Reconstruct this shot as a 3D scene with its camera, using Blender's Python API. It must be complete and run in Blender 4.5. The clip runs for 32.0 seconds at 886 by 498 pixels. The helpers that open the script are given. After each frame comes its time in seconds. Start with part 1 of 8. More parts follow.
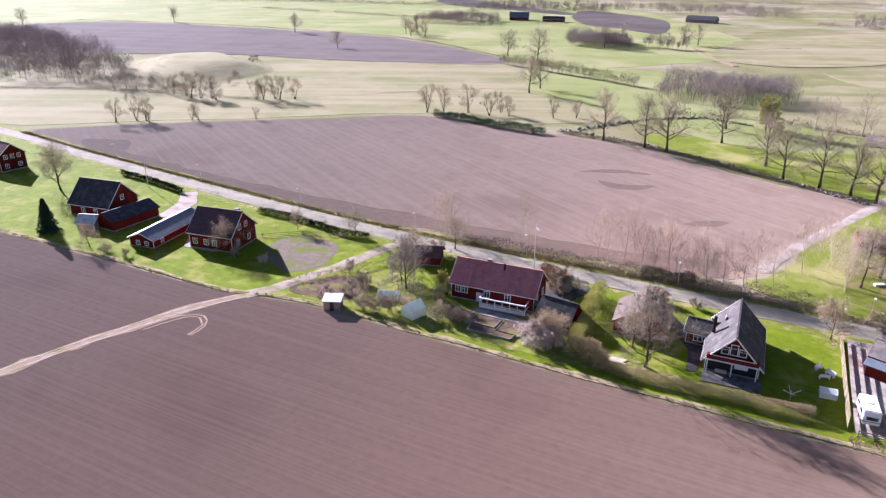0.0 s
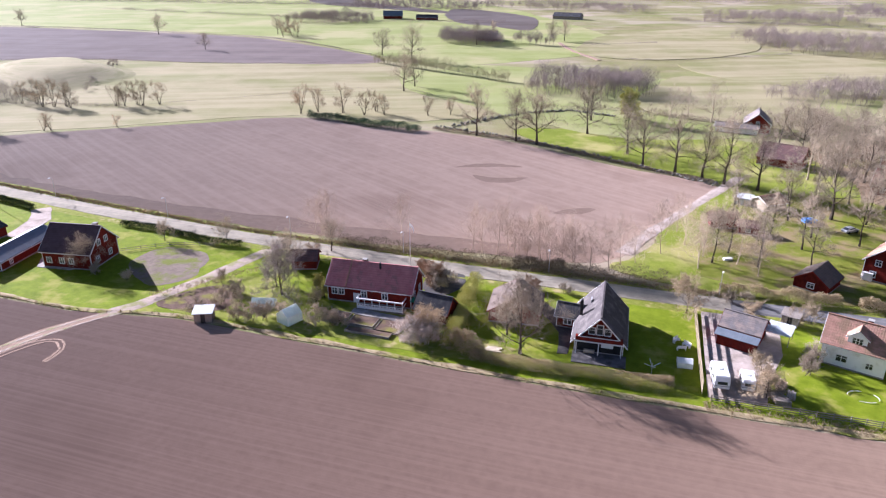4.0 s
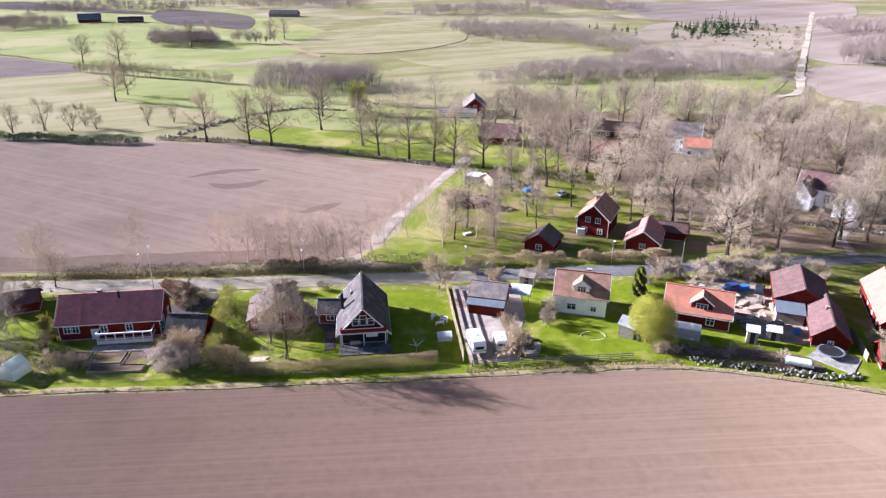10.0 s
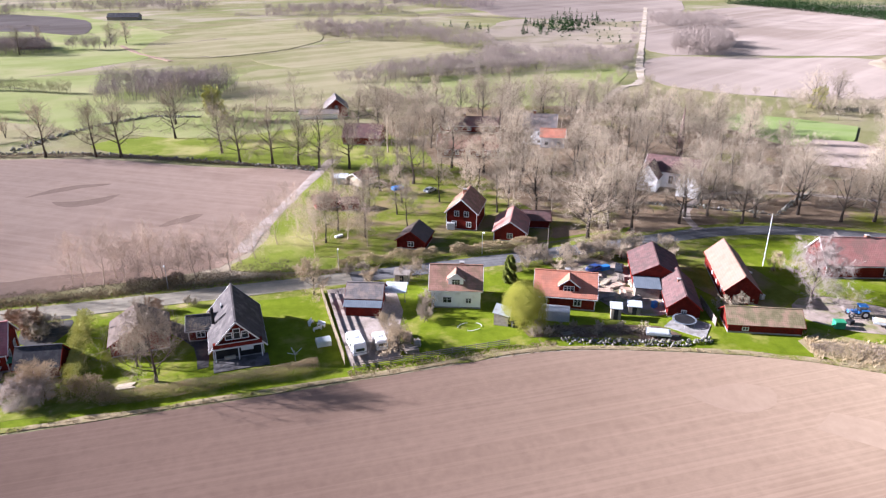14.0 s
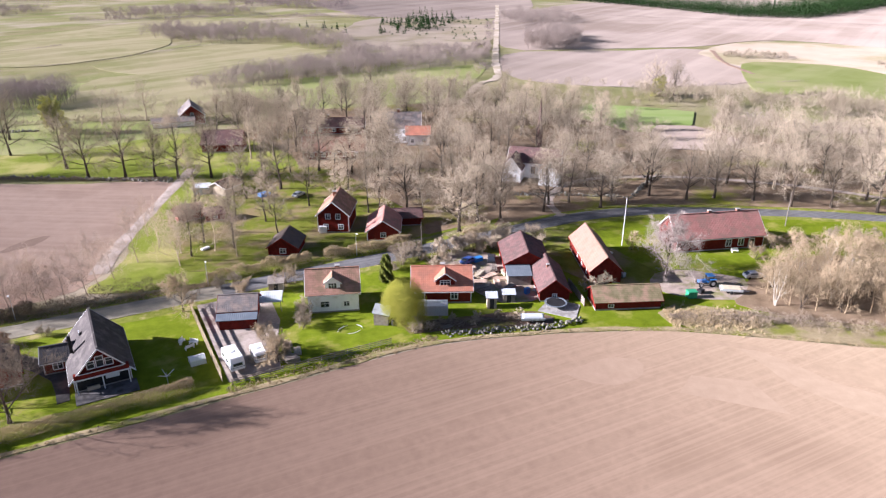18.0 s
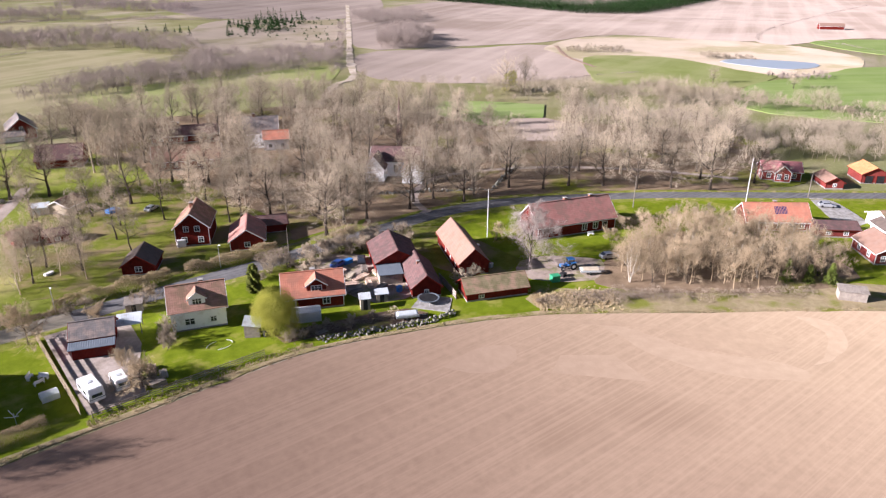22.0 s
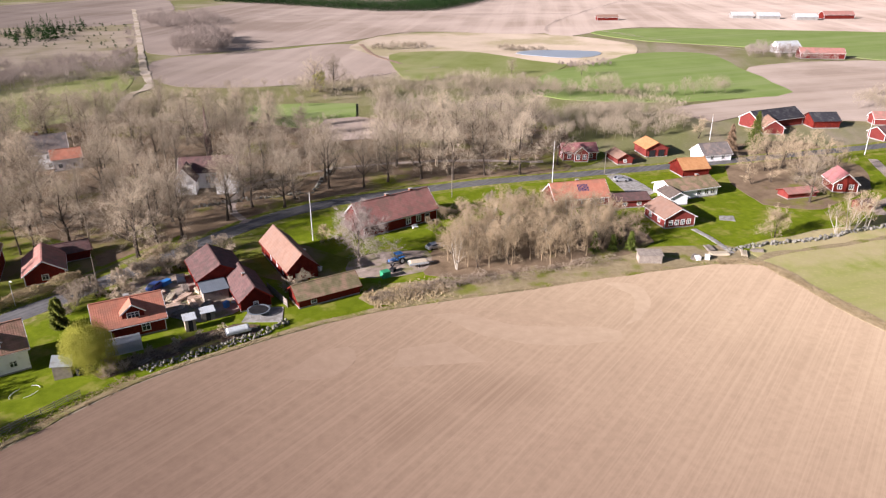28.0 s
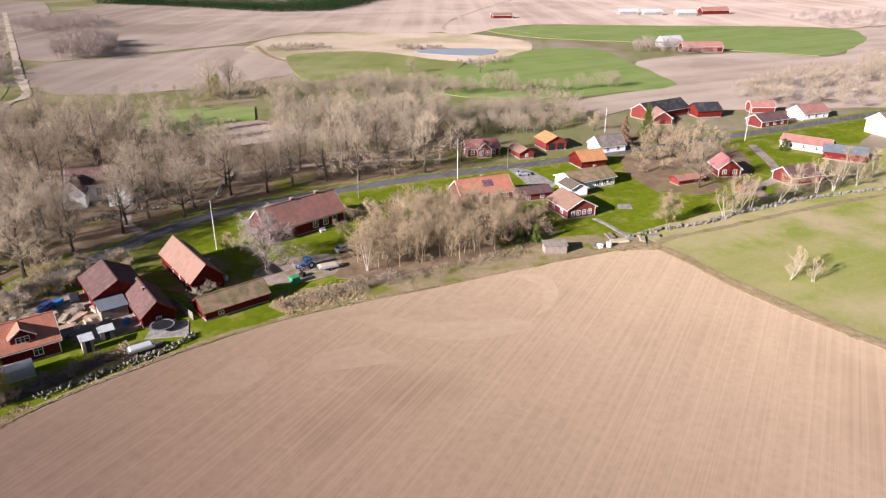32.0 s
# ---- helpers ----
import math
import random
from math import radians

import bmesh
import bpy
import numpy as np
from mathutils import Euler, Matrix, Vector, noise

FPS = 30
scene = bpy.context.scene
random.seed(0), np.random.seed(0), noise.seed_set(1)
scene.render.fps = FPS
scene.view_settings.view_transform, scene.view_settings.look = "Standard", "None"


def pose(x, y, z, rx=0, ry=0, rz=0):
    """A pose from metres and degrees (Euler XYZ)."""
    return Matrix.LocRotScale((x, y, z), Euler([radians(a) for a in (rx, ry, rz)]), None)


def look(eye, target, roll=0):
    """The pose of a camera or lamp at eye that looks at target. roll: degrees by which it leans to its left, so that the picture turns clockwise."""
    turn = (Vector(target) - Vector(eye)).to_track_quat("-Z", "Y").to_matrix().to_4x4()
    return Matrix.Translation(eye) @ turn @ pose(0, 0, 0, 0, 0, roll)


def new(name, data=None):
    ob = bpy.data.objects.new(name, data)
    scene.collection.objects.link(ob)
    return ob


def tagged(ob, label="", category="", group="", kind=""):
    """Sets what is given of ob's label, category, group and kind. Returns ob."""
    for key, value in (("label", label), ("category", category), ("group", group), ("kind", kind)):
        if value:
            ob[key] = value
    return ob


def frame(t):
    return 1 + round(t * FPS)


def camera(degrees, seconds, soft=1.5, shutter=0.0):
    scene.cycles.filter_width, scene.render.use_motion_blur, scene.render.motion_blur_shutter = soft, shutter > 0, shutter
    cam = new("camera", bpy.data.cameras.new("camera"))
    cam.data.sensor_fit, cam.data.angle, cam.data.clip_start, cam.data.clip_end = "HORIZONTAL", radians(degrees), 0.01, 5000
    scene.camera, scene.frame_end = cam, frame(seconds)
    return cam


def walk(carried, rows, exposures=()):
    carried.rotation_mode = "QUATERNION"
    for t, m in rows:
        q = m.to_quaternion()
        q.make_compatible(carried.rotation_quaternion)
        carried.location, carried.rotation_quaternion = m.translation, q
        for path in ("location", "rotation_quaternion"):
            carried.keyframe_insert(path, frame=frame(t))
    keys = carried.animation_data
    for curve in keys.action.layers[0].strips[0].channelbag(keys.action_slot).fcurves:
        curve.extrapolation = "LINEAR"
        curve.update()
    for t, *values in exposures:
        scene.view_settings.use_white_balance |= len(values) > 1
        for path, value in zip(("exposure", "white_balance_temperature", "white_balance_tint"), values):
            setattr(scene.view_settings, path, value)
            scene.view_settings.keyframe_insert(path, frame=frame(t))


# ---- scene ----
# camera and its walk
cam = camera(64.91, 32.0, soft=1.25)
walk(cam, [
    (0.0, pose(-3.10, -1.25, 62, 67.28, 0.00, 28.40)),
    (0.5, pose(-1.50, -0.40, 62, 67.29, 0.00, 28.41)),
    (1.0, pose(-0.22, 0.00, 62, 67.29, 0.00, 27.89)),
    (1.5, pose(0.00, 0.00, 62, 67.27, -0.06, 26.39)),
    (2.0, pose(0.00, 0.00, 62, 67.24, -0.11, 24.10)),
    (2.5, pose(0.00, 0.00, 62, 67.23, -0.14, 22.14)),
    (3.0, pose(0.00, 0.00, 62, 67.24, -0.13, 20.54)),
    (3.5, pose(0.00, 0.00, 62, 67.22, -0.09, 19.58)),
    (5.5, pose(0.00, 0.00, 62, 67.16, -0.12, 14.74)),
    (6.0, pose(0.00, 0.00, 62, 67.14, -0.12, 12.40)),
    (6.5, pose(0.00, 0.00, 62, 67.12, -0.15, 10.33)),
    (7.0, pose(0.00, 0.00, 62, 67.09, -0.14, 8.08)),
    (7.5, pose(0.00, 0.00, 62, 67.09, -0.12, 6.07)),
    (8.0, pose(0.00, 0.00, 62, 67.06, -0.12, 3.85)),
    (8.5, pose(0.00, 0.00, 62, 67.05, -0.11, 1.90)),
    (9.0, pose(0.00, 0.00, 62, 67.03, -0.04, -0.00)),
    (9.5, pose(0.00, 0.00, 62, 67.01, -0.00, -1.50)),
    (10.0, pose(0.00, 0.00, 62, 66.99, -0.01, -3.10)),
    (10.5, pose(0.00, 0.00, 62, 66.97, -0.02, -4.51)),
    (11.0, pose(0.00, 0.00, 62, 66.98, -0.04, -6.07)),
    (11.5, pose(0.00, 0.00, 62, 66.96, -0.06, -7.44)),
    (12.0, pose(0.00, 0.00, 62, 66.96, -0.10, -9.00)),
    (12.5, pose(0.00, 0.00, 62, 66.97, -0.05, -10.37)),
    (13.0, pose(0.00, 0.00, 62, 66.96, -0.07, -11.90)),
    (13.5, pose(0.00, 0.00, 62, 66.96, -0.06, -13.20)),
    (14.0, pose(0.00, 0.00, 62, 66.95, -0.03, -14.42)),
    (14.5, pose(0.00, 0.00, 62, 66.95, -0.01, -15.40)),
    (16.5, pose(0.00, 0.00, 62, 66.92, -0.01, -20.75)),
    (17.0, pose(0.00, 0.00, 62, 66.91, 0.02, -22.48)),
    (17.5, pose(0.00, 0.00, 62, 66.91, 0.03, -23.96)),
    (18.0, pose(0.00, 0.00, 62, 66.91, 0.01, -25.62)),
    (18.5, pose(0.00, 0.00, 62, 66.90, -0.01, -27.06)),
    (19.0, pose(0.00, 0.00, 62, 66.90, -0.04, -28.66)),
    (19.5, pose(0.00, 0.00, 62, 66.91, -0.04, -30.05)),
    (20.0, pose(0.00, 0.00, 62, 66.91, -0.06, -31.61)),
    (20.5, pose(0.00, 0.00, 62, 66.91, -0.04, -32.99)),
    (21.0, pose(0.00, 0.00, 62, 66.91, -0.05, -34.51)),
    (21.5, pose(0.00, 0.00, 62, 66.91, -0.13, -35.79)),
    (22.0, pose(0.00, 0.00, 62, 66.90, -0.10, -37.22)),
    (22.5, pose(0.00, 0.00, 62, 66.89, -0.10, -38.47)),
    (23.0, pose(0.00, 0.00, 62, 66.89, -0.07, -39.85)),
    (23.5, pose(0.00, 0.00, 62, 66.89, -0.06, -41.11)),
    (24.0, pose(0.00, 0.00, 62, 66.89, -0.02, -42.53)),
    (24.5, pose(0.00, 0.00, 62, 66.89, -0.01, -43.78)),
    (25.0, pose(0.00, 0.00, 62, 66.88, 0.04, -45.19)),
    (25.5, pose(0.00, 0.00, 62, 66.88, -0.01, -46.38)),
    (27.5, pose(0.00, 0.00, 62, 66.84, 0.12, -51.43)),
    (28.0, pose(0.00, 0.00, 62, 66.83, 0.16, -52.66)),
    (28.5, pose(0.00, 0.00, 62, 66.82, 0.15, -53.46)),
    (29.0, pose(0.00, 0.00, 62, 66.80, 0.18, -54.29)),
    (29.5, pose(0.00, 0.00, 62, 66.79, 0.19, -55.07)),
    (30.0, pose(0.00, 0.00, 62, 66.79, 0.19, -55.97)),
    (30.5, pose(0.00, 0.00, 62, 66.78, 0.17, -57.04)),
    (31.0, pose(0.00, 0.00, 62, 66.78, 0.14, -58.39)),
    (31.5, pose(0.00, 0.00, 62, 66.76, 0.13, -59.57)),
    (32.0, pose(0.00, 0.00, 62, 66.76, 0.15, -60.71)),
], exposures=[(0.0, 2.12, 5350, 31), (8.0, 2.15, 5350, 26), (14.0, 2.1, 5450, 25), (20.0, 1.84, 5700, 25), (32.0, 1.32, 6100, 24)])

# world, sun
SUN_AZ, SUN_EL = radians(157.5), radians(21)
sun_way = Vector((math.cos(SUN_AZ) * math.cos(SUN_EL), math.sin(SUN_AZ) * math.cos(SUN_EL), math.sin(SUN_EL)))
world = bpy.data.worlds.new("world")
scene.world = world
world.use_nodes = True
wn = world.node_tree.nodes
sky = wn.new("ShaderNodeTexSky")
sky.sky_type, sky.sun_disc = "NISHITA", False
sky.sun_elevation, sky.sun_rotation = SUN_EL, math.pi / 2 - SUN_AZ
wn["Background"].inputs["Strength"].default_value = 0.026
world.node_tree.links.new(sky.outputs[0], wn["Background"].inputs["Color"])
lamp = bpy.data.lights.new("sun", "SUN")
lamp.energy, lamp.angle, lamp.color = 5.0, radians(0.6), (1.0, 0.93, 0.82)
sun = new("sun", lamp)
sun.matrix_world = look(sun_way * 300, (0, 0, 0))

# materials


def mat(name, dark, light, scale=1.0, rough=0.85, bump=0.3, size=0.05, stain=None, stripe=None, speckle=0.0, spread=0.0, metal=0.0, soft=0.0, blotch=0.25, mark=None, drift=None):
    """A two-scale procedural surface. dark, light: base colours mixed by noise of that scale; stain: (colour, scale, share);
    stripe: (axis, period, share, relief); spread: how far single objects differ; mark: (scale xyz, turn, colour, share) long streaks;
    drift: (x0, tint, x1, tint, x2, tint) slow change across the plan."""
    m = bpy.data.materials.new(name)
    m.use_nodes = True
    nt = m.node_tree
    n, link = nt.nodes, nt.links.new
    bsdf = n["Principled BSDF"]
    co = n.new("ShaderNodeTexCoord")

    def noisy(s, detail=6.0, rough_=0.6, vector=None):
        t = n.new("ShaderNodeTexNoise")
        t.inputs["Scale"].default_value, t.inputs["Detail"].default_value, t.inputs["Roughness"].default_value = s, detail, rough_
        link(vector or co.outputs["Object"], t.inputs["Vector"])
        return t.outputs["Fac"]

    def ramp(fac, lo, hi):
        r = n.new("ShaderNodeMapRange")
        r.inputs["From Min"].default_value, r.inputs["From Max"].default_value = lo, hi
        link(fac, r.inputs["Value"])
        return r.outputs["Result"]

    def mix(fac, a, b, blend="MIX"):
        x = n.new("ShaderNodeMix")
        x.data_type, x.blend_type = "RGBA", blend
        for sock, value in ((0, fac), (6, a), (7, b)):
            if isinstance(value, (int, float)):
                x.inputs[sock].default_value = value
            elif isinstance(value, tuple):
                x.inputs[sock].default_value = (*value, 1)
            else:
                link(value, x.inputs[sock])
        return x.outputs[2]

    col = mix(ramp(noisy(scale), 0.3, 0.7), dark, light)
    if blotch:
        big = ramp(noisy(scale * 0.13, 3.0), 0.3, 0.7)
        col = mix(big, col, mix(blotch, col, tuple(c * 0.62 for c in dark)))
    if stain:
        c, s, share = stain
        col = mix(ramp(noisy(s, 5.0), 0.62 - share * 0.4, 0.72 - share * 0.3), col, c)
    if mark:
        sc, turn, c, share = mark
        mp = n.new("ShaderNodeMapping")
        mp.vector_type = "TEXTURE"
        mp.inputs["Rotation"].default_value[2], mp.inputs["Scale"].default_value = radians(turn), tuple(1 / v for v in sc)
        link(co.outputs["Object"], mp.inputs["Vector"])
        mp2 = n.new("ShaderNodeVectorMath")
        mp2.operation = "ADD"
        mp2.inputs[1].default_value = (7.3, 1.1, 0)
        link(mp.outputs[0], mp2.inputs[0])
        streak = noisy(1.0, 4.0, 0.65, mp2.outputs[0])
        f = n.new("ShaderNodeMath")
        f.operation = "MULTIPLY"
        f.inputs[1].default_value = share
        link(ramp(streak, 0.44, 0.62), f.inputs[0])
        col = mix(f.outputs[0], col, c)
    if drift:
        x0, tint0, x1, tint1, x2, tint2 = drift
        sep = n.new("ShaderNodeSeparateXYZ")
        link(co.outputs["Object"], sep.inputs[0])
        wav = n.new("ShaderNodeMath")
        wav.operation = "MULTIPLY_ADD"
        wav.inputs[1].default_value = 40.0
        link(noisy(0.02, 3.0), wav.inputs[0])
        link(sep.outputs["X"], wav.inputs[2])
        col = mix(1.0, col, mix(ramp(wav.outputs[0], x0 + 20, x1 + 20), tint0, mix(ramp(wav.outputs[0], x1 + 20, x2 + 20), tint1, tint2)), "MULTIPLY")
    if speckle:
        col = mix(ramp(noisy(scale * 23, 2.0), 0.55, 0.75), col, mix(speckle, col, tuple(min(1, c * 1.7) for c in light)))
    height = noisy(1.0 / size, 5.0, 0.65)
    if stripe:
        axis, period, share, relief = stripe
        w = n.new("ShaderNodeTexWave")
        w.bands_direction, w.wave_profile = axis, "SAW" if share < 0 else "SIN"
        w.inputs["Scale"].default_value = 2 * math.pi / period / 20
        w.inputs["Distortion"].default_value, w.inputs["Detail"].default_value = 0.6, 1.0
        link(co.outputs["Object"], w.inputs["Vector"])
        col = mix(ramp(w.outputs["Fac"], 0.35, 0.0), col, mix(abs(share), col, tuple(c * 0.35 for c in dark)))
        add = n.new("ShaderNodeMath")
        add.operation = "MULTIPLY_ADD"
        add.inputs[1].default_value = relief
        link(w.outputs["Fac"], add.inputs[0])
        link(height, add.inputs[2])
        height = add.outputs[0]
    if spread:
        oi = n.new("ShaderNodeObjectInfo")
        hsv = n.new("ShaderNodeHueSaturation")
        mr = n.new("ShaderNodeMapRange")
        mr.inputs["To Min"].default_value, mr.inputs["To Max"].default_value = 1 - spread, 1 + spread
        link(oi.outputs["Random"], mr.inputs["Value"])
        link(mr.outputs[0], hsv.inputs["Value"])
        link(col, hsv.inputs["Color"])
        col = hsv.outputs["Color"]
    link(col, bsdf.inputs["Base Color"])
    bsdf.inputs["Roughness"].default_value = rough
    bsdf.inputs["Metallic"].default_value = metal
    bsdf.inputs["Diffuse Roughness"].default_value = soft
    bsdf.inputs["Specular IOR Level"].default_value = 0.5 if rough < 0.6 else 0.2 if rough < 0.84 else 0.03
    if bump:
        b = n.new("ShaderNodeBump")
        b.inputs["Strength"].default_value, b.inputs["Distance"].default_value = bump, size
        link(height, b.inputs["Height"])
        link(b.outputs[0], bsdf.inputs["Normal"])
    return m


# GRASS, MEADOW and PASTURE: extra blue puts distance haze into the base colour.
GRASS = mat("grass", (0.15, 0.14, 0.0607), (0.25, 0.22, 0.121), 0.04, 0.95, 0.5, 0.15, stain=((0.3, 0.25, 0.189), 0.012, 0.4), speckle=0.3, mark=((0.004, 0.03, 1), 25, (0.15, 0.17, 0.054), 0.7))
LAWN = mat("lawn", (0.1, 0.14, 0.006), (0.18, 0.225, 0.012), 0.5, 0.9, 0.5, 0.12, stain=((0.22, 0.215, 0.045), 0.16, 0.25), speckle=0.2, blotch=0.45)
PARK_GRASS = mat("park_grass", (0.12, 0.155, 0.015), (0.21, 0.24, 0.04), 0.12, 0.95, 0.5, 0.15, stain=((0.27, 0.25, 0.09), 0.05, 0.3), speckle=0.25, blotch=0.4)
ROUGH_LAWN = mat("rough_lawn", (0.1, 0.125, 0.012), (0.18, 0.19, 0.035), 0.4, 0.95, 0.6, 0.15, stain=((0.2, 0.155, 0.08), 0.12, 0.4), speckle=0.25, blotch=0.4)
VERGE = mat("verge_grass", (0.13, 0.16, 0.016), (0.22, 0.225, 0.05), 0.7, 0.95, 0.6, 0.15, stain=((0.3, 0.25, 0.12), 0.35, 0.2), speckle=0.3)
MEADOW = mat("dry_meadow", (0.21, 0.19, 0.095), (0.272, 0.243, 0.14), 0.05, 0.95, 0.4, 0.2, stain=((0.172, 0.17, 0.072), 0.02, 0.35), mark=((0.004, 0.06, 1), 25, (0.315, 0.275, 0.172), 0.5))
PASTURE = mat("green_pasture", (0.168, 0.197, 0.056), (0.238, 0.257, 0.095), 0.04, 0.95, 0.4, 0.2, stain=((0.27, 0.255, 0.125), 0.015, 0.35), mark=((0.004, 0.05, 1), 20, (0.255, 0.26, 0.12), 0.5))
CROP = mat("young_crop", (0.165, 0.232, 0.062), (0.222, 0.287, 0.09), 0.05, 0.95, 0.3, 0.2, mark=((0.003, 0.12, 1), -30, (0.25, 0.285, 0.125), 0.5))
# drift: real soil tones plus brightness by angle to the sun, put into colour
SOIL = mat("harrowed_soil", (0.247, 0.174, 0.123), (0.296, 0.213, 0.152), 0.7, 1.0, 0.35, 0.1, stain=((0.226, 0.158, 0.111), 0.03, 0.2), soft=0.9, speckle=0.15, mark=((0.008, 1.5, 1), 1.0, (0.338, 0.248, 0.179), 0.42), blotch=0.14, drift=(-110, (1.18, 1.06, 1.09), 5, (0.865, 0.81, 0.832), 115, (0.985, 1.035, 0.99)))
SOIL_N = mat("ploughed_soil", (0.35, 0.25, 0.188), (0.42, 0.307, 0.234), 0.3, 1.0, 0.5, 0.12, stain=((0.3, 0.21, 0.157), 0.022, 0.25), soft=0.8, speckle=0.15, mark=((0.015, 0.5, 1), 150, (0.47, 0.35, 0.268), 0.4), blotch=0.2)
# Marks below carry the same sun-angle tints in their colour as SOIL.
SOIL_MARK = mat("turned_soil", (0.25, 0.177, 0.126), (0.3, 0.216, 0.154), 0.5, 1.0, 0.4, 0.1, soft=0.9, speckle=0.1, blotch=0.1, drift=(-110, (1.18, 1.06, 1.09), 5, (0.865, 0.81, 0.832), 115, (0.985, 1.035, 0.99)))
SOIL_MARK_N = mat("turned_north_soil", (0.245, 0.172, 0.128), (0.31, 0.222, 0.166), 0.4, 1.0, 0.5, 0.1, soft=0.8, speckle=0.1, blotch=0.15)
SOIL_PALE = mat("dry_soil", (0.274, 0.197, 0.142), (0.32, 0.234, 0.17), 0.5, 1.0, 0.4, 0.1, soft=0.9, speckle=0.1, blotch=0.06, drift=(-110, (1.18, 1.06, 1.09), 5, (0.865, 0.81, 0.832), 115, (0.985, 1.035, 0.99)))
TRACK = mat("worn_track", (0.285, 0.208, 0.156), (0.36, 0.268, 0.205), 0.5, 1.0, 0.7, 0.06, stain=((0.24, 0.17, 0.124), 0.4, 0.7), speckle=0.2)
SOIL_WEST = mat("west_soil", (0.286, 0.22, 0.188), (0.366, 0.286, 0.245), 0.05, 1.0, 0.5, 0.2, soft=0.75, stain=((0.244, 0.187, 0.16), 0.012, 0.3), mark=((0.003, 0.08, 1), 15, (0.403, 0.317, 0.27), 0.4))
SOIL_FAR = mat("far_soil", (0.224, 0.18, 0.15), (0.292, 0.24, 0.204), 0.02, 1.0, 0.5, 0.2, soft=1.0, stain=((0.19, 0.15, 0.122), 0.008, 0.4), mark=((0.002, 0.06, 1), 30, (0.33, 0.275, 0.232), 0.4))
SOIL_EAST = mat("pale_east_soil", (0.18, 0.147, 0.122), (0.235, 0.196, 0.166), 0.02, 1.0, 0.5, 0.2, soft=0.8, stain=((0.155, 0.124, 0.1), 0.012, 0.4), mark=((0.002, 0.08, 1), -35, (0.262, 0.22, 0.185), 0.4))
PALE_TRACK = mat("pale_gravel_track", (0.38, 0.32, 0.255), (0.5, 0.43, 0.35), 0.15, 1.0, 0.4, 0.06, soft=0.8, stain=((0.3, 0.255, 0.18), 0.08, 0.4))
DRYFIELD = mat("dry_grassland", (0.29, 0.238, 0.18), (0.36, 0.3, 0.232), 0.03, 1.0, 0.4, 0.2, soft=0.8, stain=((0.225, 0.195, 0.12), 0.02, 0.35))
# Darker copy of the road asphalt: the trees' shade is put into its colour.
ROAD_SHADED = mat("shaded_village_asphalt", (0.105, 0.104, 0.106), (0.155, 0.152, 0.15), 0.8, 0.9, 0.3, 0.03, stain=((0.09, 0.088, 0.088), 0.15, 0.4), mark=((0.02, 1.2, 1), 0, (0.2, 0.195, 0.19), 0.4))
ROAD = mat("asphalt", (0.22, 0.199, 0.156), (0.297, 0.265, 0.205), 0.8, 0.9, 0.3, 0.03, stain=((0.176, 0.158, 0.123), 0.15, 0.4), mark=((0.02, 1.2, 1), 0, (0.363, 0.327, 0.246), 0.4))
GRAVEL = mat("gravel", (0.3, 0.25, 0.215), (0.42, 0.358, 0.31), 1.5, 0.95, 0.6, 0.04, stain=((0.23, 0.19, 0.155), 0.2, 0.4), speckle=0.4)
GRAVEL_BROWN = mat("brown_gravel", (0.135, 0.108, 0.085), (0.2, 0.162, 0.13), 0.8, 1.0, 0.6, 0.05, stain=((0.12, 0.135, 0.03), 0.25, 0.4), speckle=0.3)
DIRT = mat("dirt", (0.26, 0.21, 0.17), (0.38, 0.31, 0.26), 0.7, 1.0, 0.6, 0.06, stain=((0.2, 0.19, 0.09), 0.3, 0.35), speckle=0.3)
STONE = mat("field_stone", (0.17, 0.16, 0.145), (0.34, 0.32, 0.295), 1.2, 0.9, 0.6, 0.06, stain=((0.15, 0.15, 0.1), 1.5, 0.4), spread=0.3)
RED = mat("falu_red_boards", (0.13, 0.016, 0.012), (0.2, 0.032, 0.022), 0.9, 0.85, 0.5, 0.03, stripe=("X", 0.22, 0.6, 0.8), stain=((0.11, 0.02, 0.016), 0.6, 0.3))
RED_LIGHT = mat("bright_red_boards", (0.175, 0.03, 0.025), (0.24, 0.05, 0.04), 0.9, 0.8, 0.5, 0.03, stripe=("X", 0.22, 0.5, 0.6))
WHITE = mat("white_paint", (0.68, 0.68, 0.67), (0.78, 0.78, 0.77), 1.5, 0.6, 0.15, 0.02, blotch=0.1)
WHITE_WALL = mat("white_render", (0.8, 0.81, 0.815), (0.88, 0.885, 0.885), 0.8, 0.8, 0.3, 0.02, stain=((0.68, 0.67, 0.64), 0.5, 0.15), blotch=0.06)
CREAM_WALL = mat("cream_render", (0.6, 0.56, 0.42), (0.72, 0.68, 0.54), 0.8, 0.8, 0.3, 0.02, blotch=0.12)
TILE_RED = mat("wine_red_tile", (0.34, 0.13, 0.13), (0.48, 0.21, 0.205), 0.8, 0.8, 0.5, 0.04, stripe=("Y", 0.36, 0.2, 0.35), stain=((0.27, 0.14, 0.13), 0.7, 0.25))
TILE_ORANGE = mat("orange_clay_tile", (0.39, 0.15, 0.095), (0.49, 0.215, 0.142), 0.9, 0.8, 0.4, 0.04, stripe=("Y", 0.36, 0.12, 0.3), stain=((0.33, 0.15, 0.1), 0.5, 0.35))
TILE_YELLOW = mat("golden_clay_tile", (0.4, 0.195, 0.08), (0.52, 0.28, 0.13), 0.9, 0.8, 0.5, 0.04, stripe=("Y", 0.36, 0.2, 0.6), stain=((0.38, 0.19, 0.08), 0.7, 0.3))
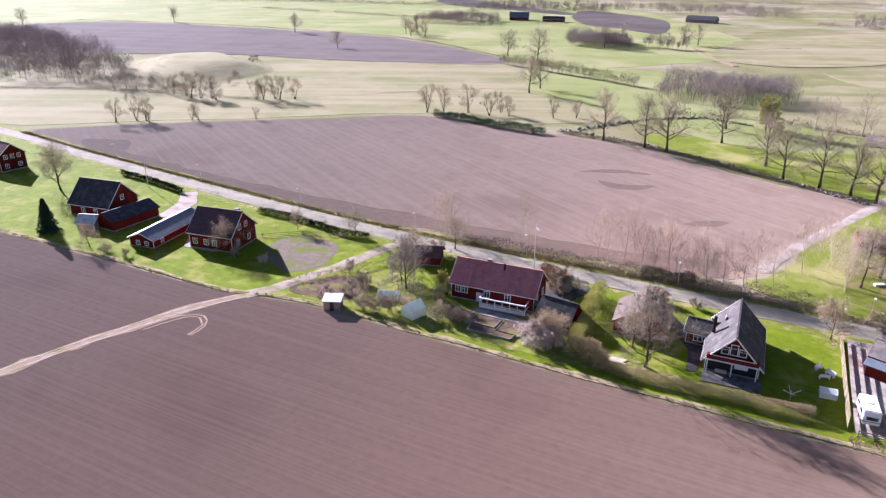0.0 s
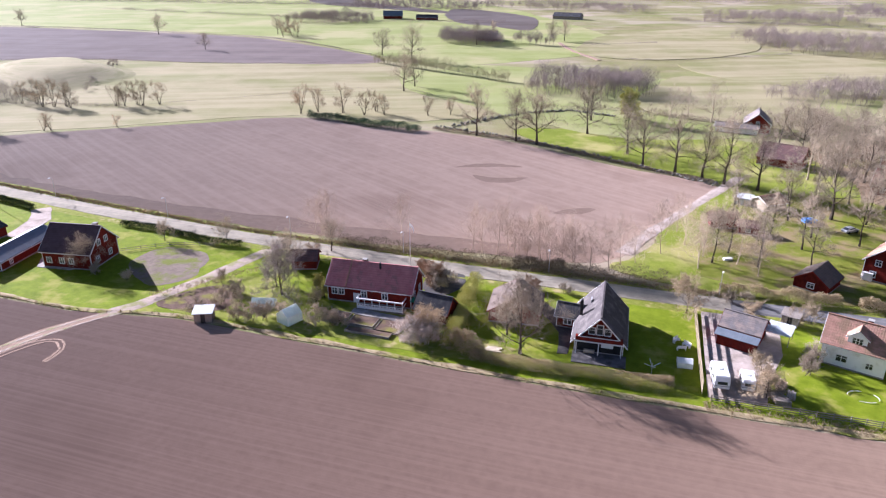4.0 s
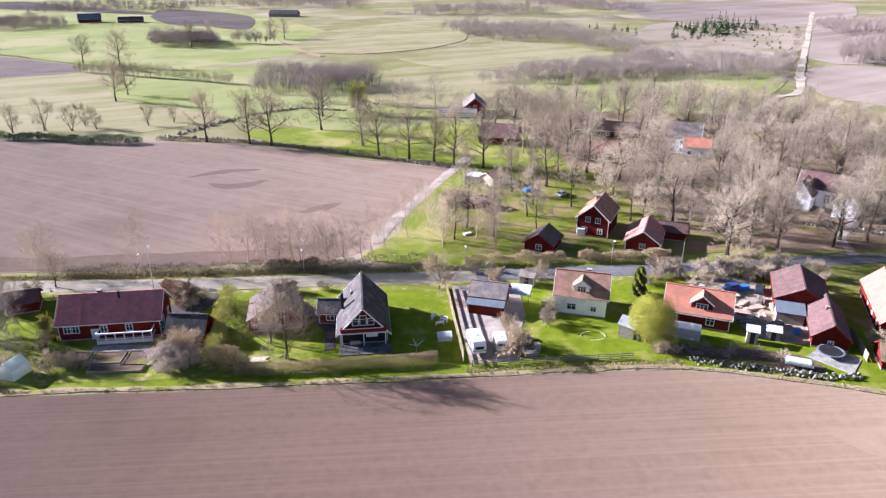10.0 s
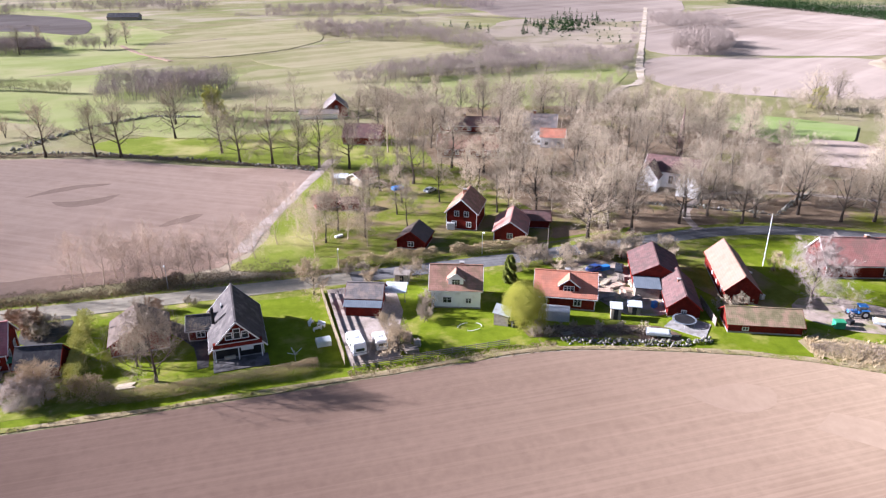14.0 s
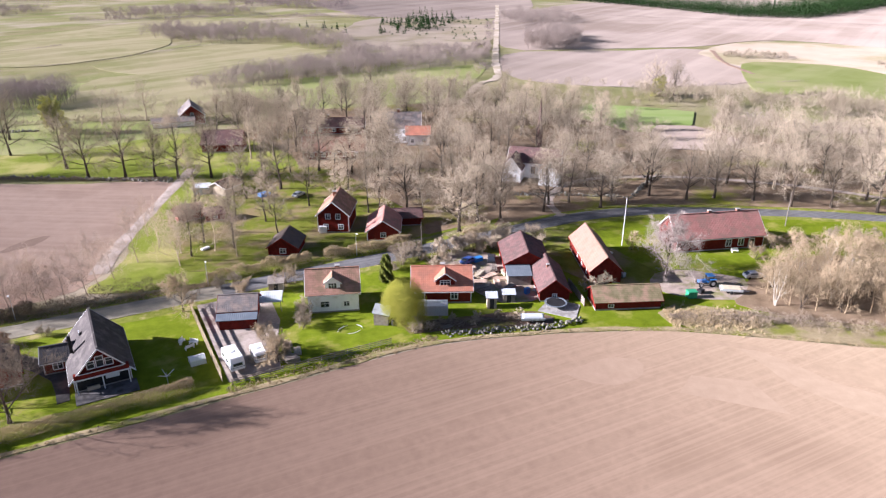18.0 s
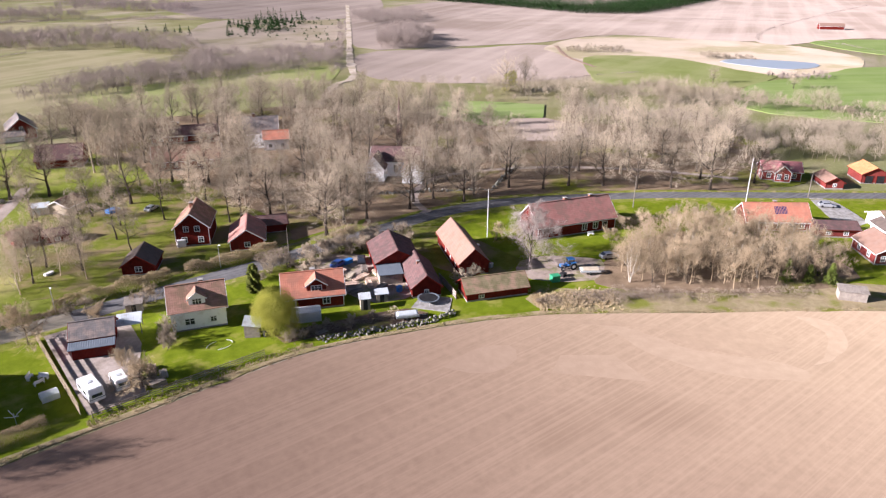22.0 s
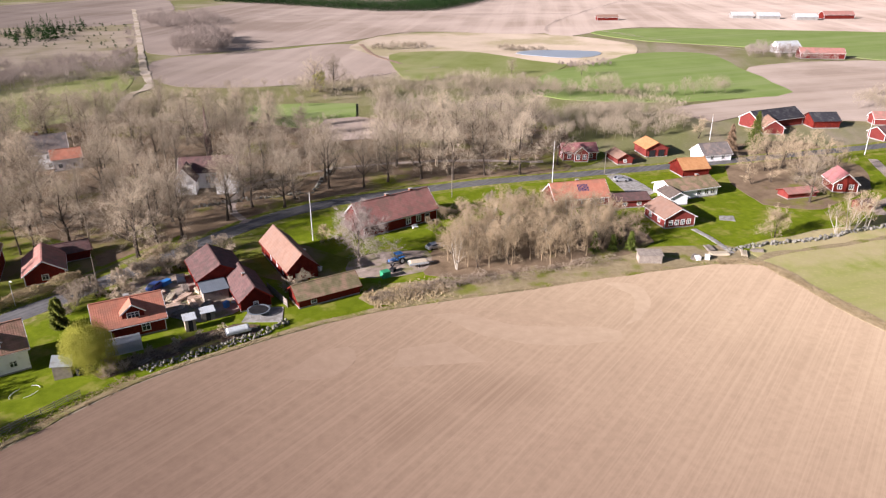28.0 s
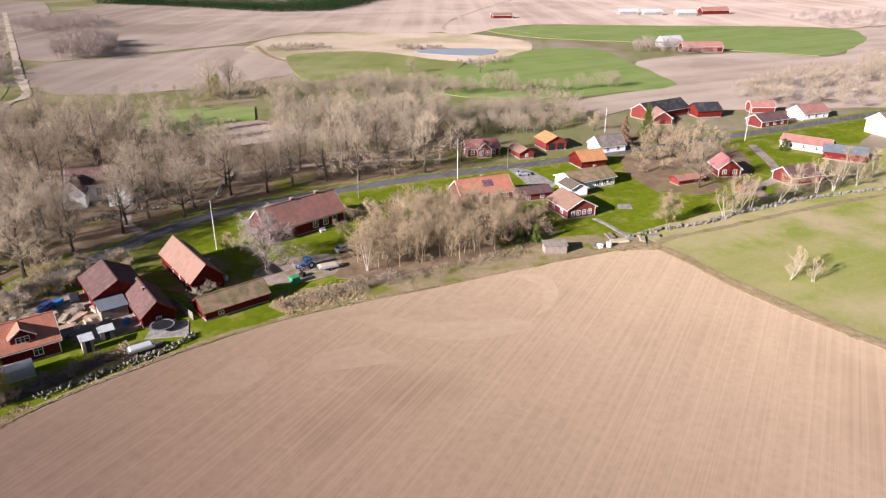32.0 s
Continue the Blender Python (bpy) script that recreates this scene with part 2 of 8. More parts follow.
TILE_CLAY = mat("weathered_clay_tile", (0.27, 0.15, 0.11), (0.4, 0.24, 0.18), 0.9, 0.85, 0.5, 0.04, stripe=("Y", 0.36, 0.14, 0.35), stain=((0.22, 0.15, 0.1), 0.6, 0.45))
TILE_BROWN = mat("brown_tile", (0.115, 0.068, 0.064), (0.18, 0.11, 0.102), 0.8, 0.85, 0.5, 0.04, stripe=("Y", 0.36, 0.14, 0.35), stain=((0.1, 0.07, 0.065), 0.7, 0.4))
TILE_DARK = mat("dark_grey_tile", (0.0426, 0.0365, 0.0354), (0.0745, 0.0646, 0.0631), 0.8, 0.8, 0.5, 0.04, stripe=("Y", 0.36, 0.14, 0.35), stain=((0.0988, 0.0874, 0.0809), 0.6, 0.3))
TILE_PLUM = mat("plum_brown_tile", (0.05, 0.032, 0.038), (0.09, 0.06, 0.068), 0.8, 0.7, 0.5, 0.04, stripe=("Y", 0.36, 0.2, 0.6))
STRAW_MEADOW = mat("patchy_meadow", (0.235, 0.275, 0.055), (0.34, 0.34, 0.115), 0.06, 0.95, 0.5, 0.2, stain=((0.42, 0.35, 0.2), 0.03, 0.4), mark=((0.02, 0.12, 1), -35, (0.38, 0.33, 0.165), 0.5), speckle=0.2)
TILE_ROSE = mat("rose_brown_tile", (0.222, 0.137, 0.102), (0.29, 0.186, 0.141), 0.9, 0.85, 0.4, 0.04, stripe=("Y", 0.36, 0.1, 0.3), stain=((0.24, 0.16, 0.125), 0.5, 0.35))
TILE_TAUPE = mat("taupe_tile", (0.1, 0.08, 0.068), (0.16, 0.13, 0.112), 0.8, 0.85, 0.5, 0.04, stripe=("Y", 0.36, 0.14, 0.35), stain=((0.14, 0.11, 0.09), 0.6, 0.4))
TILE_FADED = mat("faded_red_tile", (0.31, 0.14, 0.118), (0.42, 0.205, 0.172), 0.8, 0.8, 0.4, 0.04, stripe=("Y", 0.36, 0.12, 0.3), stain=((0.26, 0.15, 0.12), 0.5, 0.4))
ASPHALT_DARK = mat("dark_asphalt", (0.055, 0.052, 0.05), (0.09, 0.085, 0.08), 0.9, 0.9, 0.4, 0.03, stain=((0.13, 0.115, 0.09), 0.3, 0.35))
SLAB = mat("dark_slabs", (0.1, 0.095, 0.095), (0.17, 0.16, 0.155), 0.9, 0.9, 0.4, 0.03, stain=((0.08, 0.075, 0.07), 0.6, 0.35))
TILE_MOSS = mat("mossy_tile", (0.15, 0.13, 0.07), (0.26, 0.22, 0.13), 0.9, 0.9, 0.5, 0.04, stripe=("Y", 0.36, 0.14, 0.35), stain=((0.3, 0.2, 0.14), 0.5, 0.4))
TILE_GREY = mat("grey_tile", (0.13, 0.115, 0.11), (0.21, 0.19, 0.18), 0.8, 0.8, 0.5, 0.04, stripe=("Y", 0.36, 0.14, 0.35), stain=((0.25, 0.2, 0.17), 0.6, 0.35))
ROOF_BLACK = mat("black_roofing", (0.025, 0.025, 0.03), (0.05, 0.05, 0.058), 0.9, 0.8, 0.3, 0.03, stain=((0.07, 0.068, 0.07), 0.6, 0.3))
METAL_BLUE = mat("blue_grey_sheet", (0.12, 0.145, 0.17), (0.18, 0.205, 0.235), 0.7, 0.62, 0.2, 0.02, stripe=("X", 0.4, 0.12, 0.3), metal=0.1)
METAL_LIGHT = mat("pale_sheet", (0.42, 0.46, 0.48), (0.54, 0.57, 0.58), 0.7, 0.65, 0.2, 0.02, stripe=("X", 0.4, 0.1, 0.3), stain=((0.35, 0.36, 0.35), 0.8, 0.3))
GREY_WOOD = mat("weathered_wood", (0.2, 0.17, 0.14), (0.34, 0.3, 0.26), 1.1, 0.9, 0.5, 0.03, stripe=("X", 0.16, 0.5, 0.6), spread=0.2)
PALE_WOOD = mat("pale_wood", (0.4, 0.34, 0.25), (0.55, 0.48, 0.36), 1.1, 0.85, 0.4, 0.03, spread=0.2)
FENCE_WOOD = mat("tan_fence_wood", (0.24, 0.19, 0.125), (0.34, 0.275, 0.19), 1.1, 0.85, 0.4, 0.03, spread=0.2)
BRICK = mat("chimney_brick", (0.2, 0.09, 0.06), (0.32, 0.16, 0.11), 3.0, 0.9, 0.5, 0.03, stripe=("Z", 0.08, 0.4, 0.5))
CONCRETE = mat("concrete", (0.27, 0.26, 0.245), (0.38, 0.365, 0.34), 0.9, 0.9, 0.4, 0.03, stain=((0.22, 0.205, 0.185), 0.8, 0.4))
BARK = mat("bark", (0.0455, 0.0358, 0.0273), (0.0975, 0.078, 0.0618), 2.0, 0.95, 0.7, 0.05, spread=0.3)
TWIG = mat("twigs", (0.292, 0.24, 0.173), (0.432, 0.362, 0.27), 1.0, 0.95, 0.0, spread=0.35, blotch=0.1)
TWIG_BROWN = mat("brown_twigs", (0.25, 0.188, 0.115), (0.38, 0.298, 0.195), 1.0, 0.95, 0.0, spread=0.25, blotch=0.1)
TWIG_PINK = mat("budding_twigs", (0.43, 0.335, 0.255), (0.56, 0.45, 0.355), 1.0, 0.95, 0.0, spread=0.15, blotch=0.1)
TWIG_PALE = mat("pale_twigs", (0.3, 0.235, 0.15), (0.43, 0.345, 0.23), 1.0, 0.95, 0.0, spread=0.25, blotch=0.1)
TWIG_WHITE = mat("whitish_twigs", (0.42, 0.36, 0.31), (0.58, 0.51, 0.45), 1.0, 0.95, 0.0, spread=0.15, blotch=0.1)
TWIG_GREY = mat("grey_twigs", (0.25, 0.21, 0.185), (0.39, 0.335, 0.3), 1.0, 0.95, 0.0, spread=0.15, blotch=0.1)
BUD = mat("young_leaves", (0.29, 0.285, 0.075), (0.42, 0.4, 0.13), 1.0, 0.9, 0.0, spread=0.2, blotch=0.1)
WILLOW = mat("willow_leaves", (0.24, 0.245, 0.034), (0.37, 0.36, 0.07), 0.8, 0.9, 0.0, blotch=0.2)
NEEDLE = mat("needles", (0.012, 0.03, 0.01), (0.035, 0.065, 0.02), 0.9, 0.9, 0.0, spread=0.25)
THUJA_GOLD = mat("golden_thuja", (0.11, 0.135, 0.025), (0.21, 0.225, 0.05), 0.9, 0.9, 0.0, spread=0.1)
SPRUCE = mat("spruce_needles", (0.03, 0.06, 0.03), (0.065, 0.1, 0.055), 0.9, 0.9, 0.0, spread=0.2)
THUJA = mat("thuja_green", (0.06, 0.085, 0.015), (0.12, 0.14, 0.03), 0.9, 0.9, 0.0, spread=0.25)
DEAD = mat("dead_grass", (0.3, 0.23, 0.13), (0.45, 0.36, 0.22), 0.8, 1.0, 0.0, spread=0.2, blotch=0.15)
BLACK = mat("dark_void", (0.012, 0.012, 0.014), (0.03, 0.03, 0.032), 1.0, 0.6, 0.0, blotch=0)
STEEL = mat("galvanised_steel", (0.45, 0.46, 0.47), (0.58, 0.59, 0.6), 2.0, 0.4, 0.1, 0.02, metal=0.7, blotch=0.1)
BLUE = mat("blue_plastic", (0.02, 0.13, 0.4), (0.04, 0.22, 0.55), 1.0, 0.5, 0.2, 0.05, blotch=0.1)
GREEN = mat("green_plastic", (0.02, 0.22, 0.1), (0.04, 0.32, 0.16), 1.0, 0.5, 0.2, 0.05, blotch=0.1)
RUBBER = mat("rubber", (0.015, 0.015, 0.015), (0.03, 0.03, 0.03), 2.0, 0.8, 0.1, 0.02, blotch=0)
PINKWOOD = mat("sawn_timber", (0.42, 0.3, 0.22), (0.6, 0.46, 0.36), 1.3, 0.9, 0.4, 0.03, spread=0.25)


def glassy(name, colour, rough=0.06):
    m = bpy.data.materials.new(name)
    m.use_nodes = True
    b = m.node_tree.nodes["Principled BSDF"]
    b.inputs["Base Color"].default_value = (*colour, 1)
    b.inputs["Roughness"].default_value = rough
    b.inputs["Specular IOR Level"].default_value = 0.8
    return m


PANE = glassy("window_glass", (0.03, 0.035, 0.045))
WATER = glassy("pond_water", (0.3, 0.34, 0.38), 0.35)
PANEL = glassy("solar_cells", (0.02, 0.03, 0.1), 0.15)


def clear_pane(name):
    m = bpy.data.materials.new(name)
    m.use_nodes = True
    b = m.node_tree.nodes["Principled BSDF"]
    b.inputs["Base Color"].default_value = (0.84, 0.9, 0.86, 1)
    b.inputs["Roughness"].default_value = 0.15
    b.inputs["Transmission Weight"].default_value = 0.25
    b.inputs["IOR"].default_value = 1.1
    return m


DRY_VERGE = mat("dry_verge", (0.25, 0.2, 0.11), (0.37, 0.3, 0.185), 0.8, 0.95, 0.6, 0.12, stain=((0.16, 0.17, 0.03), 0.2, 0.3), speckle=0.3, blotch=0.4)
LITTER = mat("leaf_litter", (0.15, 0.108, 0.068), (0.27, 0.198, 0.13), 0.25, 0.95, 0.6, 0.12, stain=((0.17, 0.185, 0.02), 0.05, 0.18), speckle=0.3)
GARDEN_SOIL = mat("garden_soil", (0.09, 0.06, 0.045), (0.17, 0.12, 0.09), 0.9, 1.0, 0.9, 0.08, stain=((0.16, 0.15, 0.04), 0.3, 0.3))
GREENHOUSE = clear_pane("greenhouse_sheet")

# building blocks


def mesh_of(name, bm):
    me = bpy.data.meshes.new(name)
    bm.to_mesh(me)
    bm.free()
    return me


def give(me, *mats):
    for m in mats:
        me.materials.append(m)
    return me


def part(name, bm, material, parent, label=""):
    """Links a bmesh as one mesh object under a thing or a part."""
    ob = new(name, give(mesh_of(name, bm) if isinstance(bm, bmesh.types.BMesh) else bm, *(() if isinstance(bm, bpy.types.Mesh) and bm.materials else (material,))))
    ob.parent = parent
    if label:
        tagged(ob, label)
    return ob


def thing(name, m, label, category, group="", kind=""):
    ob = new(name)
    ob.matrix_world = m
    ob.empty_display_size = 0.5
    return tagged(ob, label, category, group, kind)


def box(bm, x0, x1, y0, y1, z0, z1, bevel=0.0):
    v = [bm.verts.new((x, y, z)) for z in (z0, z1) for y in (y0, y1) for x in (x0, x1)]
    fs = [bm.faces.new([v[i] for i in q]) for q in ((0, 2, 3, 1), (4, 5, 7, 6), (0, 1, 5, 4), (2, 6, 7, 3), (0, 4, 6, 2), (1, 3, 7, 5))]
    if bevel:
        bmesh.ops.bevel(bm, geom=list({e for f in fs for e in f.edges}), offset=bevel, segments=1, affect="EDGES")
    return v


def boxes(*specs, bevel=0.0):
    bm = bmesh.new()
    for s in specs:
        box(bm, *s, bevel=bevel)
    return bm


def beam(bm, a, b, w, h=None):
    """A square bar from a to b."""
    a, b, h = Vector(a), Vector(b), h or w
    d = (b - a).normalized()
    side = d.cross((0, 0, 1)) if abs(d.z) < 0.98 else Vector((1, 0, 0))
    side.normalize()
    up = side.cross(d)
    v = [bm.verts.new(p + side * i * w / 2 + up * j * h / 2) for p in (a, b) for i, j in ((-1, -1), (1, -1), (1, 1), (-1, 1))]
    for q in ((3, 2, 1, 0), (4, 5, 6, 7), (0, 1, 5, 4), (1, 2, 6, 5), (2, 3, 7, 6), (3, 0, 4, 7)):
        bm.faces.new([v[i] for i in q])


def beams(specs, w, h=None):
    bm = bmesh.new()
    for a, b in specs:
        beam(bm, a, b, w, h)
    return bm


def tube(bm, rings, sides=8, cap=True):
    """rings: (centre, radius), about upright."""
    rows = [[bm.verts.new(Vector(c) + Vector((r * math.cos(k * 2 * math.pi / sides), r * math.sin(k * 2 * math.pi / sides), 0))) for k in range(sides)] for c, r in rings]
    for lo, hi in zip(rows, rows[1:]):
        for k in range(sides):
            bm.faces.new((lo[k], lo[(k + 1) % sides], hi[(k + 1) % sides], hi[k]))
    if cap:
        bm.faces.new(rows[-1])
        bm.faces.new(rows[0][::-1])
    return bm


def smooth_line(pts, step=6.0, closed=False):
    """A soft line through the points of the plan."""
    n, out = len(pts), []
    for i in range(n if closed else n - 1):
        g = [Vector(pts[(i + k) % n] if closed else pts[min(max(i + k, 0), n - 1)]) for k in (-1, 0, 1, 2)]
        parts = max(1, int((g[2] - g[1]).length / step))
        for k in range(parts):
            t = k / parts
            out.append(0.5 * (2 * g[1] + (g[2] - g[0]) * t + (2 * g[0] - 5 * g[1] + 4 * g[2] - g[3]) * t * t + (3 * g[1] - g[0] - 3 * g[2] + g[3]) * t ** 3))
    if not closed:
        out.append(Vector(pts[-1]))
    return out


def jitter(p, amp, freq=0.15):
    return Vector((p.x + amp * noise.noise((p.x * freq, p.y * freq, 1.7)), p.y + amp * noise.noise((p.x * freq, p.y * freq, 9.1))))


def sheet(name, pts, z, material, label, category="field", wobble=0.6, step=4.0, soft=True, drop=0.3):
    """A field or lawn: an uneven-edged slab of ground whose rim goes down into the soil."""
    line = smooth_line(pts, step, True) if soft else [Vector(p) for p in pts]
    line = [jitter(p, wobble, 0.5 / step) for p in line]
    bm = bmesh.new()
    top = [bm.verts.new((p.x, p.y, z)) for p in line]
    low = [bm.verts.new((p.x, p.y, z - drop)) for p in line]
    f = bm.faces.new(top)
    if f.normal.z < 0 or sum(a.x * b.y - b.x * a.y for a, b in zip(line, line[1:] + line[:1])) < 0:
        f.normal_flip()
    for i in range(len(line)):
        j = (i + 1) % len(line)
        bm.faces.new((top[i], low[i], low[j], top[j]))
    bmesh.ops.triangulate(bm, faces=[f])
    bmesh.ops.recalc_face_normals(bm, faces=bm.faces)
    ob = new(name, give(mesh_of(name, bm), material))
    return tagged(ob, label, category, kind="structure")


def strip(name, pts, width, z, material, label, category="road", wobble=0.25, step=4.0, crown=0.06, drop=0.3):
    """A road or path along a line: cambered, with uneven rims."""
    line = smooth_line(pts, step)
    bm = bmesh.new()
    rows = []
    for i, p in enumerate(line):
        d = (line[min(i + 1, len(line) - 1)] - line[max(i - 1, 0)]).normalized()
        s = Vector((-d.y, d.x))
        w = width / 2 * (1 + wobble * 0.5 * noise.noise((p.x * 0.2, p.y * 0.2, 3)))
        row = []
        for k, dz in ((-1, -drop), (-1, 0), (-0.5, crown * 0.8), (0, crown), (0.5, crown * 0.8), (1, 0), (1, -drop)):
            q = p + s * w * k + s * (wobble * noise.noise((p.x * 0.6, p.y * 0.6, 5 + k)) if abs(k) == 1 else 0)
            row.append(bm.verts.new((q.x, q.y, z + dz)))
        rows.append(row)
    for a, b in zip(rows, rows[1:]):
        for k in range(6):
            bm.faces.new((a[k], b[k], b[k + 1], a[k + 1]))
    bmesh.ops.recalc_face_normals(bm, faces=bm.faces)
    ob = new(name, give(mesh_of(name, bm), material))
    return tagged(ob, label, category, kind="structure")


# ground: one sheet to the horizon
bm = bmesh.new()
bmesh.ops.create_grid(bm, x_segments=40, y_segments=40, size=4500)
ground = tagged(new("ground", give(mesh_of("ground", bm), GRASS)), "rough spring grassland reaching to the horizon", "ground", kind="structure")

# the village's garden plots and the edge towards the near field
VILLAGE_EDGE = [(-330, 84), (-250, 85), (-164, 87), (-133, 88), (-105, 88), (-84, 92), (-58, 92), (-29, 92), (10, 93), (33, 94), (46, 93), (58, 90), (79, 82), (95, 72), (107, 63), (120, 54), (135, 43), (144, 36), (149, 28), (138, 11), (126, -12), (108, -60), (80, -150)]
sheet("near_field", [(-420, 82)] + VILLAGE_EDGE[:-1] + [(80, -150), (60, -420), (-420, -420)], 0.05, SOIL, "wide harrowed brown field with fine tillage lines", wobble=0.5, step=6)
sheet("north_field", [(-270, 156), (-254, 175), (-230, 196), (-193, 223), (-152, 253), (-122, 253), (-94, 249), (-57, 242), (-17, 222), (13, 210), (4, 183), (-6, 157), (-12, 143), (-39, 140), (-71, 138), (-123, 139), (-168, 142), (-230, 149)], 0.05, SOIL_N, "ploughed brown field beyond the village road", wobble=1.0, step=6)
strip("field_verge", [(x, y + 1.0) for x, y in VILLAGE_EDGE[:18]], 1.3, 0.11, DRY_VERGE, "dry grass verge between gardens and field", "verge", 0.8, crown=0.03)
strip("meadow_verge", [(x + 1.2, y) for x, y in VILLAGE_EDGE[17:]], 3.0, 0.115, DEAD, "dry grass strip between meadow and field", "verge", 0.8)
LAWNS = [(-330, 85), (-250, 86), (-164, 88), (-105, 89), (-84, 93), (-58, 93), (-29, 93), (10, 94), (34, 95), (46, 94), (60, 90.5), (80, 83), (96, 73), (120, 55), (146, 38), (165, 28), (200, 12), (240, 0), (300, -15), (330, -10), (280, 18), (236, 52), (200, 76), (160, 106), (118, 128), (80, 131), (40, 128), (-20, 127), (-90, 127), (-150, 132), (-228, 141), (-330, 152)]
sheet("village_lawn", LAWNS, 0.064, LAWN, "bright green spring lawns of the village gardens", "lawn", 0.8)
sheet("north_lawn", [(-4, 152), (-10, 141), (14, 136), (46, 138), (80, 141), (110, 140), (140, 132), (172, 112), (196, 92), (214, 100), (190, 140), (150, 190), (100, 240), (50, 260), (0, 275), (-60, 262), (-20, 228), (14, 214), (3, 180)], 0.082, PARK_GRASS, "green park lawn below bare trees", "lawn", 1.5)
sheet("east_meadow", [(150, 27), (139, 9), (127, -14), (109, -62), (120, -160), (420, -160), (330, -40), (217, -5), (183, 20), (160, 33)], 0.072, STRAW_MEADOW, "green and straw-coloured meadow beside the field", "meadow", 1.5)

# roads
ROAD_LINE = [(-420, 160), (-330, 156), (-269, 151), (-228, 145), (-194, 141), (-151, 136), (-118, 133), (-90, 131), (-40, 130), (14, 131), (44, 132), (68, 133), (99, 135), (118, 132), (139, 122), (160, 109), (181, 93), (208, 72), (238, 50), (270, 27), (292, 12), (338, -19), (420, -75)]
strip("road", ROAD_LINE[:10], 5.6, 0.1, ROAD, "pale worn asphalt village road", "road", 0.25, crown=0.08)
# Eastern stretch, with the tree shade in its base colour.
strip("road", ROAD_LINE[9:], 5.6, 0.1, ROAD_SHADED, "asphalt village road coloured darker for the shade of bare trees", "road", 0.25, crown=0.08)
for off, nm in ((4.1, "north_verge"), (-4.1, "south_verge")):
    strip(nm, [(x, y + off) for x, y in ROAD_LINE], 2.6, 0.075, VERGE, "dry grass road verge", "verge", 0.8)
strip("field_track", [(-97, 89.5), (-94, 94), (-89, 109), (-86, 121), (-83, 130)], 3.4, 0.085, DIRT, "pale dirt track between the gardens", "track", 0.6)
strip("park_drive", [(20, 222), (13, 205), (2, 178), (-5, 160), (-8, 150)], 3.2, 0.085, GRAVEL, "gravel drive along the ploughed field", "drive", 0.5)
strip("church_drive", [(99, 136), (104, 150), (122, 160), (150, 150), (175, 128), (190, 105)], 4.0, 0.08, GRAVEL, "grey gravel lane through the park trees", "drive", 0.4)
strip("far_road", [(140, 272), (154, 293), (174, 318), (191, 331), (227, 396), (311, 542), (464, 809)], 4.0, 0.36, PALE_TRACK, "straight pale farm road far off", "road", 1.2, crown=0.02)

# the patchwork of far fields
FAR = [
    ("west_meadow", [(-600, 120), (-280, 160), (-262, 178), (-200, 224), (-152, 258), (-100, 262), (-70, 300), (-110, 340), (-180, 420), (-270, 378), (-360, 364), (-440, 332), (-530, 305), (-700, 260)], MEADOW, "yellow-green meadow of last year's grass", 0.04),
    ("west_field", [(-720, 412), (-666, 503), (-441, 519), (-317, 504), (-182, 420), (-274, 381), (-359, 368), (-432, 336), (-525, 315), (-640, 330)], SOIL_WEST, "brown ploughed field on a far slope", 0.06),
    ("west_pasture", [(-740, 430), (-666, 520), (-441, 533), (-310, 516), (-170, 426), (-120, 430), (-60, 520), (-100, 700), (-400, 1100), (-900, 1000), (-1300, 700)], PASTURE, "far bright green pasture", 0.03),
    ("middle_pasture", [(-140, 345), (-90, 300), (-20, 262), (50, 300), (40, 380), (-60, 420), (-160, 420)], PASTURE, "green pasture with stone walls", 0.04),
    ("hill_meadow", [(-6, 467), (40, 514), (76, 540), (109, 532), (147, 456), (125, 422), (76, 406), (31, 411)], MEADOW, "olive green rounded meadow", 0.05),
    ("north_pasture", [(36, 345), (69, 371), (134, 374), (205, 373), (175, 327), (147, 288), (103, 287), (57, 305)], PASTURE, "green meadow behind the park", 0.05),
    ("tan_field", [(240, 408), (292, 400), (330, 385), (375, 368), (320, 268), (252, 270), (200, 320)], SOIL_FAR, "pale tan fallow field", 0.05),
    ("tan_field", [(370, 640), (260, 440), (300, 412), (380, 385), (470, 385), (520, 290), (700, 300), (1000, 400), (900, 700), (620, 800)], SOIL_FAR, "pale tan field below the far forest", 0.04),
    ("reed_meadow", [(366, 362), (450, 383), (510, 290), (500, 215), (440, 178), (390, 182), (350, 235), (335, 292)], DRYFIELD, "straw-coloured reed meadow round a pond", 0.06),
    ("pond_meadow", [(329, 294), (360, 312), (389, 284), (390, 251), (381, 222), (379, 197), (332, 189), (310, 208), (308, 227), (279, 233)], PASTURE, "dull green meadow beside the pond", 0.07),
    ("crop_field", [(286, 165), (339, 190), (389, 186), (448, 182), (474, 149), (426, 113), (362, 71), (335, 85), (306, 108), (290, 131)], CROP, "vivid green field of young crop", 0.07),
    ("crop_field", [(544, 262), (602, 243), (660, 133), (696, 2), (528, 2), (509, 54), (523, 104), (520, 165), (516, 203)], CROP, "long vivid green crop field", 0.07),
    ("east_field", [(286, 104), (315, 94), (361, 74), (430, 108), (500, 60), (520, 0), (700, 0), (900, -200), (420, -90), (345, -10), (312, 40), (300, 72), (280, 80)], SOIL_EAST, "pale brown ploughed field", 0.05),
    ("far_plain", [(520, 290), (560, 262), (625, 230), (705, 5), (1100, -100), (1600, 200), (1300, 700), (900, 500)], SOIL_FAR, "pale brown fields on the far plain", 0.03),
]
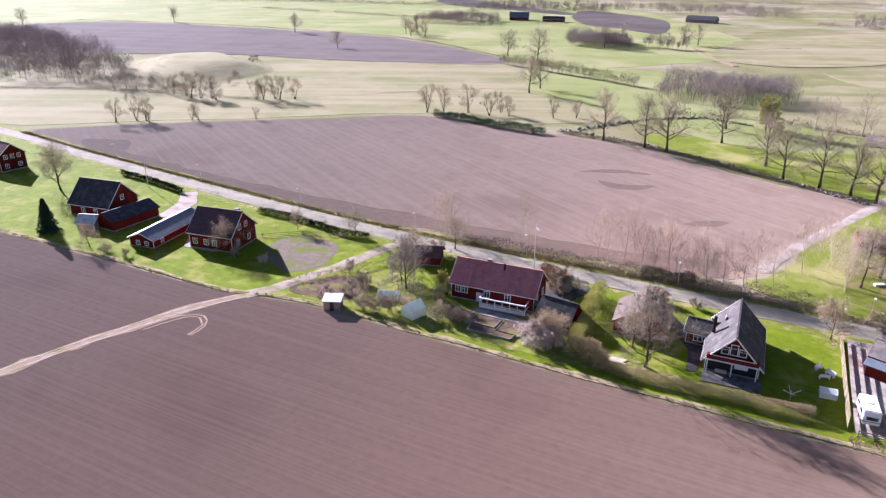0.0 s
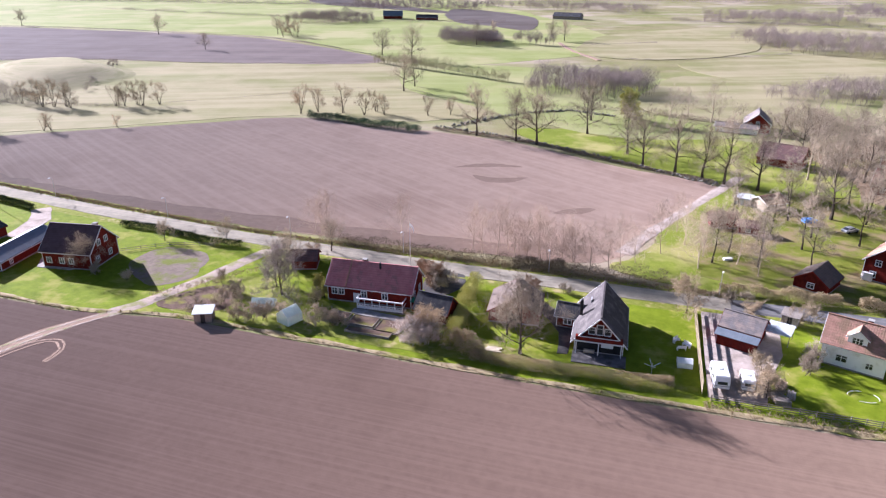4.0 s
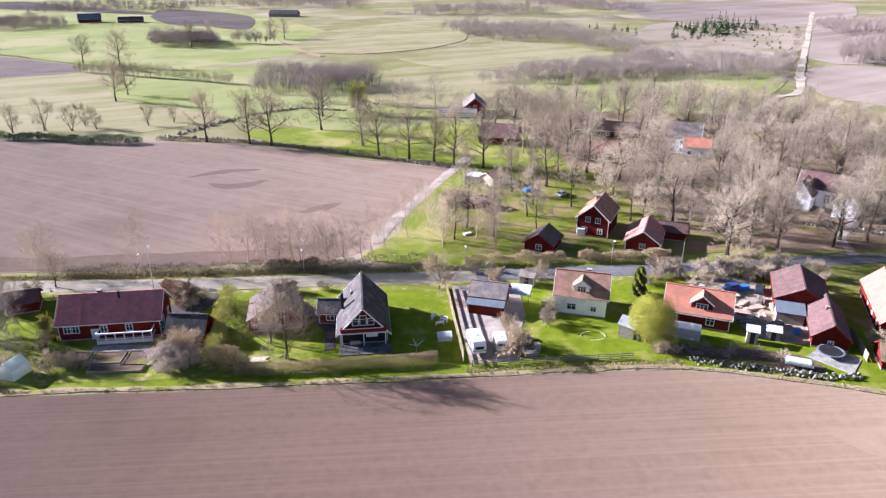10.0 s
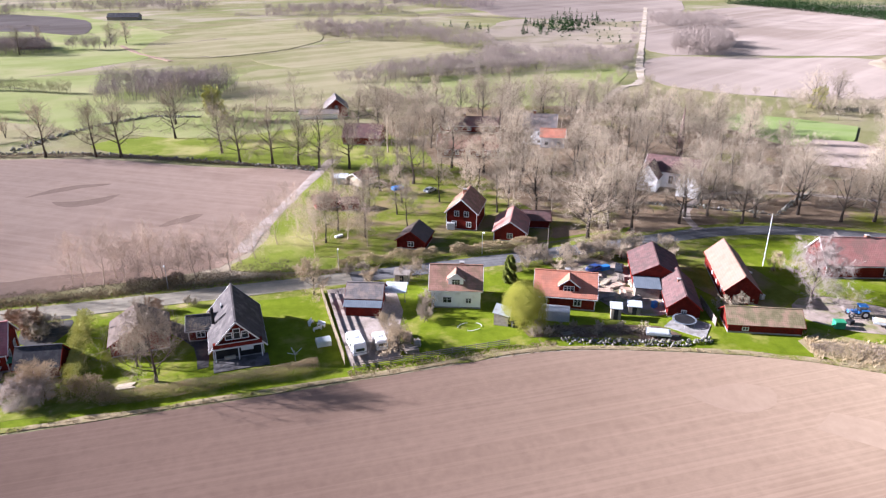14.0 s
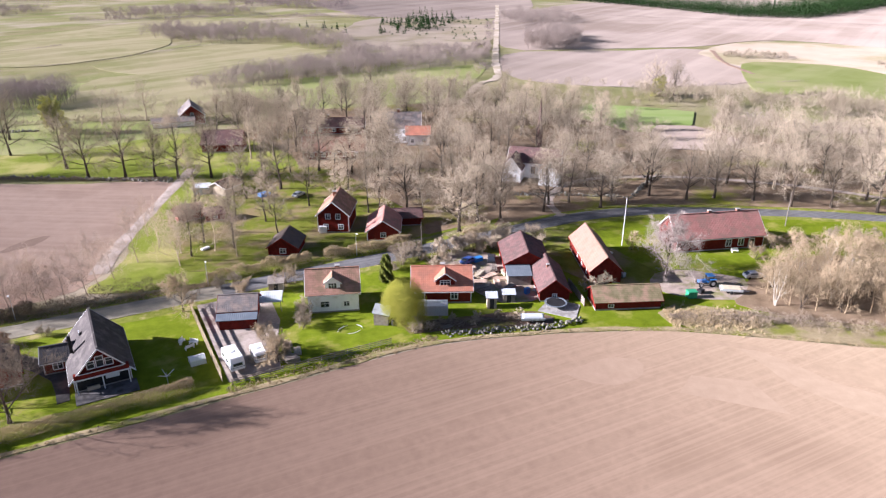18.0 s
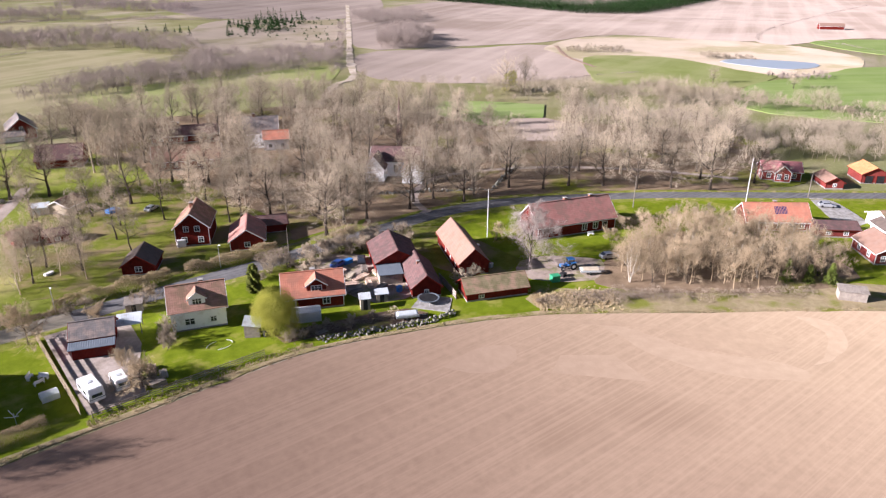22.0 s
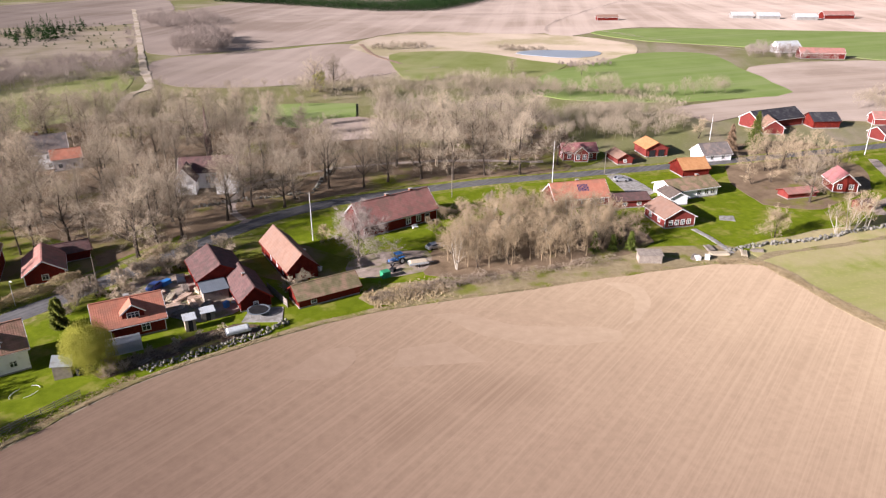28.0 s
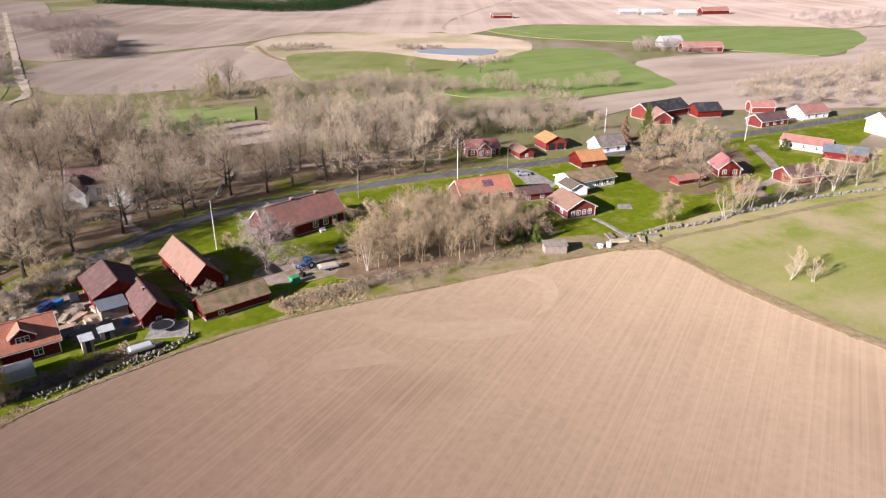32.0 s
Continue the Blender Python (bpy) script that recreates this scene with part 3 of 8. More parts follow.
FAR += [
    ("heath", [(178, 560), (182, 445), (263, 472), (355, 637), (340, 690), (250, 690)], DRYFIELD, "straw-coloured heath dotted with junipers", 0.05),
    ("brown_field", [(257, 864), (271, 706), (403, 662), (594, 987), (299, 984)], SOIL_FAR, "far brown ploughed field", 0.05),
    ("brown_field", [(-562, 1010), (-522, 1049), (-411, 949), (-286, 847), (-283, 818), (-375, 865), (-480, 912)], SOIL_FAR, "far violet-brown ploughed strip", 0.05),
    ("brown_field", [(-274, 813), (-279, 894), (-168, 799), (-138, 652), (-178, 678), (-226, 706)], SOIL_FAR, "far brown field beside a farm", 0.05),
    ("brown_field", [(177, 195), (190, 205), (202, 196), (198, 165), (182, 168), (167, 177)], SOIL_FAR, "small bare field behind the park", 0.09),
    ("green_paddock", [(190, 250), (207, 236), (221, 217), (204, 200), (186, 187), (174, 204), (171, 228)], CROP, "small bright paddock behind the park", 0.08),
    ("dry_meadow", [(-30, 480), (-75, 520), (-60, 640), (60, 760), (150, 720), (60, 620), (40, 540)], MEADOW, "pale dry meadow on a far rise", 0.04),
    ("dry_meadow", [(60, 300), (10, 300), (-20, 330), (0, 420), (60, 390), (60, 350)], MEADOW, "tan rough meadow with bushes", 0.055),
]
for k, (nm, pts, m_, lab, z) in enumerate(FAR):
    sheet(nm, pts, z * 2 + 0.011 * k, m_, lab, "field", 1.0 if nm == "green_paddock" else 4.0, 14)
sheet("pond", [(402, 247), (421, 246), (435, 226), (441, 208), (427, 199), (408, 203), (400, 222)], 0.4, WATER, "small pale blue pond among reeds", "water", 0.8, 8)

strip("field_path", [(378, 363), (343, 319), (323, 278)], 3.0, 0.26, TRACK, "pale path between far fields", "track", 0.8)
strip("field_path", [(-95, 560), (-78, 515), (-53, 470)], 3.0, 0.3, TRACK, "pale path across the pasture", "track", 0.8)

# low knoll in the western meadow
bm = bmesh.new()
rings = []
for k in range(7):
    q = k / 6
    rings.append([bm.verts.new((-338 + (1 - q) * (52 * math.cos(a) - 34 * math.sin(a)) * (1 + 0.12 * math.sin(3 * a)), 308 + (1 - q) * (-46 * math.cos(a) - 30 * math.sin(a)) * (1 + 0.1 * math.cos(2 * a)), -0.3 + 6.5 * (0.5 - 0.5 * math.cos(min(1, q * 1.5) * math.pi)) + 0.4 * noise.noise((k, 2 * math.cos(a), 2 * math.sin(a))))) for a in (j * math.pi / 16 for j in range(32))])
for lo, hi in zip(rings, rings[1:-1]):
    for j in range(32):
        bm.faces.new((lo[j], lo[(j + 1) % 32], hi[(j + 1) % 32], hi[j]))
bm.faces.new(rings[-2])
for v_ in rings[-1]:
    bm.verts.remove(v_)
bmesh.ops.recalc_face_normals(bm, faces=bm.faces)
for f_ in bm.faces:
    f_.smooth = True
tagged(new("knoll", give(mesh_of("knoll", bm), MEADOW)), "low grassy knoll in the dry meadow", "hill", kind="structure")

# floors of the park and the gardens
sheet("park_floor", [(64, 140), (100, 147), (120, 150), (150, 138), (188, 108), (214, 110), (238, 132), (205, 190), (160, 245), (118, 290), (70, 292), (40, 262), (50, 232), (52, 180), (60, 160)], 0.12, LITTER, "leaf litter and grass below the park trees", "woodland floor", 3.0, 8)
sheet("thicket_floor", [(101, 82), (113, 69), (128, 58), (147, 52), (154, 64), (150, 79), (141, 90), (126, 92), (112, 89)], 0.125, LITTER, "dry grass and litter below the thicket", "woodland floor", 1.5)
sheet("back_garden", [(8, 152), (14, 141), (62, 141), (64, 172), (56, 206), (28, 208), (14, 186)], 0.13, ROUGH_LAWN, "rough lawn with bare patches and litter", "garden", 1.5)
sheet("garden_floor", [(-94, 96), (-58, 95), (-32, 95.5), (-14, 96.5), (-15, 100), (-30, 104), (-36, 110), (-56, 106), (-72, 112), (-82, 112)], 0.095, VERGE, "rough garden grass between beds", "garden", 1.2)
sheet("garden_plot", [(-91, 96), (-87, 104.5), (-80, 106.5), (-77, 100), (-79, 96.5), (-85, 94.8)], 0.13, GARDEN_SOIL, "dug dark vegetable plot", "garden plot", 0.6, 2)
sheet("gravel_patch", [(-110, 110), (-108, 120), (-96, 119), (-93, 112), (-92, 108), (-98, 102)], 0.085, GRAVEL_BROWN, "bare brown gravel plot", "gravel", 0.9, 2)
strip("gravel_drive", [(-157, 131), (-150.5, 124), (-147, 113)], 5.0, 0.12, GRAVEL, "gravel drive beside the garage", "drive", 0.4)
sheet("patio", [(-130, 105.5), (-127, 101.5), (-119, 102.5), (-116, 106)], 0.16, CONCRETE, "pale paved patio before the house", "patio", 0.1, 2, False)
sheet("asphalt_drive", [(-27, 127.5), (-23.5, 127.5), (-20.5, 121), (-15.6, 116.5), (-13.1, 111.5), (-12.9, 103), (-14.6, 102.6), (-15.4, 110), (-20.5, 116.8), (-24.5, 121.5)], 0.13, ASPHALT_DARK, "dark asphalt drive beside the house", "drive", 0.3, 3)
sheet("concrete_drive", [(-45, 127.5), (-38.5, 127.5), (-37.5, 121), (-41, 116), (-45, 119)], 0.13, ASPHALT_DARK, "dark drive between bushes", "drive", 0.3, 3)
sheet("gravel_yard", [(8.6, 127), (22, 127), (21.5, 114), (19, 106), (18, 97.8), (9.6, 97.5)], 0.13, GRAVEL, "pinkish gravel yard with parked caravans", "yard", 0.3, 3, False)
sheet("work_yard", [(57, 126), (60, 106), (64, 101), (71, 101), (76, 109), (72, 122), (67, 128)], 0.13, DIRT, "cluttered dirt yard between barns", "yard", 0.6, 3)
sheet("pool_deck", [(66, 96.5), (70.5, 90.8), (74.5, 95), (71, 100)], 0.17, CONCRETE, "grey stone deck beside the barn", "patio", 0.2, 2, False)
sheet("farm_yard", [(92, 95), (95.5, 88), (103, 84), (110, 87), (112, 90), (108, 95), (103, 99), (97, 100)], 0.13, DIRT, "dusty gravel yard by the old house", "yard", 0.6, 3)
sheet("rubble_bed", [(41, 99), (48, 97.5), (56, 94.5), (66, 91.5), (66, 96), (58, 99), (48, 101.5), (41, 102)], 0.13, GARDEN_SOIL, "dark rough bed above the stone wall", "garden bed", 0.6, 2)
sheet("garage_drive", [(190, 84), (186, 80), (176, 69), (182, 65), (192, 78)], 0.13, CONCRETE, "pale concrete garage drive", "drive", 0.2, 3)
sheet("rough_corner", [(134, 48), (142, 38), (150, 31), (156, 36), (150, 44), (142, 52)], 0.13, DRY_VERGE, "trampled dirt corner with woodpiles", "yard", 0.8, 3)
strip("meadow_track", [(148, 30), (156, 28), (170, 18), (190, 4), (215, -15), (240, -40)], 1.8, 0.12, DRY_VERGE, "faint wheel track along the stone wall", "track", 0.8, crown=0.01)
strip("stable_drive", [(199, 12), (206, 15), (217, 11), (230, 12), (256, 22)], 3.0, 0.125, GRAVEL, "gravel drive between red cottages", "drive", 0.4)

sheet("cottage_ground", [(190, 38), (200, 48), (222, 58), (250, 62), (266, 44), (246, 24), (222, 18), (204, 22), (192, 28)], 0.118, LITTER, "rough ground with litter between cottages", "garden", 1.5)
sheet("thicket_verge", [(85, 82), (95, 73), (107, 64), (120, 55), (135, 44), (143, 38), (147, 43), (140, 52), (128, 60), (113, 71), (100, 80), (91, 88), (86, 86)], 0.122, DRY_VERGE, "dry grass and brush strip before the thicket", "verge", 0.8)
sheet("barn_ground", [(56, 129), (62, 121), (72, 122), (80, 112), (84, 100), (92, 98), (98, 100), (97, 118), (92, 130)], 0.118, ROUGH_LAWN, "worn ground with litter round the barns", "yard", 1.0)
sheet("lane_floor", [(80, 138.5), (110, 139), (122, 136.5), (142, 126), (164, 112), (186, 95), (193, 100), (180, 116), (152, 138), (124, 150), (100, 149), (84, 143)], 0.127, LITTER, "leaf litter and worn grass beside the lane", "woodland floor", 1.0)
# marks of the tractor on the fields
for k, (pts, m_) in enumerate((
    ([(89.8, 72), (89.3, 66.4), (88.8, 58.6), (91.9, 49.4), (100.6, 39.7), (104.7, 40.7), (102, 46.6), (96.6, 53.4), (94.2, 60), (92.2, 67.4)], SOIL_PALE),
    ([(76.3, 67.7), (83.6, 62.5), (81.9, 53.6), (70.9, 65.2)], SOIL_PALE),
    ([(58.3, 76.4), (63.5, 71), (70, 71.3), (71.7, 75.3), (68.6, 77.3), (63.8, 77.5)], SOIL_PALE),
    ([(95.1, 61.1), (97, 55), (102.2, 47.8), (109.8, 45.8), (111.5, 48.6), (106.2, 56.3), (99.9, 60.6)], SOIL_MARK),
    ([(120.5, 51), (124, 46), (120, 41), (113, 39.5), (107, 40.5), (113, 41.5), (118, 43.5), (120, 47)], SOIL_PALE),
    ([(84, 77), (93, 70), (98, 62), (92.6, 68), (87, 73)], SOIL_MARK))):
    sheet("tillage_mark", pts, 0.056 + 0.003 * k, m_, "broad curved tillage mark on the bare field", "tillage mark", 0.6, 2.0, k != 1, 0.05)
for k, pts in enumerate(([(-66, 204.5), (-60, 210.5), (-53, 213), (-45, 211.5), (-52, 209.5), (-60, 206.5)], [(-58, 198), (-52, 192.5), (-44, 195), (-41, 201), (-46, 199), (-52, 197.5)], [(-28, 171.5), (-24, 177), (-18, 179), (-21, 173.5)], [(-240, 158), (-228, 151.5), (-214, 155), (-222, 164), (-230, 163)])):
    sheet("tillage_mark", pts, 0.056 + 0.003 * k, SOIL_MARK_N, "dark turning mark on the ploughed field", "tillage mark", 0.6, 2.0, True, 0.05)
strip("headland", [(-230, 151), (-168, 144.5), (-123, 142), (-71, 142), (-39, 143.5), (-14, 147.5)], 8.0, 0.07, SOIL_MARK_N, "darker headland strip along the road", "tillage mark", 1.0, 5.0, 0.002, 0.05)
strip("field_track", [(-118, 20), (-111, 53), (-107, 66), (-102, 80), (-96, 91)], 2.6, 0.062, TRACK, "worn track across the bare field", "track", 1.2, 3.0, 0.01, 0.05)
for off in (-0.9, 0.9):
    strip("wheel_rut", [(-118 + off, 20), (-111 + off, 53), (-107 + off, 66), (-102 + off, 80), (-95 + off, 92)], 0.55, 0.085, DIRT, "worn wheel rut of the track", "track", 0.3, 3.0, 0.01, 0.05)

for off in (0.0, 1.5):
    strip("wheel_rut", [(-104.5 + off, 70), (-101.6 + off * 0.8, 76.6), (-97.4, 79 - off * 0.6), (-94.4 - off * 0.4, 76.4), (-94 - off * 0.4, 72.5)], 0.4, 0.07 + off * 0.01, TRACK, "curved wheel rut beside the track", "track", 0.3, 1.5, 0.01, 0.05)

# houses


def corrugated(bm, x0, x1, a, b, thick, period=0.36, amp=0.012):
    """A tiled slope between x0 and x1, from the eave a=(y, z) to the ridge b=(y, z)."""
    n = max(4, int(abs(x1 - x0) / period) * 2)
    up = Vector((0, b[0] - a[0], b[1] - a[1])).normalized().cross((1, 0, 0))
    up = -up if up.z < 0 else up
    lo, hi, un, uh = [], [], [], []
    for i in range(n + 1):
        x = x0 + (x1 - x0) * i / n
        d = up * (amp if i % 2 else -amp)
        lo.append(bm.verts.new(Vector((x, *a)) + d))
        hi.append(bm.verts.new(Vector((x, *b)) + d))
    for i in range(n):
        bm.faces.new((lo[i], lo[i + 1], hi[i + 1], hi[i]))
    c = [bm.verts.new(Vector((x, *p)) - up * thick) for x, p in ((x0, a), (x1, a), (x1, b), (x0, b))]
    bm.faces.new(c[::-1])
    bm.faces.new([*lo, c[1], c[0]][::1])
    bm.faces.new([*hi[::-1], c[3], c[2]])
    bm.faces.new((lo[0], hi[0], c[3], c[0]))
    bm.faces.new((hi[-1], lo[-1], c[1], c[2]))
    bmesh.ops.recalc_face_normals(bm, faces=bm.faces)


def window(parent, m, w=1.1, h=1.2, bars=1, frame_mat=None):
    """A framed window on a wall: m carries its lower middle, y out of the wall."""
    fm = frame_mat or WHITE
    t, bm = 0.13, bmesh.new()
    for s in ((-w / 2 - t, -w / 2, -0.03, 0.07, -t, h + t), (w / 2, w / 2 + t, -0.03, 0.07, -t, h + t), (-w / 2, w / 2, -0.03, 0.07, h, h + t), (-w / 2, w / 2, -0.03, 0.09, -t, 0)):
        box(bm, *s)
    fr = part("window", bm, fm, parent)
    fr.matrix_local = m
    bm = boxes((-w / 2, w / 2, -0.02, 0.02, 0, h))
    part("pane", bm, PANE, fr)
    bm = bmesh.new()
    for k in range(bars):
        x = -w / 2 + w * (k + 1) / (bars + 1)
        box(bm, x - 0.05, x + 0.05, -0.01, 0.055, 0, h)
    box(bm, -w / 2, w / 2, -0.01, 0.05, h * 0.62, h * 0.62 + 0.06)
    part("glazing_bar", bm, fm, fr)
    return fr


def on_wall(side, u, z, L, W):
    """The pose of a fitting on a wall: side m, p (long walls) or A, B (gables); u metres along from the middle."""
    if side == "m":
        return pose(u, -W / 2, z, 0, 0, 180)
    if side == "p":
        return pose(u, W / 2, z)
    if side == "A":
        return pose(-L / 2, u, z, 0, 0, 90)
    return pose(L / 2, u, z, 0, 0, -90)


def house(name, x, y, yaw, L, W, hw, hr, wall, roof, label, category="house", wins=(), doors=(), chimneys=(), over=0.45, trim=None, thick=0.16, corners=True, base=0.35, bars=1, tiles=0.008, lean=None, group="", z0=0.0):
    """A gabled building, ridge along its local x. wins: (side, u, z, w, h); doors: (side, u, w, h, material); chimneys: (x, y, width, height)."""
    trim = trim or WHITE
    root = thing(name, pose(x, y, z0, 0, 0, yaw), label, category, group)
    bm = bmesh.new()
    outline = [(-W / 2, 0), (W / 2, 0), (W / 2, hw), (0, hw + hr), (-W / 2, hw)]
    ends = [[bm.verts.new((s * L / 2, *p)) for p in outline] for s in (-1, 1)]
    bm.faces.new(ends[0][::-1])
    bm.faces.new(ends[1])
    for i in range(5):
        j = (i + 1) % 5
        bm.faces.new((ends[0][i], ends[0][j], ends[1][j], ends[1][i]))
    bmesh.ops.recalc_face_normals(bm, faces=bm.faces)
    part("wall", bm, wall, root)
    slope = hr / (W / 2)
    lift = 0.1
    for s in (-1, 1):
        bm = bmesh.new()
        corrugated(bm, -L / 2 - over, L / 2 + over, (s * (W / 2 + over), hw - over * slope + lift + thick), (0, hw + hr + lift + thick), thick, amp=tiles)
        part("roof", bm, roof, root)
    bm = bmesh.new()
    zr = hw + hr + lift + thick
    box(bm, -L / 2 - over, L / 2 + over, -0.14, 0.14, zr - 0.06, zr + 0.07)
    part("ridge_cap", bm, roof, root)
    for e in (-1, 1):
        for s in (-1, 1):
            bm = bmesh.new()
            xx = e * (L / 2 + over + 0.03)
            beam(bm, (xx, s * (W / 2 + over), hw - over * slope + lift + 0.02), (xx, 0, hw + hr + lift + 0.02), 0.06, 0.2)
            part("bargeboard", bm, trim, root)
    for s in (-1, 1):
        bm = boxes((-L / 2 - over, L / 2 + over, s * (W / 2 + over) - 0.05, s * (W / 2 + over) + 0.05, hw - over * slope - 0.02, hw - over * slope + 0.12))
        part("eave_board", bm, trim, root)
    if corners:
        for sx in (-1, 1):
            for sy in (-1, 1):
                px_, py_ = sx * (L / 2), sy * (W / 2)
                part("corner_board", boxes((px_ - 0.07, px_ + 0.07, py_ - 0.07, py_ + 0.07, base, hw)), trim, root)
    if base:
        part("plinth", boxes((-L / 2 - 0.05, L / 2 + 0.05, -W / 2 - 0.05, W / 2 + 0.05, -0.2, base)), CONCRETE, root)
    for w in wins:
        side, u, z, ww, hh = w[:5]
        window(root, on_wall(side, u, z, L, W), ww, hh, bars)
    for side, u, w, h, dm in doors:
        d = part("door", boxes((-w / 2, w / 2, -0.02, 0.06, 0.1, h), bevel=0.02), dm, root)
        d.matrix_local = on_wall(side, u, 0.05, L, W)
        part("door_frame", boxes((-w / 2 - 0.12, -w / 2, -0.02, 0.09, 0, h + 0.1), (w / 2, w / 2 + 0.12, -0.02, 0.09, 0, h + 0.1), (-w / 2, w / 2, -0.02, 0.09, h, h + 0.1)), trim, d)
    for cx, cy, w, h in chimneys:
        zc = hw + hr * (1 - abs(cy) / (W / 2))
        c = part("chimney", boxes((cx - w / 2, cx + w / 2, cy - w / 2, cy + w / 2, zc - 0.6, zc + h), bevel=0.02), BRICK, root)
        part("chimney_cap", boxes((cx - w / 2 - 0.08, cx + w / 2 + 0.08, cy - w / 2 - 0.08, cy + w / 2 + 0.08, zc + h, zc + h + 0.12), bevel=0.02), CONCRETE, c)
    return root


def dormer(root, x, W, hw, hr, w, h, roof, wall, side=-1, win=True):
    """A gabled dormer on one slope of a house."""
    slope = hr / (W / 2)
    y0 = side * W * 0.42
    zb = hw + hr * (1 - abs(y0) / (W / 2)) - 0.1
    bm = bmesh.new()
    rise = w * 0.36
    out = [(x - w / 2, zb - 0.2), (x + w / 2, zb - 0.2), (x + w / 2, zb + h), (x, zb + h + rise), (x - w / 2, zb + h)]
    rows = [[bm.verts.new((px_, yy, z)) for px_, z in out] for yy in (y0, 0.0)]
    bm.faces.new(rows[0])
    bm.faces.new(rows[1][::-1])
    for i in range(5):
        j = (i + 1) % 5
        bm.faces.new((rows[0][i], rows[0][j], rows[1][j], rows[1][i]))
    bmesh.ops.recalc_face_normals(bm, faces=bm.faces)
    d = part("dormer", bm, wall, root)
    for s in (-1, 1):
        bm = bmesh.new()
        a, b = Vector((x + s * (w / 2 + 0.3), 0, zb + h - 0.2)), Vector((x, 0, zb + h + rise + 0.06))
        v = []
        for yy in (y0 + side * 0.35, 0.0):
            for p in (a, b):
                for dz in (0, 0.14):
                    v.append(bm.verts.new((p.x, yy, p.z + dz)))
        for q in ((0, 1, 3, 2), (4, 6, 7, 5), (0, 4, 5, 1), (2, 3, 7, 6), (1, 5, 7, 3), (0, 2, 6, 4)):
            bm.faces.new([v[i] for i in q])
        bmesh.ops.recalc_face_normals(bm, faces=bm.faces)
        part("dormer_roof", bm, roof, d)
    bm = bmesh.new()
    for s in (-1, 1):
        beam(bm, (x + s * (w / 2 + 0.32), y0 + side * 0.37, zb + h - 0.2), (x, y0 + side * 0.37, zb + h + rise + 0.1), 0.06, 0.2)
    part("dormer_trim", bm, WHITE, d)
    if win:
        window(d, pose(x, y0, zb + 0.15, 0, 0, 180 if side < 0 else 0), w * 0.5, h * 0.75, 2)
    return d


def row(side, us, z, w=1.0, h=1.15):
    return [(side, u, z, w, h) for u in us]


# A-roofed house with a terrace under its front gable
ah = house("house", -8.4, 111.6, 94, 13.6, 8.0, 2.6, 4.3, RED, TILE_DARK, "dark red wooden house with steep grey roof and gable terrace", wins=row("m", (-2, 2.5), 1.0), over=0.7)
house("house_annex", -14.0, 114.0, -3, 4.4, 4.2, 2.5, 1.4, RED, ROOF_BLACK, "small dark red annex with black tile roof", "annex", wins=[("m", -0.2, 0.9, 1.3, 1.2)], chimneys=[(1.5, 0.5, 0.5, 1.0)])
lr = house("house", -52.3, 112.8, 4.5, 16.8, 7.9, 3.5, 3.4, RED, TILE_RED, "long red wooden house with wine-red tile roof", wins=row("m", (-7.0, -5.6), 1.6) + row("m", (-1, 3.2), 1.5) + row("B", (-1.8, 1.8), 1.5), doors=[("m", -2.6, 0.9, 2.0, WHITE)], chimneys=[(-2.2, 0.6, 0.8, 1.0)])
house("shed", -38.2, 108.4, -6, 6.2, 4.6, 2.3, 2.2, RED, ROOF_BLACK, "small red shed with black felt roof", "shed", tiles=0.001, trim=RED)
house("garage", -24.4, 114.5, 97, 8.5, 9.0, 2.4, 2.7, RED, TILE_TAUPE, "red garage with weathered taupe roof behind a bare tree", "garage", doors=[("A", 0, 2.4, 2.1, BLACK)], trim=RED)
gt = house("garage", 15.4, 118.2, -18, 6.3, 5.2, 2.9, 1.7, RED, TILE_GREY, "red garage with grey tile roof and metal lean-to", "garage", trim=RED)
wh = house("house", 32.6, 116.3, -17.5, 9.3, 7.4, 4.0, 3.2, WHITE_WALL, TILE_CLAY, "white rendered house with clay tile roof and dormer", wins=[("m", -1.6, 1.2, 1.5, 1.1), ("m", 2.4, 1.2, 0.9, 0.9)] + row("B", (-1.5, 1.5), 1.3), chimneys=[(1.0, 0.6, 0.8, 1.0)], corners=False, base=0.3)
dormer(wh, 0.0, 7.4, 4.0, 3.2, 2.8, 1.5, TILE_CLAY, WHITE_WALL)
oh = house("house", 52.7, 110.5, -24, 11.0, 7.2, 2.9, 3.2, RED, TILE_ORANGE, "red wooden house with bright orange tile roof", wins=row("m", (-4.0, 2.3), 1.0, 1.2, 1.3), chimneys=[(0.2, 0.8, 0.8, 1.0)])
dormer(oh, 0.6, 7.2, 2.9, 3.2, 3.6, 1.45, TILE_ORANGE, RED)
house("barn", 74.6, 115.7, 66.4, 11.2, 9.0, 3.0, 2.4, RED, TILE_BROWN, "dark red barn with brown tile roof", "barn", trim=RED)
house("barn", 73.4, 104.0, 66.2, 11.9, 5.6, 2.3, 2.3, RED, TILE_BROWN, "narrow red outbuilding with brown tile roof", "barn", wins=[("A", 0, 0.9, 0.7, 0.7)], chimneys=[(0.5, 0.4, 0.5, 0.7)], trim=RED)
bc = house("barn", 88.2, 109.1, 67.2, 18.4, 6.2, 3.0, 2.9, RED, TILE_ROSE, "tall red barn with pale clay tile roof", "barn", doors=[("A", 1.0, 1.2, 2.0, PALE_WOOD), ("A", -0.6, 1.4, 4.4, RED)], wins=row("p", (-6, -2, 2), 1.2, 0.6, 0.9), trim=RED)
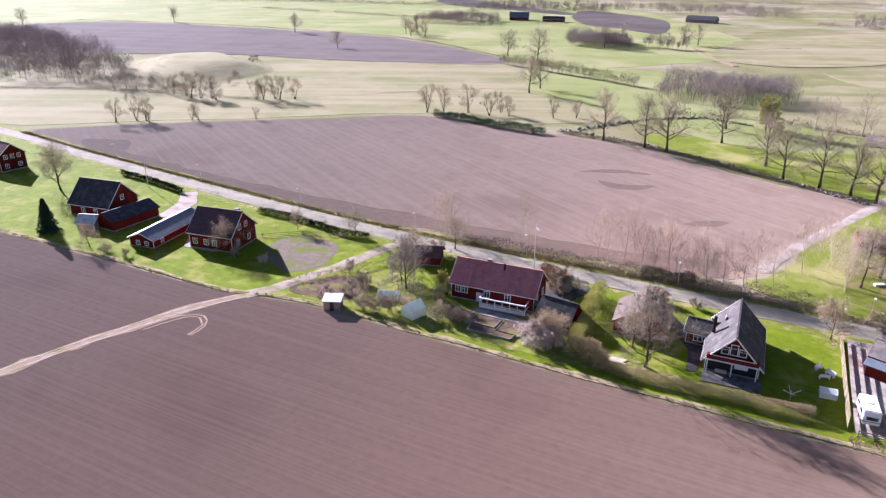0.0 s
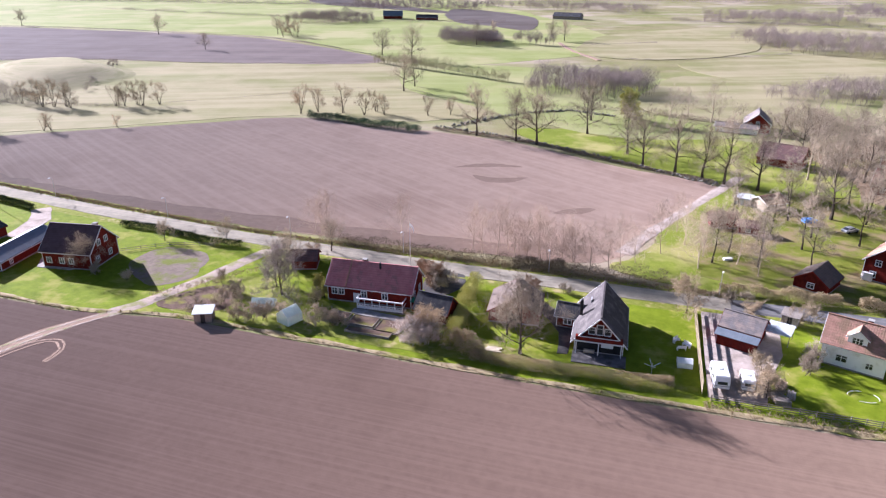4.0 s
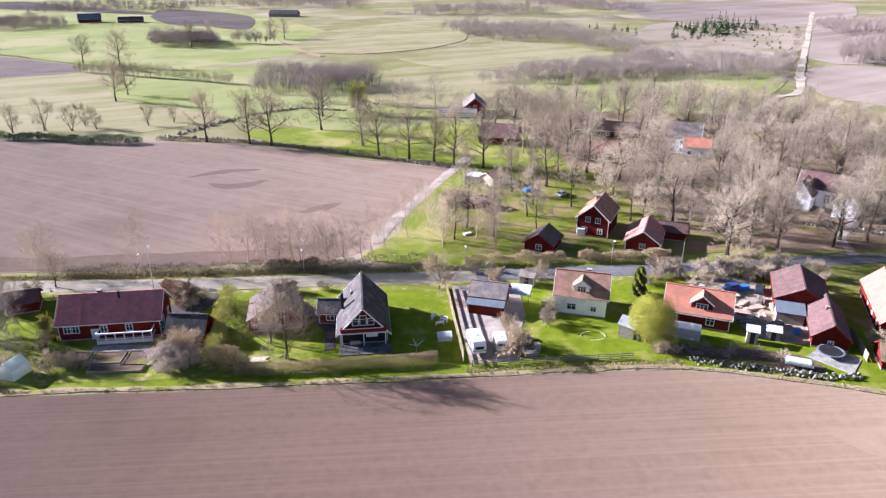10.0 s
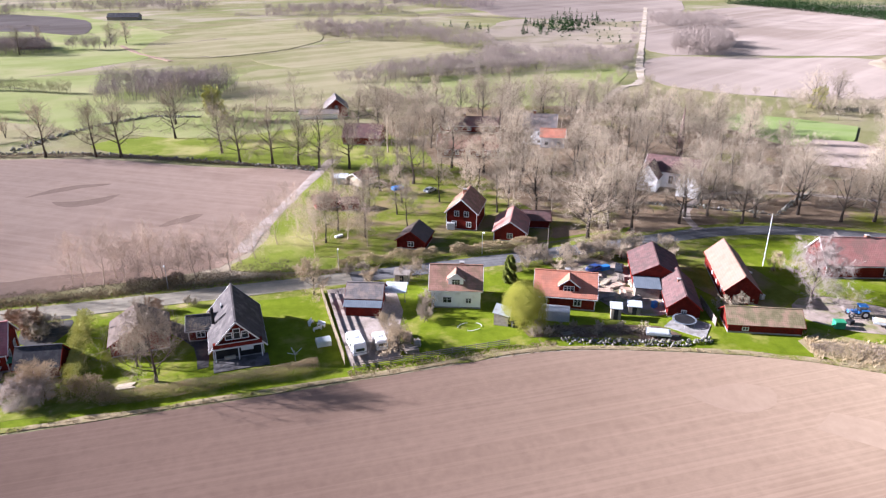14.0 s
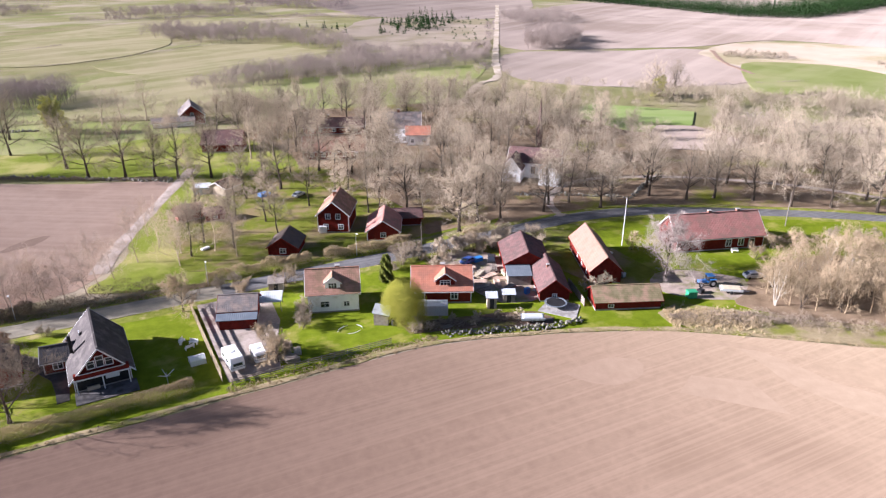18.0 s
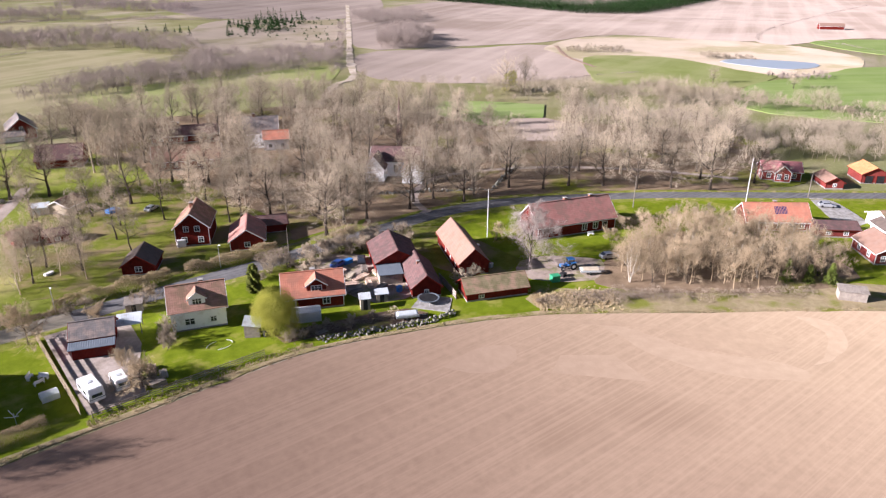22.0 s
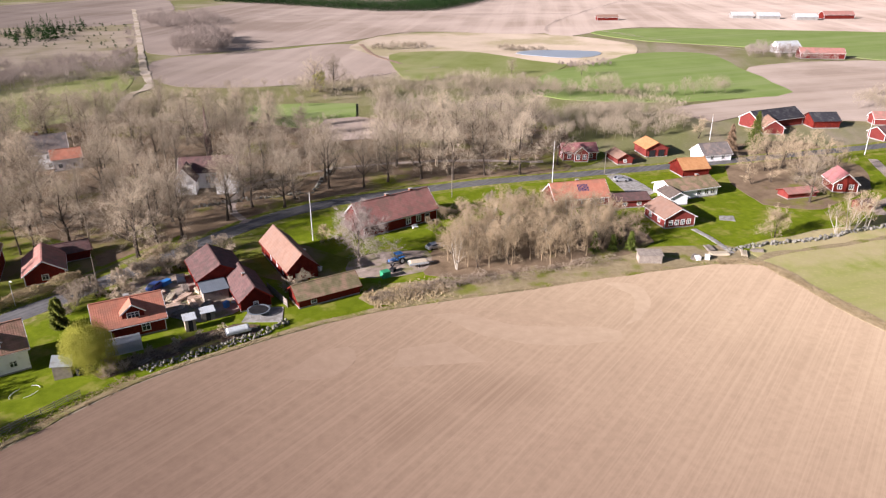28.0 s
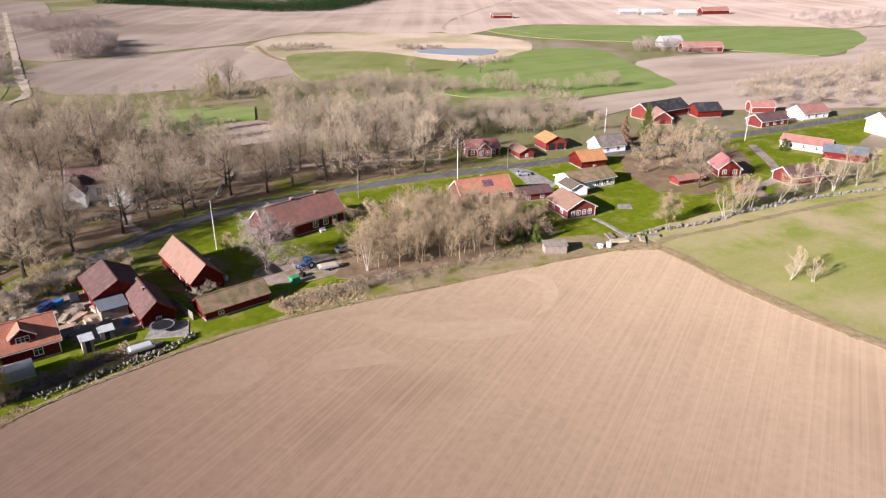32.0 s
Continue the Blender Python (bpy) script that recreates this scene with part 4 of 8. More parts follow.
house("shed", 82.6, 92.3, -21, 12.4, 5.4, 1.9, 1.8, RED, TILE_MOSS, "low red shed with mossy tile roof", "shed", wins=[("m", -3.3, 0.7, 0.9, 0.8)], trim=RED)
le = house("house", 120.2, 107.9, -16, 21.0, 9.0, 3.2, 4.0, RED, TILE_FADED, "long old red house with weathered brick-red tile roof", wins=row("m", (2.0, 5.0), 0.9, 1.2, 1.5) + row("A", (-2.0, 2.0), 1.0), doors=[("m", 7.6, 1.2, 2.2, BLACK)], chimneys=[(-1, 0.3, 0.8, 0.9), (6, 0.3, 0.8, 0.9)])
of = house("house", 161.7, 78.9, -39, 15.0, 8.0, 2.6, 3.1, RED_LIGHT, TILE_ORANGE, "red bungalow with orange roof and solar panel", wins=row("m", (0.5, 3.0, 5.5), 0.9, 1.3, 1.2), chimneys=[(0, 0.3, 0.7, 0.8)])
house("garage", 168.2, 67.2, -42, 9.6, 5.6, 2.1, 1.0, RED_LIGHT, TILE_BROWN, "low red garage with brown roof", "garage", wins=row("m", (-2, 2), 0.8, 0.9, 0.8), trim=RED)
house("house", 163.0, 53.9, 51, 9.6, 8.0, 2.7, 2.1, RED_LIGHT, TILE_ROSE, "small red house with white windows and clay tile roof", wins=row("A", (-2.4, -0.8, 0.8, 2.4), 0.9, 0.8, 1.1) + row("p", (-2, 2), 1.0), base=0.4)
house("house", 186.4, 58.2, -32, 14.4, 8.8, 2.7, 1.7, WHITE_WALL, TILE_MOSS, "white bungalow with flat brown-green roof", wins=row("m", (1.0, 3.5, 5.5), 0.9, 1.2, 1.2), chimneys=[(3.5, 0.3, 0.8, 0.8)], corners=False)
house("house_annex", 177.5, 58.5, 50, 6.5, 5.0, 2.4, 1.2, WHITE_WALL, TILE_TAUPE, "white annex with low brown roof", "annex", corners=False)
house("house", 200.9, 98.7, -48, 10.8, 6.4, 3.0, 1.9, RED_LIGHT, TILE_RED, "red cottage with white-framed porch gable", wins=row("m", (-3.5, 3.5), 1.0) + row("A", (0,), 1.0))
house("porch", 198.5, 96.6, 42, 3.4, 4.4, 2.9, 2.0, RED_LIGHT, TILE_RED, "white-framed gabled porch of the red cottage", "porch", wins=row("A", (-1.0, 1.0), 1.0, 0.9, 1.4), over=0.3)
house("shed", 205.8, 86.3, 48.9, 8.1, 4.8, 2.0, 1.3, RED_LIGHT, TILE_ROSE, "small red outhouse with clay tile roof", "shed", wins=[("A", 0, 0.8, 0.8, 0.8)], trim=RED)
house("garage", 220.5, 81.9, 48, 8.6, 7.4, 2.8, 1.8, RED_LIGHT, TILE_YELLOW, "red garage with orange roof and dark doors", "garage", doors=[("A", -1.6, 2.2, 2.3, BLACK), ("A", 1.6, 2.2, 2.3, BLACK)], trim=RED)
house("house", 225.8, 64.0, -38, 9.6, 7.4, 2.5, 2.6, WHITE_WALL, TILE_GREY, "white house with grey-brown tile roof and red gables", wins=row("m", (-2, 2), 0.9))
house("garage", 206.0, 64.0, -40, 8.4, 7.4, 2.4, 2.3, RED, TILE_YELLOW, "dark red garage with orange-yellow tile roof", "garage", trim=RED)
house("barn", 287.5, 61.0, -28.8, 22.5, 9.6, 3.2, 2.8, RED_LIGHT, ROOF_BLACK, "large red barn with black roof and solar panels", "barn", tiles=0.01)
house("barn", 296.9, 45.4, -50, 10.0, 8.5, 2.8, 2.3, RED, ROOF_BLACK, "dark barn with black sheet roof", "barn", tiles=0.01, trim=RED)
house("house", 315.4, 26.5, -60, 9.5, 6.0, 2.6, 1.9, RED_LIGHT, TILE_FADED, "red house with red tile roof far off")
house("house", 291.3, 21.2, -35, 14.1, 7.0, 2.6, 2.0, RED_LIGHT, TILE_BROWN, "long red house with brown roof and white trim", wins=row("m", (-4, 0, 4), 0.9))
house("house", 312.9, 8.6, -37, 13.6, 8.0, 2.8, 2.5, WHITE_WALL, TILE_FADED, "white house with red tile roof", wins=row("m", (-4, 0, 4), 0.9), corners=False)
house("house", 297.2, -18.5, -40, 11.0, 9.5, 5.0, 3.0, CREAM_WALL, TILE_GREY, "tall cream house with grey roof", wins=row("m", (-3, 0, 3), 1.0) + row("m", (-3, 0, 3), 3.6), corners=False)
house("house", 259.5, 5.5, -100, 15.0, 7.0, 2.5, 1.6, WHITE_WALL, TILE_FADED, "long low house with faded red roof", wins=row("m", (-4, 0, 4), 0.9))
house("barn", 252.5, -6.0, -92, 12.0, 7.5, 2.5, 1.5, RED, METAL_BLUE, "red outbuilding with blue-grey sheet roof", "barn", trim=RED)
house("house", 216.5, 25.0, 30, 7.6, 6.4, 2.8, 2.6, RED, TILE_RED, "dark red cottage with white windows among trees", wins=row("A", (-1.5, 1.5), 1.2) + row("m", (0,), 1.2))
house("shed", 202.5, 33.0, -38, 9.0, 4.0, 1.6, 0.8, RED_LIGHT, TILE_FADED, "low faded red outhouse under garden trees", "shed", trim=RED)
house("house", 276.0, 58.5, 30, 9.0, 7.0, 2.6, 2.4, RED_LIGHT, TILE_CLAY, "small house with clay roof before the black barn")
house("house", 219.4, 5.5, -42, 11.0, 7.0, 2.5, 2.2, RED_LIGHT, TILE_BROWN, "faded red house with brown roof by the stone wall")
house("shed", 201.0, 17.0, -43, 3.8, 3.0, 2.0, 0.8, RED_LIGHT, TILE_BROWN, "tiny red playhouse with brown roof", "shed", trim=RED)
house("house", 54.5, 146.1, 65.8, 10.3, 7.4, 2.5, 2.5, RED, TILE_FADED, "red cottage with faded tile roof by the hedge", wins=[("A", 0, 1.0, 1.1, 1.0)])
house("shed", 30.8, 145.6, 62, 7.0, 6.4, 2.2, 2.2, RED, TILE_TAUPE, "small red cabin with weathered brown roof", "shed", wins=[("A", 0, 0.9, 1.2, 1.0)], trim=RED)
house("house", 46.0, 156.0, 62, 10.5, 7.4, 4.6, 3.2, RED, TILE_CLAY, "two-storey red house with white trim among bare trees", wins=row("A", (-1.8, 1.8), 1.0) + row("A", (-1.2, 1.2), 3.6) + row("p", (-3, 0, 3), 3.4), chimneys=[(0, 0.3, 0.8, 1.2)])
house("barn", 33.5, 242.2, -22, 13.0, 9.5, 2.8, 3.6, RED, TILE_BROWN, "old brown-roofed barn under the trees", "barn", trim=RED)
house("house", 29.0, 291.0, 86, 12.0, 9.0, 3.8, 3.6, RED, TILE_GREY, "red house with white gable boards far behind trees", wins=row("A", (0,), 3.4))
house("house_annex", 21.5, 285.0, -8, 15.0, 5.0, 2.2, 1.2, WHITE_WALL, TILE_GREY, "low white annex with grey roof behind trees", "annex", corners=False)
house("house", 74.7, 249.6, -19, 22.2, 7.4, 2.8, 2.4, RED, TILE_BROWN, "long red manor wing with brown roof", wins=row("m", (-8, -5, 0, 5, 8), 1.0), chimneys=[(-2, 0, 0.8, 1.2)])
house("house", 64.7, 217.1, -21, 19.8, 8.4, 3.0, 3.4, RED, TILE_CLAY, "long red wing with faded clay roof", wins=row("m", (-7, -3.5, 0, 3.5, 7), 1.0))
house("house", 93.5, 226.5, -24, 11.0, 9.0, 5.6, 4.4, WHITE_WALL, TILE_GREY, "white manor house with tall grey roof", wins=row("m", (-3, 0, 3), 1.0) + row("m", (-3, 0, 3), 3.6), corners=False, chimneys=[(-2, 0.3, 0.9, 1.4)])
house("house_annex", 95.6, 219.6, -24, 8.0, 5.0, 4.0, 2.2, WHITE_WALL, TILE_ORANGE, "white manor wing with orange tile roof", "annex", wins=row("m", (-2, 2), 1.2), corners=False)
house("house", -120.6, 107.8, 9.5, 11.3, 9.6, 4.0, 4.3, RED, TILE_PLUM, "dark red house with steep dark roof and white windows", wins=row("B", (-2.4, 2.0), 1.2) + row("B", (-1.3, 1.2), 4.6) + row("m", (-4.2, -1.2, 1.0), 1.3), chimneys=[(4.0, 1.0, 0.9, 1.2)])
house("house_annex", -136.7, 105.6, 99.6, 18.0, 6.6, 2.2, 1.3, RED, METAL_BLUE, "long red wing with blue-black sheet roof", "annex", wins=row("A", (-1.4, 1.0), 0.7, 0.9, 0.9) + row("m", (-6, ), 0.8, 0.8, 0.8))
house("house", -164.5, 109.5, 9, 12.5, 10.4, 3.4, 5.0, RED, ROOF_BLACK, "dark red house with broad black roof", wins=row("m", (-2, 2), 1.2) + row("B", (0,), 4.0))
house("garage", -152.5, 106.8, 88, 13.2, 7.0, 2.6, 1.5, RED, ROOF_BLACK, "red garage wing with black roof", "garage", trim=RED)
house("house", -228.5, 122.0, -5, 11.0, 8.0, 5.2, 3.2, RED, TILE_BROWN, "tall red house with white windows", wins=row("B", (-2, 2), 1.2) + row("B", (-2, 0, 2), 4.0) + row("m", (-3, 0, 3), 1.2), base=0.4)
house("shed", -72.6, 121.2, 20, 5.2, 4.6, 2.2, 1.4, RED, TILE_BROWN, "little red outhouse with brown roof in bushes", "shed", trim=RED)

# church: white nave with two gabled porches and a dark shingled spire
ch = house("church", 112.5, 170.5, -42, 15.0, 8.0, 5.0, 3.2, WHITE_WALL, TILE_BROWN, "small white rendered church with dark brown roof among bare trees", "church", wins=row("m", (-4.5, 0, 4.5), 1.6, 1.1, 2.2), corners=False)
for x_, y_ in ((104.2, 169.5), (112.0, 161.6)):
    house("church_porch", x_, y_, 48, 7.0, 5.6, 4.2, 3.4, WHITE_WALL, TILE_BROWN, "white gabled church porch", "porch", corners=False, wins=[("A", 0, 1.4, 0.8, 1.2)])
bm = tube(bmesh.new(), [((0, 0, 0), 1.1), ((0, 0, 5.0), 1.0), ((0, 0, 5.2), 1.25), ((0, 0, 8.5), 0.75), ((0, 0, 17.0), 0.06)], 8)
spire = tagged(new("church_spire", give(mesh_of("church_spire", bm), TILE_BROWN)), "slender dark shingled bell tower behind bare trees", "tower")
spire.location = (131, 197, 0)

# the A-roofed house's terrace, gable glazing and band
for u in (-3.7, 0.0, 3.7):
    part("post", boxes((-7.75, -7.6, u - 0.09, u + 0.09, 0.1, 2.5)), WHITE, ah)
# Flat black panel on the wall: shade below the gable, put in as colour.
part("terrace_opening", boxes((-6.84, -6.8, -3.6, 3.6, 0.25, 2.3)), BLACK, ah, "black panel standing for the shade of the sheltered terrace")
part("gable_band", boxes((-7.75, -7.6, -4.0, 4.0, 2.45, 2.65)), WHITE, ah)
part("gable_panel", boxes((-7.6, -6.8, -3.9, 3.9, 2.66, 3.4)), RED, ah)
part("gable_rail", boxes((-7.7, -7.6, -3.2, 3.2, 3.4, 3.5)), WHITE, ah)
for u in (-1.3, 0.0, 1.3):
    window(ah, pose(-6.8, u, 3.7, 0, 0, 90), 0.95, 1.1 if u else 1.7, 0)
part("terrace", boxes((-10.6, -6.9, -4.6, 4.2, -0.1, 0.2), bevel=0.02), SLAB, ah)
part("curtain", boxes((-6.86, -6.845, -2.4, -0.4, 1.3, 2.2)), WHITE, ah)
part("bench", boxes((-7.4, -6.95, 0.6, 2.4, 0.25, 0.8), bevel=0.03), PALE_WOOD, ah)
part("skylight", boxes((2.2, 3.2, 2.0, 2.1, 4.7, 5.6)), METAL_LIGHT, ah)
part("flue", boxes((-0.4, 0.1, 3.3, 3.8, 3.6, 6.6), bevel=0.03), BLACK, ah)

# white veranda of the long red house
for k in range(7):
    part("post", boxes((-1.6 + k * 1.5, -1.48 + k * 1.5, -6.4, -6.28, 0.1, 2.2)), WHITE, lr)
for z in (0.35, 0.8, 1.2):
    part("rail", boxes((-1.6, 7.52, -6.4, -6.3, z, z + 0.1)), WHITE, lr)
for k in range(30):
    part("baluster", boxes((-1.4 + k * 0.3, -1.3 + k * 0.3, -6.37, -6.33, 0.35, 1.2)), WHITE, lr)
part("top_beam", boxes((-1.7, 7.6, -6.43, -6.25, 2.2, 2.42)), WHITE, lr)
for x_ in (-1.6, 7.45):
    part("side_beam", boxes((x_ - 0.08, x_ + 0.08, -6.25, -3.98, 2.2, 2.4)), WHITE, lr)
    part("side_rail", boxes((x_ - 0.05, x_ + 0.05, -6.3, -3.98, 1.2, 1.3)), WHITE, lr)
part("parapet", boxes((-1.55, 7.45, -6.32, -6.28, 0.3, 0.8)), WHITE, lr)
part("deck", boxes((-1.7, 7.6, -6.5, -4.0, -0.1, 0.25)), GREY_WOOD, lr)
bm = bmesh.new()
for s in (-1, 1):
    beam(bm, (-4.6, s * 4.35, 3.45), (-4.6, 0, 7.2), 0.3, 0.2)
part("roof_step", bm, TILE_CLAY, lr, "pale raised seam across the roof")
part("vent_pipe", tube(bmesh.new(), [((1.4, -0.8, 6.3), 0.22), ((1.4, -0.8, 7.6), 0.22)], 8), BLACK, lr)
part("awning", boxes((8.4, 10.2, -4.6, -2.6, 1.9, 2.0)), GREEN, lr, "green canvas awning")

# lean-to and canopy of the tiled garage
bm = bmesh.new()
corrugated(bm, -3.6, 3.6, (-5.0, 2.15), (-2.7, 2.75), 0.1)
part("lean_to_roof", bm, METAL_BLUE, gt)
part("lean_to_wall", boxes((-3.1, 3.1, -4.6, -2.6, 0, 2.15)), RED, gt)
cp = thing("canopy", pose(21.4, 119.6, 0, 0, 0, -18), "pale blue sheet canopy beside the garage", "canopy")
bm = bmesh.new()
corrugated(bm, -2.1, 2.1, (-2.0, 2.2), (1.8, 2.7), 0.08)
part("roof", bm, METAL_LIGHT, cp)
for px_ in (-1.9, 1.9):
    for py_ in (-1.8, 1.6):
        part("post", boxes((px_ - 0.06, px_ + 0.06, py_ - 0.06, py_ + 0.06, 0, 2.25)), GREY_WOOD, cp)

# solar panels
for k in range(2):
    part("solar_panel", boxes((-0.75, 0.75, -1.1, 1.1, 0, 0.05)), PANEL, of).matrix_local = pose(0.2 + k * 1.56, -1.7, 2.6 + 3.1 * 2.3 / 4 + 0.2, 37.8)

# trees

BEECH = mat("dry_beech_leaves", (0.2, 0.13, 0.08), (0.33, 0.23, 0.15), 1.0, 0.95, 0.0, blotch=0.3)
TANHEDGE = mat("tan_winter_hedge", (0.3, 0.235, 0.135), (0.46, 0.37, 0.225), 1.0, 0.95, 0.0, blotch=0.3)
BRAMBLE_DARK = mat("dark_bramble", (0.13, 0.108, 0.07), (0.27, 0.218, 0.155), 0.8, 0.95, 0.0, blotch=0.3)
BRAMBLE = mat("bramble", (0.2, 0.16, 0.115), (0.36, 0.29, 0.22), 0.8, 0.95, 0.0, blotch=0.3)


class Growth:
    """Collects the verts and faces of branches."""

    def __init__(self, seed):
        self.r = random.Random(seed)
        self.wood = ([], [])
        self.fine = ([], [])

    def limb(self, a, b, r0, r1, sides, store):
        v, f = store
        d = (b - a).normalized()
        s = d.cross((0.3, 0.2, 0.9)).normalized()
        u = d.cross(s)
        k0 = len(v)
        for p, r in ((a, r0), (b, r1)):
            for k in range(sides):
                t = 2 * math.pi * k / sides
                v.append(p + (s * math.cos(t) + u * math.sin(t)) * r)
        for k in range(sides):
            j = (k + 1) % sides
            f.append((k0 + k, k0 + j, k0 + sides + j, k0 + sides + k))

    def blade(self, a, b, w, store):
        v, f = store
        d = b - a
        s = d.cross((self.r.uniform(-1, 1), self.r.uniform(-1, 1), self.r.uniform(-1, 1))).normalized() * w
        k0 = len(v)
        v.extend((a - s, a + s, b))
        f.append((k0, k0 + 1, k0 + 2))

    def turn(self, d, spread):
        e = Vector((self.r.gauss(0, 1), self.r.gauss(0, 1), self.r.gauss(0, 1)))
        return (d + e * spread).normalized()

    def branch(self, a, d, length, r, depth, rise, twigs, widest):
        """A bent limb that splits again; the last order are twigs."""
        rr = self.r
        if depth == 0:
            for _ in range(twigs):
                e = self.turn(d, 0.55)
                s = a + d * length * rr.random() * 0.8
                self.blade(s, s + e * length * rr.uniform(1.0, 2.1), widest, self.fine)
            return
        n = {3: 3, 2: 2, 1: 1}[depth]
        p, q = a, d
        spots = []
        for i in range(n):
            q = self.turn(q, 0.14)
            q.z += rise
            q.normalize()
            t = p + q * length / n
            ra, rb = r * (1 - 0.75 * i / n), r * (1 - 0.75 * (i + 1) / n)
            if depth > 1:
                self.limb(p, t, ra, rb, 5 if depth > 2 else 3, self.wood)
            else:
                self.blade(p, t, max(ra, widest) * 1.3, self.fine)
            spots.append((p, t, q))
            p = t
        kids = {3: 5, 2: 5, 1: 4}[depth]
        for k in range(kids):
            g = (k + rr.random()) / kids * 0.85 + 0.15
            lo, hi, q = spots[min(int(g * n), n - 1)]
            at = lo.lerp(hi, g * n - int(g * n) if g < 1 else 1)
            e = self.turn(q, 0.62)
            e.z += rise * 0.6
            e.normalize()
            self.branch(at, e, length * rr.uniform(0.42, 0.62), r * 0.4, depth - 1, rise, twigs, widest)

    def meshes(self, bark, twig):
        out = []
        for nm, (v, f), m in (("trunk", self.wood, bark), ("crown", self.fine, twig)):
            me = bpy.data.meshes.new(nm)
            me.from_pydata([tuple(p) for p in v], [], f)
            out.append(give(me, m))
        return out


def bare_tree(seed, height, spread, girth, fork, limbs, twig=None, bark=None, twigs=5, rise=0.12, stems=1, widest=0.02):
    """trunk and crown meshes of a leafless tree."""
    g = Growth(seed)
    for s in range(stems):
        base = Vector((0, 0, -0.1)) if stems == 1 else Vector((g.r.uniform(-0.5, 0.5), g.r.uniform(-0.5, 0.5), -0.1))
        d, p, r = Vector((g.r.gauss(0, 0.04), g.r.gauss(0, 0.04), 1)), base, girth
        if stems > 1:
            d = Vector((g.r.gauss(0, 0.2), g.r.gauss(0, 0.2), 1)).normalized()
        steps = 6
        tops = []
        for i in range(steps):
            q = p + g.turn(d, 0.06) * height * 0.68 / steps
            rb = girth * (1 - 0.82 * (i + 1) / steps)
            g.limb(p, q, r * (1.35 if i == 0 else 1), rb, 7 if stems == 1 else 4, g.wood)
            tops.append((p, q, rb))
            p, r = q, rb
        n = max(3, limbs // stems)
        for k in range(n):
            h = fork + (1 - fork) * (k + g.r.random() * 0.7) / n
            i = min(int(h * steps), steps - 1)
            lo, hi, rb = tops[i]
            at = lo.lerp(hi, h * steps - i if h < 1 else 1)
            a = k * 2.4 + g.r.random()
            top = (h - fork) / (1 - fork + 1e-6)
            up = radians(22 + 50 * top + g.r.gauss(0, 10))
            e = Vector((math.cos(a) * math.cos(up), math.sin(a) * math.cos(up), math.sin(up)))
            reach = spread * (1.12 - 0.42 * top) * g.r.uniform(0.8, 1.15)
            g.branch(at, e, reach, max(rb * 0.55, girth * 0.16), 3, rise, twigs, widest)
    return g.meshes(bark or BARK, twig or TWIG)


def plant(kinds, x, y, label, size=1.0, category="tree", group="", r=random.Random(5)):
    """One tree of a kind, turned and scaled."""
    trunk, crown = kinds[r.randrange(len(kinds))]
    s = size * r.uniform(0.9, 1.1)
    root = thing("tree" if category == "tree" else category.replace(" ", "_"), Matrix.LocRotScale((x, y, 0.02), Euler((0, 0, r.uniform(0, 6.28))), (s, s, s * r.uniform(0.92, 1.08))), label, category, group)
    part("trunk", trunk, None, root)
    part("crown", crown, None, root)
    return root


TALL = [bare_tree(11 + k, 20, 7.0, 0.42, 0.28, 16, twigs=5, rise=0.05, widest=0.0115) for k in range(5)]
GARDEN = [bare_tree(31 + k, 9.5, 4.4, 0.2, 0.2, 13, twigs=8, rise=0.08, widest=0.0075) for k in range(3)]
SMALL = [bare_tree(41 + k, 5.0, 2.4, 0.1, 0.2, 10, twig=TWIG_PALE, widest=0.014, rise=0.06) for k in range(2)]
GREY = [bare_tree(36 + k, 9.5, 4.4, 0.2, 0.15, 15, twig=TWIG_GREY, twigs=10, rise=0.04, widest=0.01) for k in range(2)]
BUSH_WHITE = [bare_tree(86 + k, 2.8, 1.9, 0.05, 0.05, 16, twig=TWIG_WHITE, bark=TWIG_WHITE, stems=4, twigs=5, widest=0.014, rise=0.04) for k in range(2)]
BUSH_RED = [bare_tree(89 + k, 2.8, 1.6, 0.05, 0.05, 14, twig=BEECH, stems=4, twigs=5, widest=0.02, rise=0.04) for k in range(2)]
POLE = [bare_tree(56 + k, 16, 3.4, 0.2, 0.4, 12, twigs=4, rise=0.08, widest=0.013) for k in range(3)]
SLIM = [bare_tree(51 + k, 13, 4.2, 0.1, 0.15, 12, twig=TWIG_PINK, bark=TWIG_PINK, twigs=3, rise=0.1, widest=0.0095) for k in range(3)]
COPSE = [bare_tree(61 + k, 11, 3.0, 0.1, 0.2, 15, twig=TWIG_PALE, twigs=3, stems=4, rise=0.12, widest=0.012) for k in range(3)]
BUSH = [bare_tree(71 + k, 2.6, 1.7, 0.05, 0.05, 8, stems=4, twigs=3, widest=0.018, rise=0.05) for k in range(3)]
BUSH_PALE = [bare_tree(81 + k, 3.0, 2.0, 0.05, 0.05, 15, twig=TWIG_PALE, stems=4, twigs=3, widest=0.018, rise=0.05) for k in range(2)]
LEAFY = [bare_tree(91 + k, 8.0, 3.4, 0.16, 0.15, 13, twig=BUD, twigs=8, widest=0.05) for k in range(2)]
BIRCH_BARK = mat("birch_bark", (0.33, 0.3, 0.25), (0.52, 0.485, 0.42), 1.5, 0.8, 0.4, 0.04, spread=0.1)
BIRCH = [bare_tree(101 + k, 12, 2.6, 0.12, 0.2, 13, twig=TWIG_PALE, bark=BIRCH_BARK, twigs=3, stems=3, rise=0.25, widest=0.012) for k in range(2)]


